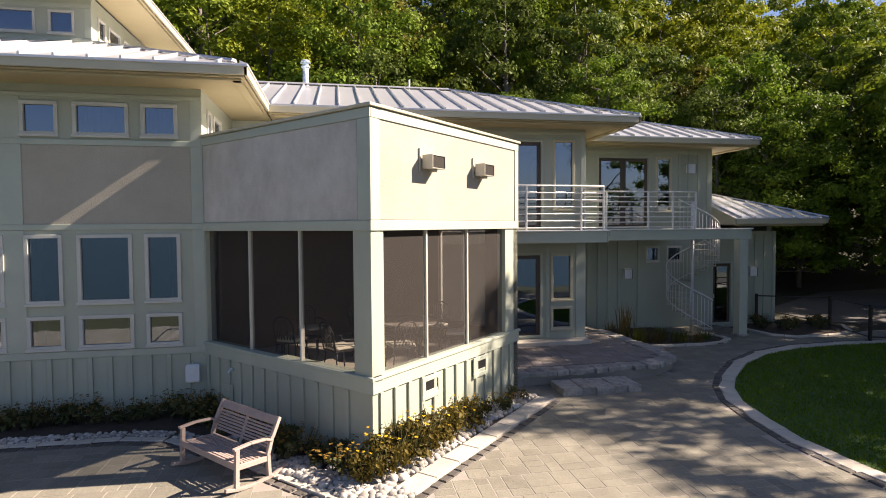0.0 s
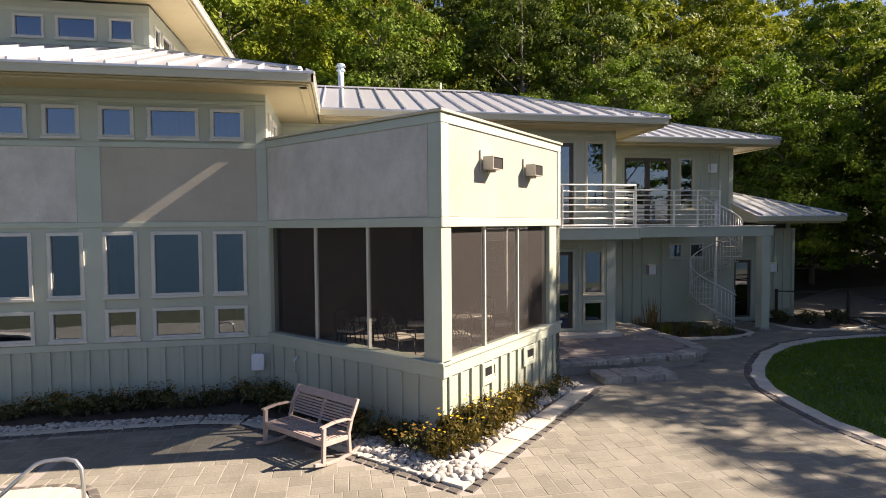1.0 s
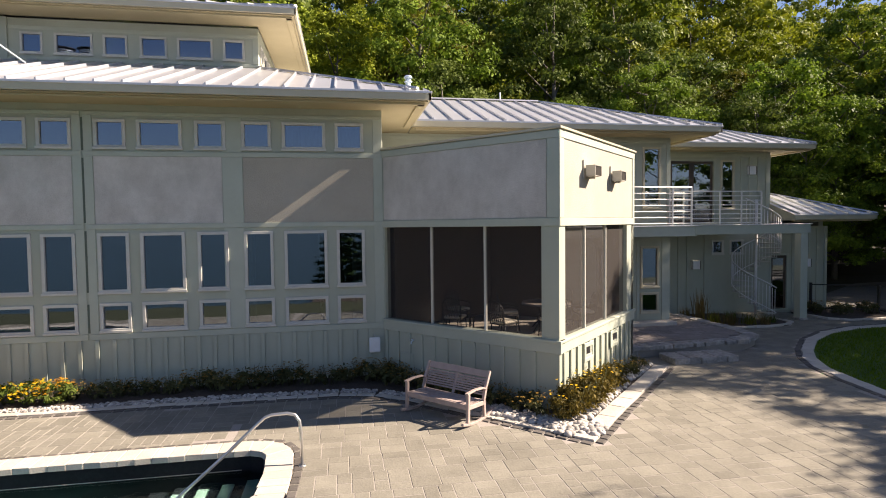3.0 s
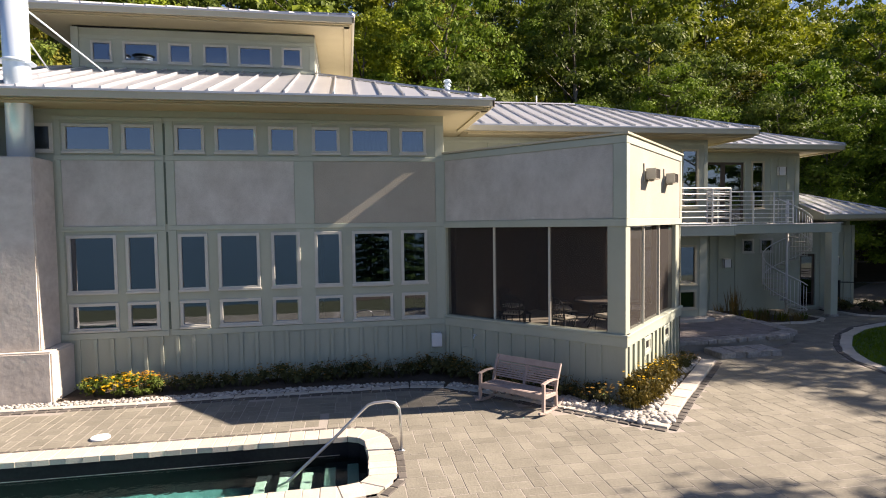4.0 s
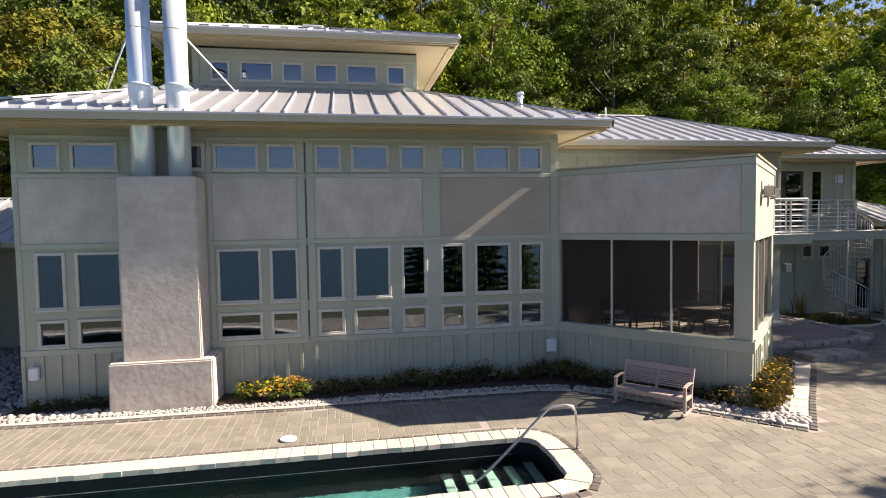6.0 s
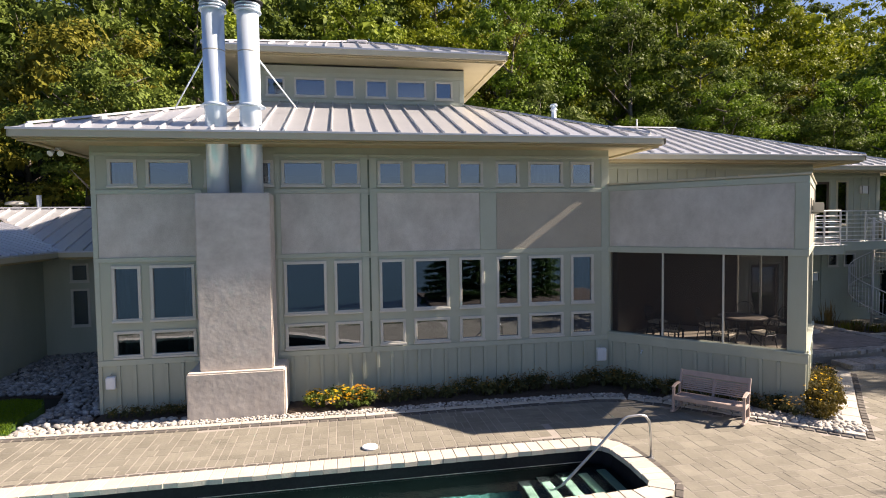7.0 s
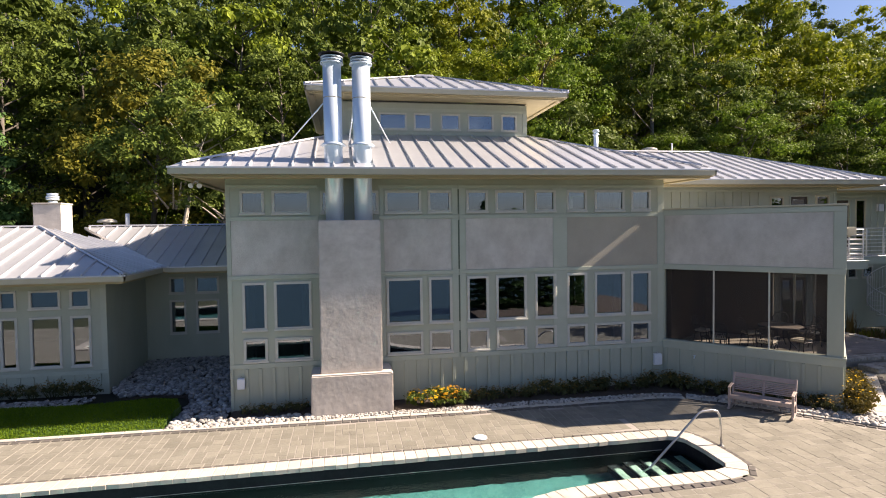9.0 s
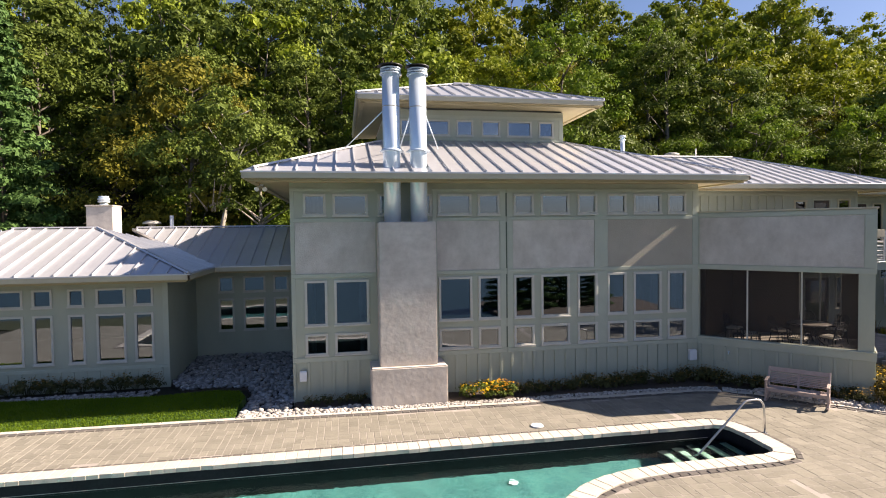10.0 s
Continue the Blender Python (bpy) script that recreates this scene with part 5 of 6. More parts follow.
# ---------------- spiral stair ----------------
SX, SY, SR = 15.30, 5.42, 0.86
spiral = thing("spiral_staircase", "white metal spiral staircase from the patio to the balcony", "staircase", pose(SX, SY, 0))
bm = bmesh.new()
tube(bm, (0, 0, 0), (0, 0, 4.7), 0.05, n=12)
part("pole", bm, RAIL_PAINT, spiral)
N_ST, A0, TURN_ALL = 18, radians(205), radians(440)
hand = []
for i in range(N_ST):
    f = (i + 0.5) / N_ST
    a = A0 + TURN_ALL * f
    z = 3.66 - (3.66 - 0.2) * f
    da = TURN_ALL / N_ST / 2 * 1.08
    bm = bmesh.new()
    prism(bm, [(0.05 * math.cos(a - da), 0.05 * math.sin(a - da)), (SR * math.cos(a - da), SR * math.sin(a - da)), (SR * math.cos(a + da), SR * math.sin(a + da)), (0.05 * math.cos(a + da), 0.05 * math.sin(a + da))], z - 0.03, z)
    part("tread", bm, HOOD, spiral)
    for k in (-0.75, -0.08, 0.58):
        ak = a + k * da
        bm = bmesh.new()
        zz = z - (3.46 / N_ST) * k * 0.5
        tube(bm, (SR * math.cos(ak), SR * math.sin(ak), z - 0.05), (SR * math.cos(ak), SR * math.sin(ak), zz + 0.98), 0.011, n=6)
        part("baluster", bm, RAIL_PAINT, spiral)
for dz, r_, nm in ((0.98, 0.022, "handrail"), (0.02, 0.016, "stringer")):
    bm = bmesh.new()
    path_tube(bm, [(SR * math.cos(A0 + TURN_ALL * k / 60), SR * math.sin(A0 + TURN_ALL * k / 60), 3.66 - 3.46 * k / 60 + dz + 0.09) for k in range(61)], r_, n=7)
    part(nm, bm, RAIL_PAINT, spiral)

# ---------------- wall fittings ----------------


def sconce(x, y, z, label="square white outdoor wall lamp"):
    s_ = thing("wall_lamp", label, "wall lamp", pose(x, y, z), group="outdoor wall lamps")
    part("backplate", boxes((-0.13, 0.13, -0.025, -0.001, -0.2, 0.2), bevel=0.008), HOOD, s_)
    part("side_frame", boxes((-0.175, -0.161, -0.185, -0.165, -0.2, 0.15), bevel=0.003), DARK_METAL, s_, "dark metal frame")
    part("side_frame", boxes((0.161, 0.175, -0.185, -0.165, -0.2, 0.15), bevel=0.003), DARK_METAL, s_, "dark metal frame")
    shade = part("shade", boxes((-0.16, 0.16, -0.17, -0.026, -0.19, 0.15), bevel=0.012), PLASTIC_WHITE, s_, "frosted white shade")
    part("cap", boxes((-0.17, 0.17, -0.18, -0.026, 0.151, 0.175), bevel=0.006), HOOD, shade)


sconce(15.97, W3Y, 5.97)
sconce(13.42, W3Y, 2.08)
sconce(18.66, W3Y, 2.06)


def utility_box(x, z, w, h, label):
    b_ = thing("utility_box", label, "utility box", pose(x, 0, z), group="wall utility boxes")
    body = part("body", boxes((-w / 2, w / 2, -0.13, -0.024, 0, h), bevel=0.015), PLASTIC_WHITE, b_)
    part("lid", boxes((-w / 2 - 0.008, w / 2 + 0.008, -0.15, -0.131, 0.02, h - 0.02), bevel=0.012), PLASTIC_WHITE, body)
    bm = bmesh.new()
    tube(bm, (0, -0.06, h), (0, -0.06, h + 0.06), 0.02, n=8)
    part("conduit", bm, HOOD, b_)


utility_box(-0.09, 0.63, 0.26, 0.38, "white plastic utility box on the green wall")
utility_box(-13.24, 0.66, 0.2, 0.33, "white plastic utility box by the wall corner")

for i_, u_ in enumerate((1.5, 3.28)):
    hood = thing("wall_light", "grey metal box floodlight on the sunlit parapet", "wall lamp", M_PE @ pose(u_, -0.009, 4.87), group="parapet lights")
    part("mounting_plate", boxes((-0.25, -0.21, -0.03, 0.0, -0.06, 0.36), bevel=0.006), HOOD, hood)
    part("arm", boxes((-0.05, 0.05, -0.05, -0.001, 0.04, 0.16), bevel=0.006), HOOD, hood)
    bm = boxes((-0.2, 0.2, -0.06, -0.051, 0.0, 0.24), (-0.2, -0.185, -0.27, -0.061, 0.0, 0.24), (0.185, 0.2, -0.27, -0.061, 0.0, 0.24), (-0.184, 0.184, -0.27, -0.061, 0.225, 0.24), (-0.184, 0.184, -0.27, -0.061, 0.0, 0.012))
    housing = part("housing", bm, HOOD, hood)
    part("lens", boxes((-0.183, 0.183, -0.255, -0.248, 0.014, 0.223)), LENS, housing, "dark glass lens")
    part("bracket", boxes((0.02, 0.10, -0.16, -0.02, -0.045, -0.002), bevel=0.006), HOOD, hood)

for u_ in (1.55, 3.29):
    v_ = thing("wall_vent", "sage green framed vent with a dark slot", "vent", M_PE @ pose(u_, -0.023, 0.76), group="porch wall vents")
    part("frame", frame_bm(-0.28, 0.28, 0, 0.42, 0.09, -0.03, 0.0), SAGE_TRIM, v_)
    part("slot", boxes((-0.19, 0.19, -0.012, -0.002, 0.16, 0.33)), DARK_METAL, v_, "dark vent opening")
    part("flap", boxes((-0.19, 0.19, -0.02, -0.002, 0.09, 0.158), bevel=0.004), SAGE_TRIM, v_)
hatch = thing("access_hatch", "small sage green hatch in the porch wall", "hatch", M_PS @ pose(0.78, -0.023, 0.28))
part("frame", frame_bm(-0.22, 0.22, 0, 0.42, 0.03, -0.014, 0.0), SAGE_TRIM, hatch)
part("panel", boxes((-0.185, 0.185, -0.008, -0.001, 0.035, 0.385)), SAGE, hatch)
tap = thing("hose_tap", "small metal hose tap on the porch wall", "tap", M_PS @ pose(1.0, -0.002, 1.02))
bm = bmesh.new()
path_tube(bm, [(0, 0, 0), (0, -0.08, 0), (0, -0.11, -0.03), (0, -0.11, -0.07)], 0.016, n=8)
part("spout", bm, STEEL, tap)
part("handle", boxes((-0.04, 0.04, -0.07, -0.05, 0.02, 0.035), bevel=0.005), STEEL, tap)

flood = thing("floodlight", "twin white floodlight under the eave corner", "floodlight", pose(-14.42, 0.38, 6.73))
bm = bmesh.new()
tube(bm, (0, 0, -0.035), (0, 0, 0), 0.075, n=16)
part("mount", bm, PLASTIC_WHITE, flood)
for sx in (-1, 1):
    bm = bmesh.new()
    path_tube(bm, [(sx * 0.03, 0, -0.03), (sx * 0.07, -0.02, -0.09), (sx * 0.09, -0.04, -0.11)], 0.014, n=7)
    tube(bm, (sx * 0.09, -0.03, -0.10), (sx * 0.12, -0.13, -0.16), 0.035, 0.075, n=14)
    part("lamp_head", bm, PLASTIC_WHITE, flood)

# ---------------- roof fittings ----------------


def roof_pipe(x, y, z0, z1, r, cap, label):
    p_ = thing("roof_vent", label, "roof vent", pose(x, y, z0), group="roof vents")
    bm = bmesh.new()
    tube(bm, (0, 0, 0), (0, 0, z1 - z0), r, n=14)
    part("pipe", bm, STEEL if cap else PLASTIC_WHITE, p_)
    bm = bmesh.new()
    tube(bm, (0, 0, 0.02), (0, 0, 0.12), r * 2.0, r * 1.1, n=14)
    part("flashing", bm, ROOF, p_)
    if cap:
        bm = bmesh.new()
        tube(bm, (0, 0, z1 - z0 - 0.16), (0, 0, z1 - z0 - 0.12), r * 1.5, n=14)
        tube(bm, (0, 0, z1 - z0 + 0.001), (0, 0, z1 - z0 + 0.10), r * 1.7, r * 1.2, n=14)
        part("cap", bm, STEEL, p_)


roof_pipe(1.86, 8.5, 8.0, 9.78, 0.11, True, "galvanised roof vent pipe with a cap")
roof_pipe(5.55, 7.98, 8.2, 9.2, 0.03, False, "thin white vent pipe above the roof")
roof_pipe(-20.05, 11.2, 4.9, 6.12, 0.09, False, "short white plastic vent pipe")


def roof_dome(x, y, z, label):
    bm = bmesh.new()
    tube(bm, (0, 0, -0.5), (0, 0, 0.0), 0.16, n=16)
    tube(bm, (0, 0, 0.001), (0, 0, 0.1), 0.42, 0.40, n=20)
    tube(bm, (0, 0, 0.101), (0, 0, 0.17), 0.40, 0.2, n=20)
    thing("roof_fan", label, "roof vent", pose(x, y, z), bm, HOOD, group="roof vents")


roof_dome(6.14, 11.0, 9.25, "low round metal roof fan")
roof_dome(-21.0, 11.4, 5.72, "low round metal roof fan")
wch = thing("chimney_west", "square stucco chimney with a round metal cap on the west roof", "chimney", pose(-22.35, 9.45, 4.6), kind="structure")
part("stack", boxes((-0.53, 0.53, -0.5, 0.5, 0.0, 1.86), bevel=0.015), CHIMNEY_STUCCO, wch)
part("crown", boxes((-0.56, 0.56, -0.53, 0.53, 1.861, 1.93), bevel=0.012), COPING, wch)
for z_, r_ in ((1.95, 0.17), (2.08, 0.24), (2.18, 0.24), (2.28, 0.21)):
    bm = bmesh.new()
    tube(bm, (0, 0, z_ - 0.019), (0, 0, z_ + 0.06), r_, n=18)
    part("cap_ring", bm, STEEL, wch)
for a_, b_ in (((-9.45, -0.45, 8.9), (-8.67, 1.68, 8.08)), ((-9.85, -0.45, 8.9), (-10.0, 1.7, 8.08)), ((-10.7, -0.45, 8.9), (-11.9, 1.4, 7.98))):
    bm = bmesh.new()
    tube(bm, a_, b_, 0.02, n=6)
    tagged(new("flue_brace", to_mesh("flue_brace", bm, STEEL)), "thin steel stay rod bracing a flue to the roof", "brace", "flue braces")

# ---------------- terrace, step and east planter ----------------
TERR = [(7.0, 0.25), (10.85, 0.45), (11.68, 0.98), (11.82, 2.0), (11.66, 5.1), (11.55, 6.6), (10.35, 6.6), (10.35, 3.43), (7.0, 3.43)]
bm = bmesh.new()
prism(bm, TERR, -0.05, 0.30)
terrace = thing("terrace", "raised brown paver terrace with a rough stone edge", "terrace", bm=bm, material=JOINT, kind="structure")


def stone_run(parent, pts, width, z0, z1, length, name, material, jitter=0.02, gap=0.006):
    """Blocks laid end to end along a plan line, set inwards (to the left of the run)."""
    for a, b in zip(pts, pts[1:]):
        a, b = Vector(a), Vector(b)
        d = b - a
        k = max(1, round(d.length / length))
        u = d.normalized()
        nrm = Vector((-u.y, u.x))
        for i in range(k):
            s0, s1 = d.length * i / k + gap, d.length * (i + 1) / k - gap
            j = rng.normal(size=6) * jitter
            bm = bmesh.new()
            lo, hi = [], []
            for s_, w_, jj in ((s0, j[0], 0), (s1, j[1], 1), (s1, width + j[2] * 0.3, 2), (s0, width + j[3] * 0.3, 3)):
                p = a + u * s_ + nrm * w_
                lo.append(bm.verts.new((p.x, p.y, z0)))
                hi.append(bm.verts.new((p.x, p.y, z1 + j[4] * 0.2)))
            bm.faces.new(hi)
            bm.faces.new(lo[::-1])
            for q in range(4):
                bm.faces.new((lo[q], lo[(q + 1) % 4], hi[(q + 1) % 4], hi[q]))
            bmesh.ops.bevel(bm, geom=[e for e in bm.edges if all(v in hi for v in e.verts)], offset=2 * gap, segments=1, affect="EDGES")
            part(name, bm, material, parent)


stone_run(terrace, [(7.05, 0.14), (10.89, 0.34), (11.78, 0.90), (11.93, 2.0), (11.77, 5.1)], 0.42, 0.225, 0.35, 0.36, "edge_stone", STONE, 0.03, 0.009)
stone_run(terrace, [(7.05, 0.30), (10.82, 0.50), (11.64, 1.0), (11.78, 2.0), (11.62, 5.1)], 0.28, -0.02, 0.215, 0.52, "edge_stone", STONE, 0.03, 0.009)


def paver_field(x0, x1, y0, y1, z, inside, seed, wx=0.30, lengths=(0.22, 0.3, 0.38, 0.46), along_y=True, gap=0.008, h=0.05):
    """Pavers in rows: top with a small chamfer and sides. Returns corner lists of each piece."""
    r = np.random.default_rng(seed)
    out = []
    a0, a1, b0, b1 = (x0, x1, y0, y1) if along_y else (y0, y1, x0, x1)
    a = a0
    while a < a1:
        w = wx * (1.0 if r.random() < 0.7 else 0.75)
        b = b0 - r.random() * 0.4
        while b < b1:
            L = lengths[r.integers(len(lengths))]
            c = (a + w / 2, b + L / 2) if along_y else (b + L / 2, a + w / 2)
            if inside(*c):
                if along_y:
                    out.append((a + gap / 2, a + w - gap / 2, b + gap / 2, b + L - gap / 2, z + 0.002 * math.tanh(r.normal())))
                else:
                    out.append((b + gap / 2, b + L - gap / 2, a + gap / 2, a + w - gap / 2, z + 0.002 * math.tanh(r.normal())))
            b += L
        a += w
    return out


def modular_field(x0, x1, y0, y1, z, inside, seed, along_y=True, gap=0.009, band=0.66):
    """Mixed rectangular pavers: staggered bands, each band cut into columns of one to three pieces."""
    r = np.random.default_rng(seed)
    out = []
    a0, a1, b0, b1 = (x0, x1, y0, y1) if along_y else (y0, y1, x0, x1)
    b = b0
    while b < b1:
        a = a0 - 0.5 * r.random()
        while a < a1:
            w = (0.22, 0.33, 0.33, 0.44)[r.integers(4)]
            cuts = ((1 / 3, 1), (2 / 3, 1), (0.5, 1), (1 / 3, 2 / 3, 1))[r.integers(4)]
            lo_ = 0.0
            for c_ in cuts:
                p0, p1 = b + band * lo_, b + band * c_
                lo_ = c_
                c = (a + w / 2, (p0 + p1) / 2) if along_y else ((p0 + p1) / 2, a + w / 2)
                if inside(*c):
                    box4 = (a + gap / 2, a + w - gap / 2, p0 + gap / 2, p1 - gap / 2) if along_y else (p0 + gap / 2, p1 - gap / 2, a + gap / 2, a + w - gap / 2)
                    out.append((*box4, z + 0.002 * math.tanh(r.normal())))
            a += w
        b += band
    return out


def paver_mesh(name, pcs, material, h=0.045, ch=0.006):
    v, f = [], []
    for x0, x1, y0, y1, z in pcs:
        o = len(v)
        v += [(x0, y0, z - h), (x1, y0, z - h), (x1, y1, z - h), (x0, y1, z - h), (x0, y0, z - ch), (x1, y0, z - ch), (x1, y1, z - ch), (x0, y1, z - ch),
              (x0 + ch, y0 + ch, z), (x1 - ch, y0 + ch, z), (x1 - ch, y1 - ch, z), (x0 + ch, y1 - ch, z)]
        for k in range(4):
            n_ = (k + 1) % 4
            f += [(o + k, o + n_, o + 4 + n_, o + 4 + k), (o + 4 + k, o + 4 + n_, o + 8 + n_, o + 8 + k)]
        f.append((o + 8, o + 9, o + 10, o + 11))
    me = bpy.data.meshes.new(name)
    me.from_pydata(v, [], f)
    me.materials.append(material)
    return me


def in_poly(x, y, poly):
    c = False
    n_ = len(poly)
    for i in range(n_):
        x0, y0 = poly[i]
        x1, y1 = poly[i - 1]
        if (y0 > y) != (y1 > y) and x < (x1 - x0) * (y - y0) / (y1 - y0) + x0:
            c = not c
    return c


TERR_IN = [(7.1, 0.62), (10.75, 0.82), (11.33, 1.2), (11.46, 2.0), (11.3, 5.1), (11.2, 6.55), (10.4, 6.55), (10.4, 3.40), (7.1, 3.40)]
tagged(new("terrace_paving", paver_mesh("terrace_paving", paver_field(7, 12, 0.5, 6.6, 0.335, lambda x, y: in_poly(x, y, TERR_IN), 3, along_y=False), FLAGSTONE)), "brown pavers on the raised terrace", "paving", kind="stuff")
step = thing("stone_step", "rough limestone block step below the terrace", "step", pose(8.85, -0.33, 0), group="terrace steps")
for i, (a, b, d_) in enumerate(((-0.96, -0.50, 0.0), (-0.49, -0.16, 0.03), (-0.15, 0.30, -0.015), (0.31, 0.62, 0.025), (0.63, 0.96, 0.0))):
    bm = boxes((a, b, -0.38 + d_, 0.42, -0.04, 0.165 + 0.3 * d_), bevel=0.016)
    part("block", bm, STONE, step)
door_step = thing("door_step", "pale stone threshold below the terrace door", "step", pose(8.6, 3.2, 0.33))
part("slab", boxes((-1.4, 1.7, -0.25, 0.22, 0.0, 0.13), bevel=0.015), COPING, door_step)

PLANTER = [(11.75, 3.6), (12.5, 3.52), (13.4, 3.48), (14.4, 3.45), (15.2, 3.6), (15.75, 4.0), (15.85, 4.6), (14.6, 4.9), (14.4, 6.6), (11.75, 6.6)]
bm = bmesh.new()
prism(bm, PLANTER, -0.08, 0.03)
planter = thing("planting_bed_east", "dark mulch bed with ornamental grasses under the balcony", "planting bed", bm=bm, material=SOIL, kind="structure")
stone_run(planter, [(15.8, 4.9), (15.78, 4.0), (15.2, 3.58), (14.4, 3.42), (13.4, 3.45), (12.5, 3.49), (11.9, 3.55)][::-1], 0.16, -0.02, 0.07, 0.4, "edge_stone", COPING)
FBED = [(17.9, 6.5), (17.55, 5.4), (17.65, 4.4), (18.25, 3.95), (19.8, 3.98), (20.8, 4.4), (21.6, 5.4), (21.8, 6.6)]
bm = bmesh.new()
prism(bm, FBED, -0.08, 0.03)
fbed = thing("planting_bed_fence", "dark mulch bed beside the fence", "planting bed", bm=bm, material=SOIL, kind="structure")
stone_run(fbed, [(17.85, 6.5), (17.5, 5.4), (17.6, 4.35), (18.25, 3.85), (19.85, 3.88), (20.9, 4.32), (21.7, 5.4)], 0.14, -0.02, 0.06, 0.45, "edge_stone", COPING)
stone_run(bpy.data.objects["lawn_east"], LAWN_E + LAWN_E[:1], 0.32, -0.04, 0.03, 0.55, "edge_stone", COPING)
bm = bmesh.new()
prism(bm, [(22.0, 6.5), (60, -4), (70, 20), (30, 15.0), (22.2, 10.0)], -0.085, -0.06)
thing("drive", "grey asphalt drive beyond the fence", "road", bm=bm, material=ASPHALT, kind="structure")
fence = thing("fence", "low dark metal fence beside the drive", "fence", pose(20.0, 2.84, 0))
FP = [(-1.4, 3.4), (0.72, 2.25), (0.0, 0.0), (3.4, -1.2)]
for x_, y_ in FP:
    part("post", boxes((x_ - 0.045, x_ + 0.045, y_ - 0.045, y_ + 0.045, -0.02, 1.22), bevel=0.01), DARK_METAL, fence)
for (x0, y0), (x1, y1) in zip(FP, FP[1:]):
    for z_ in (0.15, 1.14):
        bm = bmesh.new()
        tube(bm, (x0, y0, z_), (x1, y1, z_), 0.022, n=6)
        part("rail", bm, DARK_METAL, fence)

# ---------------- planting bed along the house ----------------
BED_OUT = [(-11.3, -1.50), (-9.0, -1.55), (-7.0, -1.60), (-5.0, -1.55), (-2.8, -1.58), (-1.0, -1.62), (-0.2, -1.80), (0.5, -2.30), (2.0, -3.80), (3.45, -5.22), (4.83, -3.73), (6.16, -2.36), (7.53, -0.90), (7.13, -0.27)]
HOUSE_SIDE = [(7.0, 0.15), (PX, PY), (0.18, 0.02), (-13.5, 0.02)]
BED = BED_OUT + HOUSE_SIDE + [(-13.5, -1.3)]
bm = bmesh.new()
prism(bm, BED, -0.08, 0.025)
bed = thing("planting_bed_house", "dark mulch bed with pebbles and flowers along the house", "planting bed", bm=bm, material=SOIL, kind="structure")
stone_run(bed, [(-26.0, -1.22), (-20.0, -1.25), (-15.0, -1.36), (-11.3, -1.52)] + BED_OUT[1:9] + [(3.45, -5.22)], 0.17, -0.03, 0.045, 0.5, "edge_stone", COPING, 0.004)
stone_run(bed, [(3.45, -5.24), (4.83, -3.75), (6.16, -2.38), (7.56, -0.91)], 0.36, -0.03, 0.05, 0.62, "edge_stone", COPING, 0.004)


def edge_run(name, label, pts, width, z, length, material, closed=False):
    """Small dark edging pavers along a line, on its right."""
    v, f = [], []
    pts = [Vector(p) for p in pts] + ([Vector(pts[0])] if closed else [])
    for a, b in zip(pts, pts[1:]):
        d = b - a
        k = max(1, round(d.length / length))
        u = d.normalized()
        nrm = Vector((u.y, -u.x))
        for i in range(k):
            s0, s1 = d.length * i / k + 0.015, d.length * (i + 1) / k - 0.015
            o = len(v)
            zz = z + rng.normal() * 0.003
            c = 0.012
            for t0, t1, w0, w1, q in ((s0, s1, 0.01, width, -0.05), (s0, s1, 0.01, width, -c), (s0 + c, s1 - c, 0.01 + c, width - c, 0)):
                for s_, w_ in ((t0, w0), (t0, w1), (t1, w1), (t1, w0)):
                    p = a + u * s_ + nrm * w_
                    v.append((p.x, p.y, zz + q))
            for lev in (0, 4):
                for q in range(4):
                    n_ = (q + 1) % 4
                    f.append((o + lev + q, o + lev + n_, o + lev + 4 + n_, o + lev + 4 + q))
            f.append((o + 8, o + 9, o + 10, o + 11))
    me = bpy.data.meshes.new(name)
    me.from_pydata(v, [], f)
    me.materials.append(material)
    return tagged(new(name, me), label, "edging", kind="stuff")


edge_run("edging_bed", "dark edging pavers along the planting bed", [(-26.0, -1.23), (-20.0, -1.26), (-15.0, -1.37), (-11.3, -1.53)] + BED_OUT[1:9] + [(3.45, -5.26), (4.83, -3.77), (6.16, -2.40), (7.58, -0.92)], 0.15, 0.022, 0.235, EDGE_PAVER)
edge_run("edging_lawn", "dark edging pavers round the east lawn", LAWN_E, 0.16, 0.022, 0.235, EDGE_PAVER, True)
edge_run("edging_pool", "dark edging pavers round the pool coping", POOL_OUT, 0.15, 0.022, 0.235, EDGE_PAVER, True)

# pool coping stones
part("coping_bed", sheet(offset_loop(POOL_IN, 0.40), [offset_loop(POOL_IN, 0.01)[::-1]], 0.034), COPING, pool)
cop_in = offset_loop(POOL_IN, -0.035)
cop_in += cop_in[:1]
stone_run(pool, [tuple(p) for p in reversed(cop_in)], 0.445, -0.055, 0.045, 0.26, "coping_stone", COPING, 0.007, 0.004)

# ---------------- patio pavers ----------------
EXCLUDE = [offset_loop(POOL_OUT, 0.12), offset_loop(LAWN_E, 0.14), offset_loop(BED, 0.14), TERR, PLANTER, FBED]


def on_patio(x, y):
    if not in_poly(x, y, PATIO):
        return False
    return not any(in_poly(x, y, e) for e in EXCLUDE)


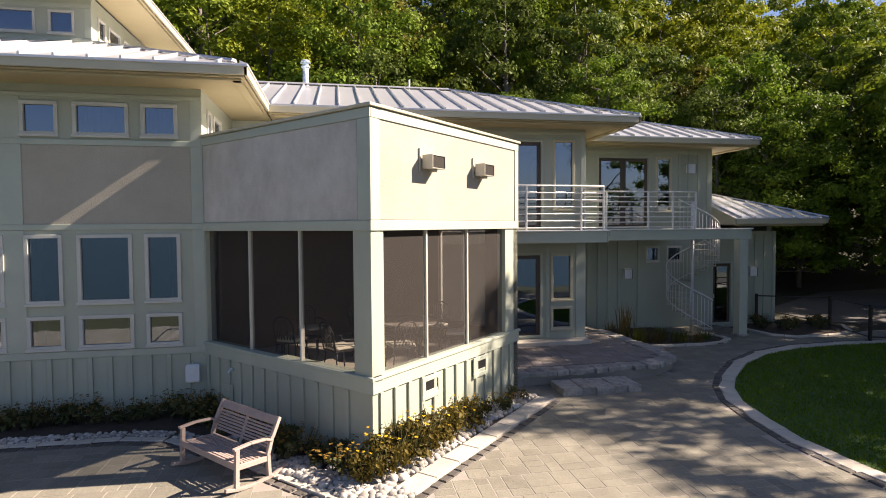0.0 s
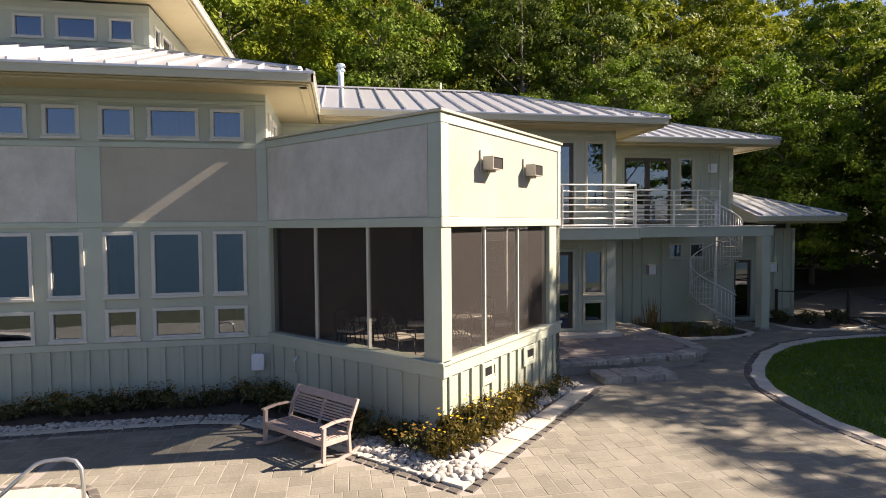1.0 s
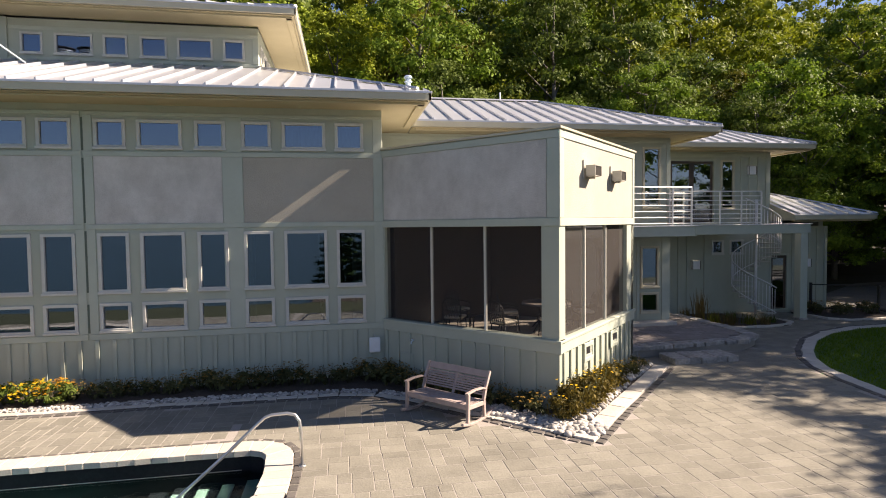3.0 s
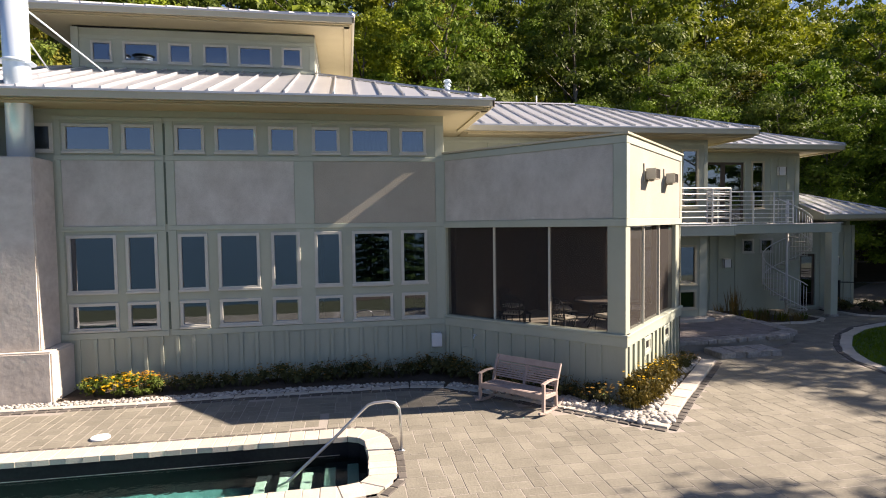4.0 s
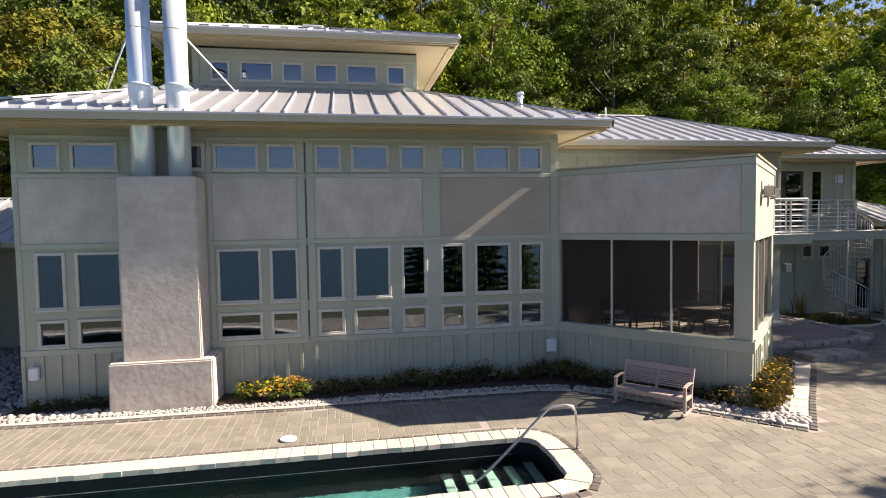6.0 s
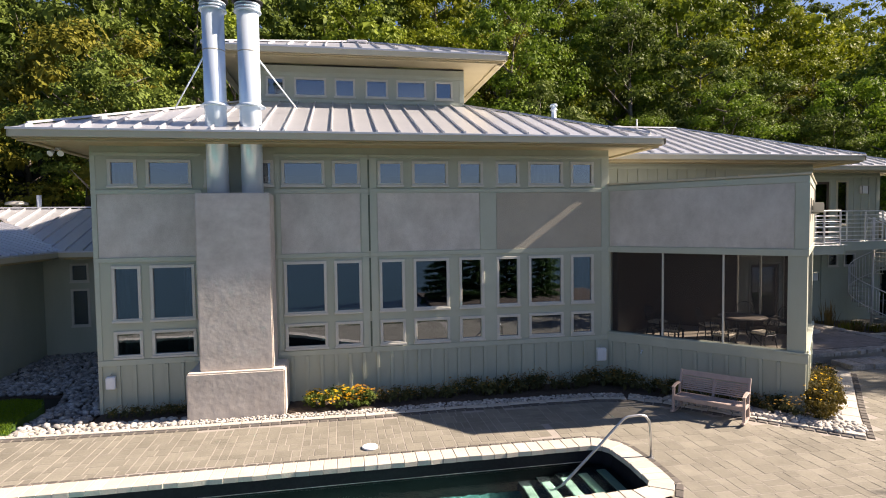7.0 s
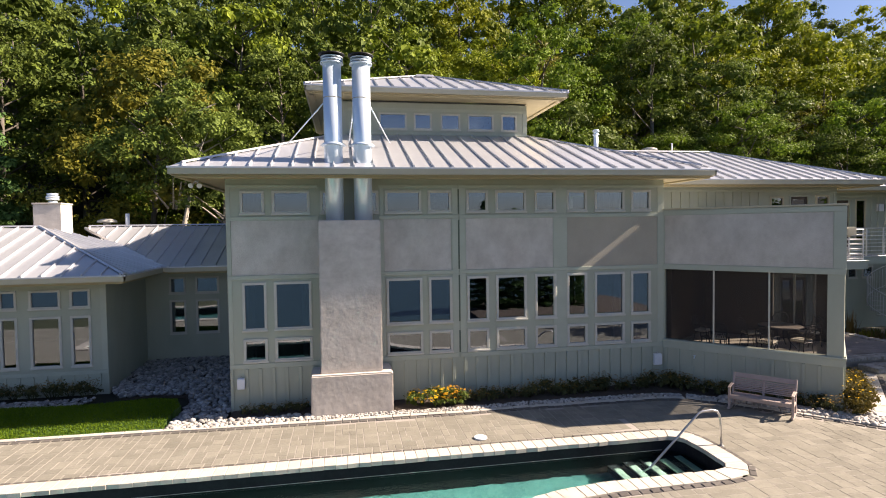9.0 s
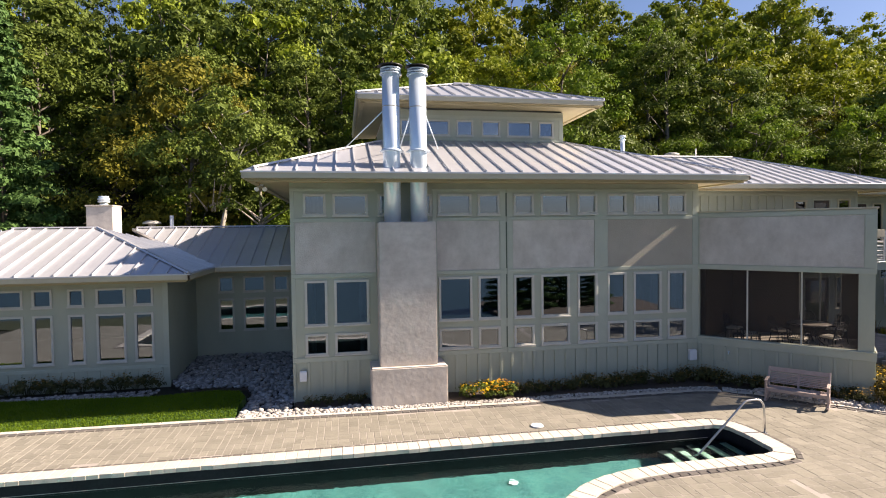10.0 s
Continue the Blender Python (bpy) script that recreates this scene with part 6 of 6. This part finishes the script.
pieces = modular_field(-3.0, 22, -10.9, 6.6, 0.0065, lambda x, y: x > -2.9 and on_patio(x, y), 11) + modular_field(-30, -3.0, -10.9, 0.0, 0.0065, lambda x, y: x < -3.06 and on_patio(x, y), 12, along_y=False, gap=0.012, band=0.54)
pieces = [(x0, -3.004 if x0 < -3.05 and x1 > -3.24 else x1, y0, y1, z) for x0, x1, y0, y1, z in pieces]
near = [p for p in pieces if -1.2 < p[0] < 3.6 and -7.4 < p[2] < -5.2]
near = near[:290]
near_set = set(near)
patio = tagged(new("patio_paving", paver_mesh("patio_paving", [p for p in pieces if p not in near_set], PAVER)), "tumbled brown-grey rectangular patio pavers in rows", "paving", kind="stuff")
patio_near = thing("patio_paving_field", "tumbled brown-grey pavers beside the pool", "paving", kind="structure")
cache = {}
for x0, x1, y0, y1, z in near:
    key = (round(x1 - x0, 3), round(y1 - y0, 3))
    if key not in cache:
        cache[key] = paver_mesh("paver", [(0, key[0], 0, key[1], 0)], PAVER_PIECE)
    part("paver", cache[key], None, patio_near, m=pose(x0, y0, z))

# ---------------- stones ----------------


def ico(sub):
    bm = bmesh.new()
    bmesh.ops.create_icosphere(bm, subdivisions=sub, radius=1)
    v = np.array([p.co[:] for p in bm.verts])
    f = np.array([[q.index for q in t.verts] for t in bm.faces])
    bm.free()
    return v, f


ICO_FINE, ICO_ROUGH = ico(2), ico(1)


def stones(name, label, spots, sizes, material, flat=0.62, shape=None):
    ICO_V, ICO_F = shape or ICO_FINE
    vs, fs = [], []
    for k, ((x, y, z), s) in enumerate(zip(spots, sizes)):
        sc = s * np.array([1, 0.7 + 0.3 * rng.random(), flat * (0.8 + 0.4 * rng.random())])
        a = rng.random() * 6.28
        p = ICO_V * (1 + 0.10 * np.sin(ICO_V[:, [1, 2, 0]] * 3 + rng.random(3) * 6)) * sc
        q = np.stack([p[:, 0] * math.cos(a) - p[:, 1] * math.sin(a) + x, p[:, 0] * math.sin(a) + p[:, 1] * math.cos(a) + y, p[:, 2] + z + sc[2] * 0.55], 1)
        vs.append(q)
        fs.append(ICO_F + k * len(ICO_V))
    me = raw_mesh(name, np.concatenate(vs), np.concatenate(fs), material)
    me.polygons.foreach_set("use_smooth", [True] * len(me.polygons))
    return tagged(new(name, me), label, "stones", kind="stuff")


def strip_spots(pts, w0, w1, n_):
    """Random spots in a strip to the left of a line."""
    segs = [(Vector(a), Vector(b)) for a, b in zip(pts, pts[1:])]
    tot = sum((b - a).length for a, b in segs)
    out = []
    for a, b in segs:
        d = b - a
        u = d.normalized()
        nrm = Vector((-u.y, u.x))
        for _ in range(int(n_ * d.length / tot)):
            p = a + u * d.length * rng.random() + nrm * (w0 + (w1 - w0) * rng.random())
            out.append((p.x, p.y, 0.02))
    return out


sp = strip_spots(BED_OUT[0:8], 0.19, 0.48, 1500)
stones("pebbles_wall", "white rounded pebbles edging the bed by the wall", sp, 0.028 + 0.028 * rng.random(len(sp)), PEBBLE, shape=ICO_ROUGH)
sp = strip_spots(BED_OUT[7:10], 0.2, 0.75, 460) + strip_spots(BED_OUT[9:13], 0.40, 0.95, 640)
stones("pebbles_corner", "white and grey rounded cobbles round the porch corner", sp, 0.045 + 0.05 * rng.random(len(sp)), PEBBLE)
sp = [(-15.0 + 3.8 * rng.random(), -1.3 + 0.55 * rng.random() * (1 + 0), 0.0) for _ in range(420)]
stones("pebbles_west", "white rounded pebbles along the paving", sp, 0.04 + 0.05 * rng.random(len(sp)), PEBBLE)
ROCKS = [(-13.6, -0.75), (-13.6, 7.1), (-17.95, 7.1), (-17.95, 3.2), (-17.3, 2.2), (-16.2, 2.25), (-15.3, 2.0), (-14.9, 1.1), (-14.95, -0.9)]
bm = bmesh.new()
prism(bm, ROCKS, -0.08, 0.0)
thing("rock_bed_base", "dark soil below the river rocks", "planting bed", bm=bm, material=SOIL, kind="structure")
sp = []
while len(sp) < 2900:
    x_, y_ = -18.2 + 4.6 * rng.random(), -0.9 + 8.0 * rng.random()
    if in_poly(x_, y_, ROCKS):
        sp.append((x_, y_, 0.0 + 0.05 * rng.random() + max(0, (y_ - 4) * 0.03)))
stones("river_rocks", "grey rounded river rocks between the wings", sp, 0.045 + 0.07 * rng.random(len(sp)), RIVER_ROCK, shape=ICO_ROUGH)
sp = [(-30 + 11.9 * rng.random(), 1.6 + 0.75 * rng.random(), 0.0) for _ in range(1300)]
stones("pebbles_west_wing", "grey pebbles between the lawn and the west wing", sp, 0.035 + 0.04 * rng.random(len(sp)), RIVER_ROCK, shape=ICO_ROUGH)

# ---------------- plants ----------------


def shrub_mesh(r, h, material, n_cl, per, leaf):
    cs = [np.array([r * (rng.random() - 0.5) * 1.6, r * (rng.random() - 0.5) * 1.4, h * (0.25 + 0.6 * rng.random())]) for _ in range(n_cl)]
    v, f = leaf_cloud(cs, [r * (0.3 + 0.25 * rng.random()) for _ in cs], per, leaf, flat=0.9)
    return raw_mesh("foliage", v, f, material)


def stem_mesh(r, h, n_):
    bm = bmesh.new()
    for _ in range(n_):
        x, y = r * (rng.random() - 0.5), r * (rng.random() - 0.5)
        tube(bm, (x * 0.5, y * 0.5, -0.02), (x * 1.6, y * 1.6, h * (0.7 + 0.4 * rng.random())), 0.006, 0.003, n=4)
    return to_mesh("stems", bm, LEAF_SHRUB)


def bloom_mesh(r, h, n_, size, material):
    v, f = [], []
    for _ in range(n_):
        a = rng.random() * 6.28
        d = r * rng.random() ** 0.5
        c = np.array([d * math.cos(a), d * math.sin(a), h * (0.55 + 0.6 * rng.random())])
        for k in range(5):
            b = k * 1.2566 + a
            e = np.array([math.cos(b), math.sin(b), 0.25 * rng.normal()])
            sd = np.array([-math.sin(b), math.cos(b), 0]) * size * 0.45
            o = len(v)
            v += [c, c + e * size * 0.6 + sd, c + e * size, c + e * size * 0.6 - sd]
            f.append((o, o + 1, o + 2, o + 3))
    return raw_mesh("flowers", np.array(v), np.array(f), material)


SHRUBS = [(shrub_mesh(0.36, 0.34, LEAF_SHRUB, 10, 900, 0.035), stem_mesh(0.4, 0.42, 20), bloom_mesh(0.36, 0.38, 42, 0.032, PETAL_RUST)) for _ in range(3)]
GOLD = (shrub_mesh(0.42, 0.46, LEAF_OLIVE, 14, 1300, 0.035), stem_mesh(0.4, 0.5, 14), bloom_mesh(0.42, 0.46, 60, 0.05, PETAL_YELLOW))
GOLD_ORANGE = (GOLD[0], GOLD[1], bloom_mesh(0.42, 0.5, 60, 0.05, PETAL_ORANGE))
TALL = [(shrub_mesh(0.42, 0.62, LEAF_BRONZE, 18, 900, 0.035), stem_mesh(0.45, 0.66, 22), bloom_mesh(0.42, 0.64, 7, 0.036, PETAL_YELLOW)) for _ in range(2)]


def flower_clump(kind, x, y, s, label):
    p_ = thing("flower_clump", label, "plant", pose(x, y, 0.02, 0, 0, rng.random() * 360) @ Matrix.Scale(s, 4), group="flower bed plants")
    for nm, me_ in zip(("foliage", "stem", "bloom"), kind):
        tagged(part(nm, me_, None, p_), kind="stuff")


x_ = -6.9
while x_ < 0.3:
    flower_clump(SHRUBS[int(rng.integers(3))], x_, -0.38 - 0.25 * rng.random(), 0.85 + 0.35 * rng.random(), "dark low perennial clump with rusty brown flower heads")
    x_ += 0.36 + 0.16 * rng.random()
for x_, y_, s_ in ((-8.15, -0.72, 0.85), (-7.65, -0.82, 0.98), (-7.15, -0.85, 0.9)):
    flower_clump(GOLD_ORANGE if x_ > -7.2 else GOLD, x_, y_, s_, "orange flowering clump beside the yellow ones" if x_ > -7.2 else "bright yellow flowering clump beside the chimney")
for x_ in (-13.0, -12.5, -12.0, -11.55):
    flower_clump(SHRUBS[int(rng.integers(3))], x_, -0.4, 0.7, "dark low perennial clump by the wall")
for k in range(10):
    u_ = 0.45 + 0.45 * k
    flower_clump(SHRUBS[k % 3], JX + u_ * math.cos(PORCH_TURN) - 0.42 * c45, -u_ * math.sin(PORCH_TURN) - 0.42 * c45, 0.85 + 0.3 * rng.random(), "dark low perennial clump below the porch wall")
for k, u_ in enumerate((-0.1, 0.35, 0.75, 1.2, 1.65, 2.2, 2.7, 3.6, 4.3)):
    flower_clump(TALL[k % 2] if k < 7 else SHRUBS[k % 3], PX + u_ * c45 + 0.36 * c45, PY + u_ * c45 - 0.36 * c45, (1.0, 1.08, 0.98, 1.02, 0.85, 0.9, 0.75, 0.9, 0.75)[k], "bronze-green perennial clump with small yellow flowers")
flower_clump(TALL[0], PX - 0.15, PY - 0.55, 0.8, "bronze-green perennial clump at the porch corner")
for k in range(22):
    flower_clump(SHRUBS[k % 3], -29.6 + 0.53 * k, 2.6 + 0.2 * rng.random(), 0.9 + 0.4 * rng.random(), "dark low perennial clump below the west wing windows")
for x_, y_ in ((18.3, 5.6), (18.9, 5.0), (19.5, 5.6), (20.2, 5.0), (18.6, 6.1), (20.6, 5.7)):
    flower_clump(SHRUBS[0], x_, y_, 1.1, "dark low clump in the fence bed")


def grass_clump(x, y, h, r, n_, material, label):
    v, f = [], []
    for _ in range(n_):
        a = rng.random() * 6.28
        b = np.array([0.1 * rng.normal(), 0.1 * rng.normal(), 0])
        e = b + np.array([r * math.cos(a) * rng.random(), r * math.sin(a) * rng.random(), h * (0.6 + 0.5 * rng.random())])
        sd = np.array([-math.sin(a), math.cos(a), 0]) * 0.012
        m_ = (b + e) / 2 + np.array([0, 0, h * 0.12])
        o = len(v)
        v += [b - sd, b + sd, m_ + sd, m_ - sd, e]
        f += [(o, o + 1, o + 2, o + 3), (o + 3, o + 2, o + 4, o + 4)]
    me = bpy.data.meshes.new("blades")
    me.from_pydata([tuple(p) for p in v], [], [t if len(set(t)) == 4 else t[:3] for t in f])
    me.materials.append(material)
    g_ = thing("ornamental_grass", label, "plant", pose(x, y, 0.02), group="ornamental grasses")
    part("blades", me, None, g_)


for x_, y_, h_, mt in ((12.3, 4.6, 1.3, REED), (12.7, 4.2, 0.55, REED), (13.2, 4.1, 0.5, REED), (12.4, 4.0, 0.5, LEAF_AMBER), (13.9, 4.0, 0.4, LEAF_AMBER), (14.4, 3.9, 0.35, REED), (14.9, 4.2, 0.3, LEAF_OLIVE), (13.5, 4.5, 0.45, LEAF_OLIVE), (12.0, 5.0, 0.6, REED)):
    grass_clump(x_, y_, h_, 0.35, 55, mt, "clump of ornamental grass turning orange")


def lawn_blades(name, label, poly, n_, h, rise=lambda y: 0.0):
    xs, ys = [p[0] for p in poly], [p[1] for p in poly]
    v, f = [], []
    while len(f) < n_:
        x, y = min(xs) + (max(xs) - min(xs)) * rng.random(), min(ys) + (max(ys) - min(ys)) * rng.random()
        if not in_poly(x, y, poly):
            continue
        a = rng.random() * 6.28
        o = len(v)
        w = 0.012
        L = h * (0.6 + 0.7 * rng.random())
        g = rise(y)
        v += [(x - w * math.cos(a), y - w * math.sin(a), g), (x + w * math.cos(a), y + w * math.sin(a), g), (x + 0.03 * rng.normal(), y + 0.03 * rng.normal(), g + L)]
        f.append((o, o + 1, o + 2))
    me = bpy.data.meshes.new(name)
    me.from_pydata(v, [], f)
    me.materials.append(GRASS)
    tagged(new(name, me), label, "grass", kind="stuff")


lawn_blades("grass_west", "short bright green lawn grass", [(-27, -1.05), (-15.08, -1.05)] + LAWN_W[2:-1] + [(-27, 1.45)], 60000, 0.06, lambda y: mound(y) - 0.01)
lawn_blades("grass_east", "short shaded green lawn grass", offset_loop(LAWN_E, -0.34), 60000, 0.06)

# ---------------- bench ----------------
BX, BY = 1.18, -3.27
bench = thing("rocking_bench", "weathered pinkish teak rocking bench with slatted seat and back", "bench", pose(BX, BY, 0.0, 0, 0, -48))
W = 0.77


def slab(bm_, p0, p1, w, t):
    """A bar of width w (x) and thickness t between two points in the y-z plane."""
    p0, p1 = Vector(p0), Vector(p1)
    d = (p1 - p0).normalized()
    n_ = Vector((0, -d.z, d.y))
    vs = []
    for p in (p0, p1):
        for sx, sn in ((-1, -1), (1, -1), (1, 1), (-1, 1)):
            vs.append(bm_.verts.new(p + Vector((sx * w / 2, 0, 0)) + n_ * sn * t / 2))
    for q in ((0, 1, 2, 3), (7, 6, 5, 4), (0, 4, 5, 1), (1, 5, 6, 2), (2, 6, 7, 3), (3, 7, 4, 0)):
        bm_.faces.new([vs[i] for i in q])


def bench_part(name, segs, w, t, x=0.0):
    bm = bmesh.new()
    for a, b in segs:
        slab(bm, (x, *a), (x, *b), w, t)
    bmesh.ops.recalc_face_normals(bm, faces=bm.faces)
    bmesh.ops.bevel(bm, geom=list(bm.edges), offset=0.005, segments=1, affect="EDGES")
    part(name, bm, TEAK, bench)


for sx in (-1, 1):
    x_ = sx * W
    rk = [(-0.52, 0.10), (-0.30, 0.045), (0.0, 0.025), (0.30, 0.055), (0.55, 0.13)]
    bench_part("rocker", list(zip(rk, rk[1:])), 0.055, 0.05, x_)
    bench_part("front_leg", [((-0.34, 0.05), (-0.32, 0.63))], 0.06, 0.065, x_)
    bench_part("rear_leg", [((0.22, 0.05), (0.20, 0.42)), ((0.20, 0.40), (0.28, 0.66)), ((0.28, 0.64), (0.42, 0.92))], 0.055, 0.06, x_)
    bench_part("armrest", [((-0.38, 0.645), (-0.1, 0.665)), ((-0.1, 0.665), (0.16, 0.645)), ((0.16, 0.645), (0.27, 0.605))], 0.075, 0.032, x_)
    bench_part("side_rail", [((-0.33, 0.37), (0.22, 0.34))], 0.04, 0.08, x_)
bench_part("front_rail", [((-0.335, 0.33), (-0.335, 0.43))], 2 * W - 0.062, 0.035)
bench_part("back_rail", [((0.20, 0.30), (0.205, 0.38))], 2 * W - 0.06, 0.035)
for k in range(9):
    y_ = -0.30 + 0.060 * k
    z_ = 0.435 - 0.045 * math.sin(math.pi * (k + 1) / 10) - 0.004 * k
    bench_part("seat_slat", [((y_, z_), (y_ + 0.044, z_ - 0.004))], 2 * W - 0.07, 0.02)
for k in range(7):
    f_ = k / 7
    y0, z0 = 0.235 + 0.135 * f_, 0.47 + 0.31 * f_
    bench_part("back_slat", [((y0, z0), (y0 + 0.016, z0 + 0.03))], 2 * W - 0.07, 0.016)
bench_part("top_rail", [((0.365, 0.795), (0.425, 0.915))], 2 * W - 0.058, 0.03)
bench_part("centre_stile", [((0.215, 0.40), (0.375, 0.81))], 0.06, 0.022)

# ---------------- pool fittings ----------------
rail = thing("pool_handrail", "bent stainless steel pool handrail", "handrail", pose(-1.53, -5.21, 0.0))
bm = bmesh.new()
path_tube(bm, [(0, 0, 0.02), (-0.01, 0.02, 0.55), (-0.03, 0.03, 0.74), (-0.10, 0.04, 0.84), (-0.22, 0.05, 0.87), (-0.46, 0.05, 0.86), (-0.56, 0.04, 0.83), (-0.66, 0.03, 0.75), (-1.1, 0.0, 0.35), (-1.80, -0.07, -0.24), (-2.05, -0.09, -0.45)], 0.026, n=12)
part("tube", bm, STAINLESS, rail)
bm = bmesh.new()
tube(bm, (0, 0, 0.006), (0, 0, 0.03), 0.06, n=16)
part("flange", bm, STAINLESS, rail)
bm = bmesh.new()
tube(bm, (0, 0, 0.0), (0, 0, 0.035), 0.17, 0.16, n=24)
thing("skimmer_lid", "round white skimmer lid in the paving", "lid", pose(-6.98, -3.52, 0.01), bm, PLASTIC_WHITE)
part("waterline_trim", boxes((-22, -2.6, -4.442, -4.433, -0.305, -0.292)), STONE, pool, "pale line along the water")
for x_, y_ in ((-8.1, -5.0), (-12.5, -5.6), (-9.2, -5.8)):
    bm = bmesh.new()
    tube(bm, (0, 0, 0), (0, 0, 0.02), 0.12, n=16)
    part("inlet", bm, PLASTIC_WHITE, pool, "white pool fitting", m=pose(x_, y_, -1.32))

# ---------------- porch furniture ----------------
FZ = 1.031
TX, TY = 4.45, -0.2
table = thing("patio_table", "round dark metal patio table in the porch", "table", pose(TX, TY, FZ))
bm = bmesh.new()
tube(bm, (0, 0, 0.70), (0, 0, 0.74), 0.68, n=8)
part("tabletop", bm, surface("table_stone_top", (0.18, 0.15, 0.13), (0.46, 0.40, 0.35), 0.35, 12, 40, 0.1), table, "mottled stone tabletop")
bm = bmesh.new()
tube(bm, (0, 0, 0.685), (0, 0, 0.699), 0.70, 0.71, n=8)
part("rim", bm, DARK_METAL, table)
for k in range(4):
    a = k * math.pi / 2 + 0.5
    bm = bmesh.new()
    path_tube(bm, [(0.5 * math.cos(a), 0.5 * math.sin(a), 0.0), (0.3 * math.cos(a), 0.3 * math.sin(a), 0.2), (0.22 * math.cos(a), 0.22 * math.sin(a), 0.45), (0.4 * math.cos(a), 0.4 * math.sin(a), 0.69)], 0.018, n=6)
    part("leg", bm, DARK_METAL, table)


def iron_chair():
    c = thing("patio_chair", "dark wrought metal patio chair with cream cushion", "chair", group="chairs round the porch table")
    for sx in (-1, 1):
        for sy in (-1, 1):
            bm = bmesh.new()
            path_tube(bm, [(sx * 0.26, sy * 0.25, 0.0), (sx * 0.23, sy * 0.21, 0.22), (sx * 0.22, sy * 0.2, 0.42)], 0.014, n=6)
            part("leg", bm, DARK_METAL, c)
        bm = bmesh.new()
        path_tube(bm, [(sx * 0.26, -0.22, 0.42), (sx * 0.28, -0.2, 0.64), (sx * 0.27, 0.1, 0.67), (sx * 0.24, 0.24, 0.66)], 0.014, n=6)
        part("arm", bm, DARK_METAL, c)
    seat = part("seat", boxes((-0.25, 0.25, -0.24, 0.24, 0.42, 0.44), bevel=0.006), DARK_METAL, c)
    part("cushion", boxes((-0.24, 0.24, -0.23, 0.22, 0.442, 0.52), bevel=0.03), CUSHION, seat, "cream seat cushion")
    bm = bmesh.new()
    path_tube(bm, [(-0.23, 0.23, 0.44), (-0.25, 0.29, 0.8), (-0.15, 0.33, 0.96), (0, 0.34, 1.0), (0.15, 0.33, 0.96), (0.25, 0.29, 0.8), (0.23, 0.23, 0.44)], 0.016, n=6)
    back = part("back_frame", bm, DARK_METAL, c)
    bm = bmesh.new()
    for k in range(-3, 4):
        tube(bm, (k * 0.07, 0.25, 0.5), (k * 0.05 + 0.09, 0.325, 0.93), 0.007, n=4)
        tube(bm, (k * 0.07, 0.25, 0.5), (k * 0.05 - 0.09, 0.325, 0.93), 0.007, n=4)
    part("lattice", bm, DARK_METAL, back, "diamond lattice back")
    return c


ch0 = iron_chair()
ch0.matrix_basis = pose(4.15, -1.42, FZ, 0, 0, 195)
for dx, dy, rz in ((0.75, 0.85, -40), (-0.95, 0.25, 80), (1.0, -0.15, -95)):
    copy_thing(ch0, pose(TX + dx, TY + dy, FZ, 0, 0, rz))
for x_, y_, rz in ((1.95, -0.35, 150), (2.95, -1.36, 120), (2.3, 0.9, 30)):
    copy_thing(ch0, pose(x_, y_, FZ, 0, 0, rz))
low = thing("coffee_table", "low dark table in the porch", "table", pose(2.1, -0.0, FZ))
part("tabletop", boxes((-0.4, 0.4, -0.25, 0.25, 0.4, 0.43), bevel=0.008), DARK_METAL, low)
for sx in (-1, 1):
    for sy in (-1, 1):
        part("leg", boxes((sx * 0.36 - 0.02, sx * 0.36 + 0.02, sy * 0.21 - 0.02, sy * 0.21 + 0.02, 0, 0.399)), DARK_METAL, low)
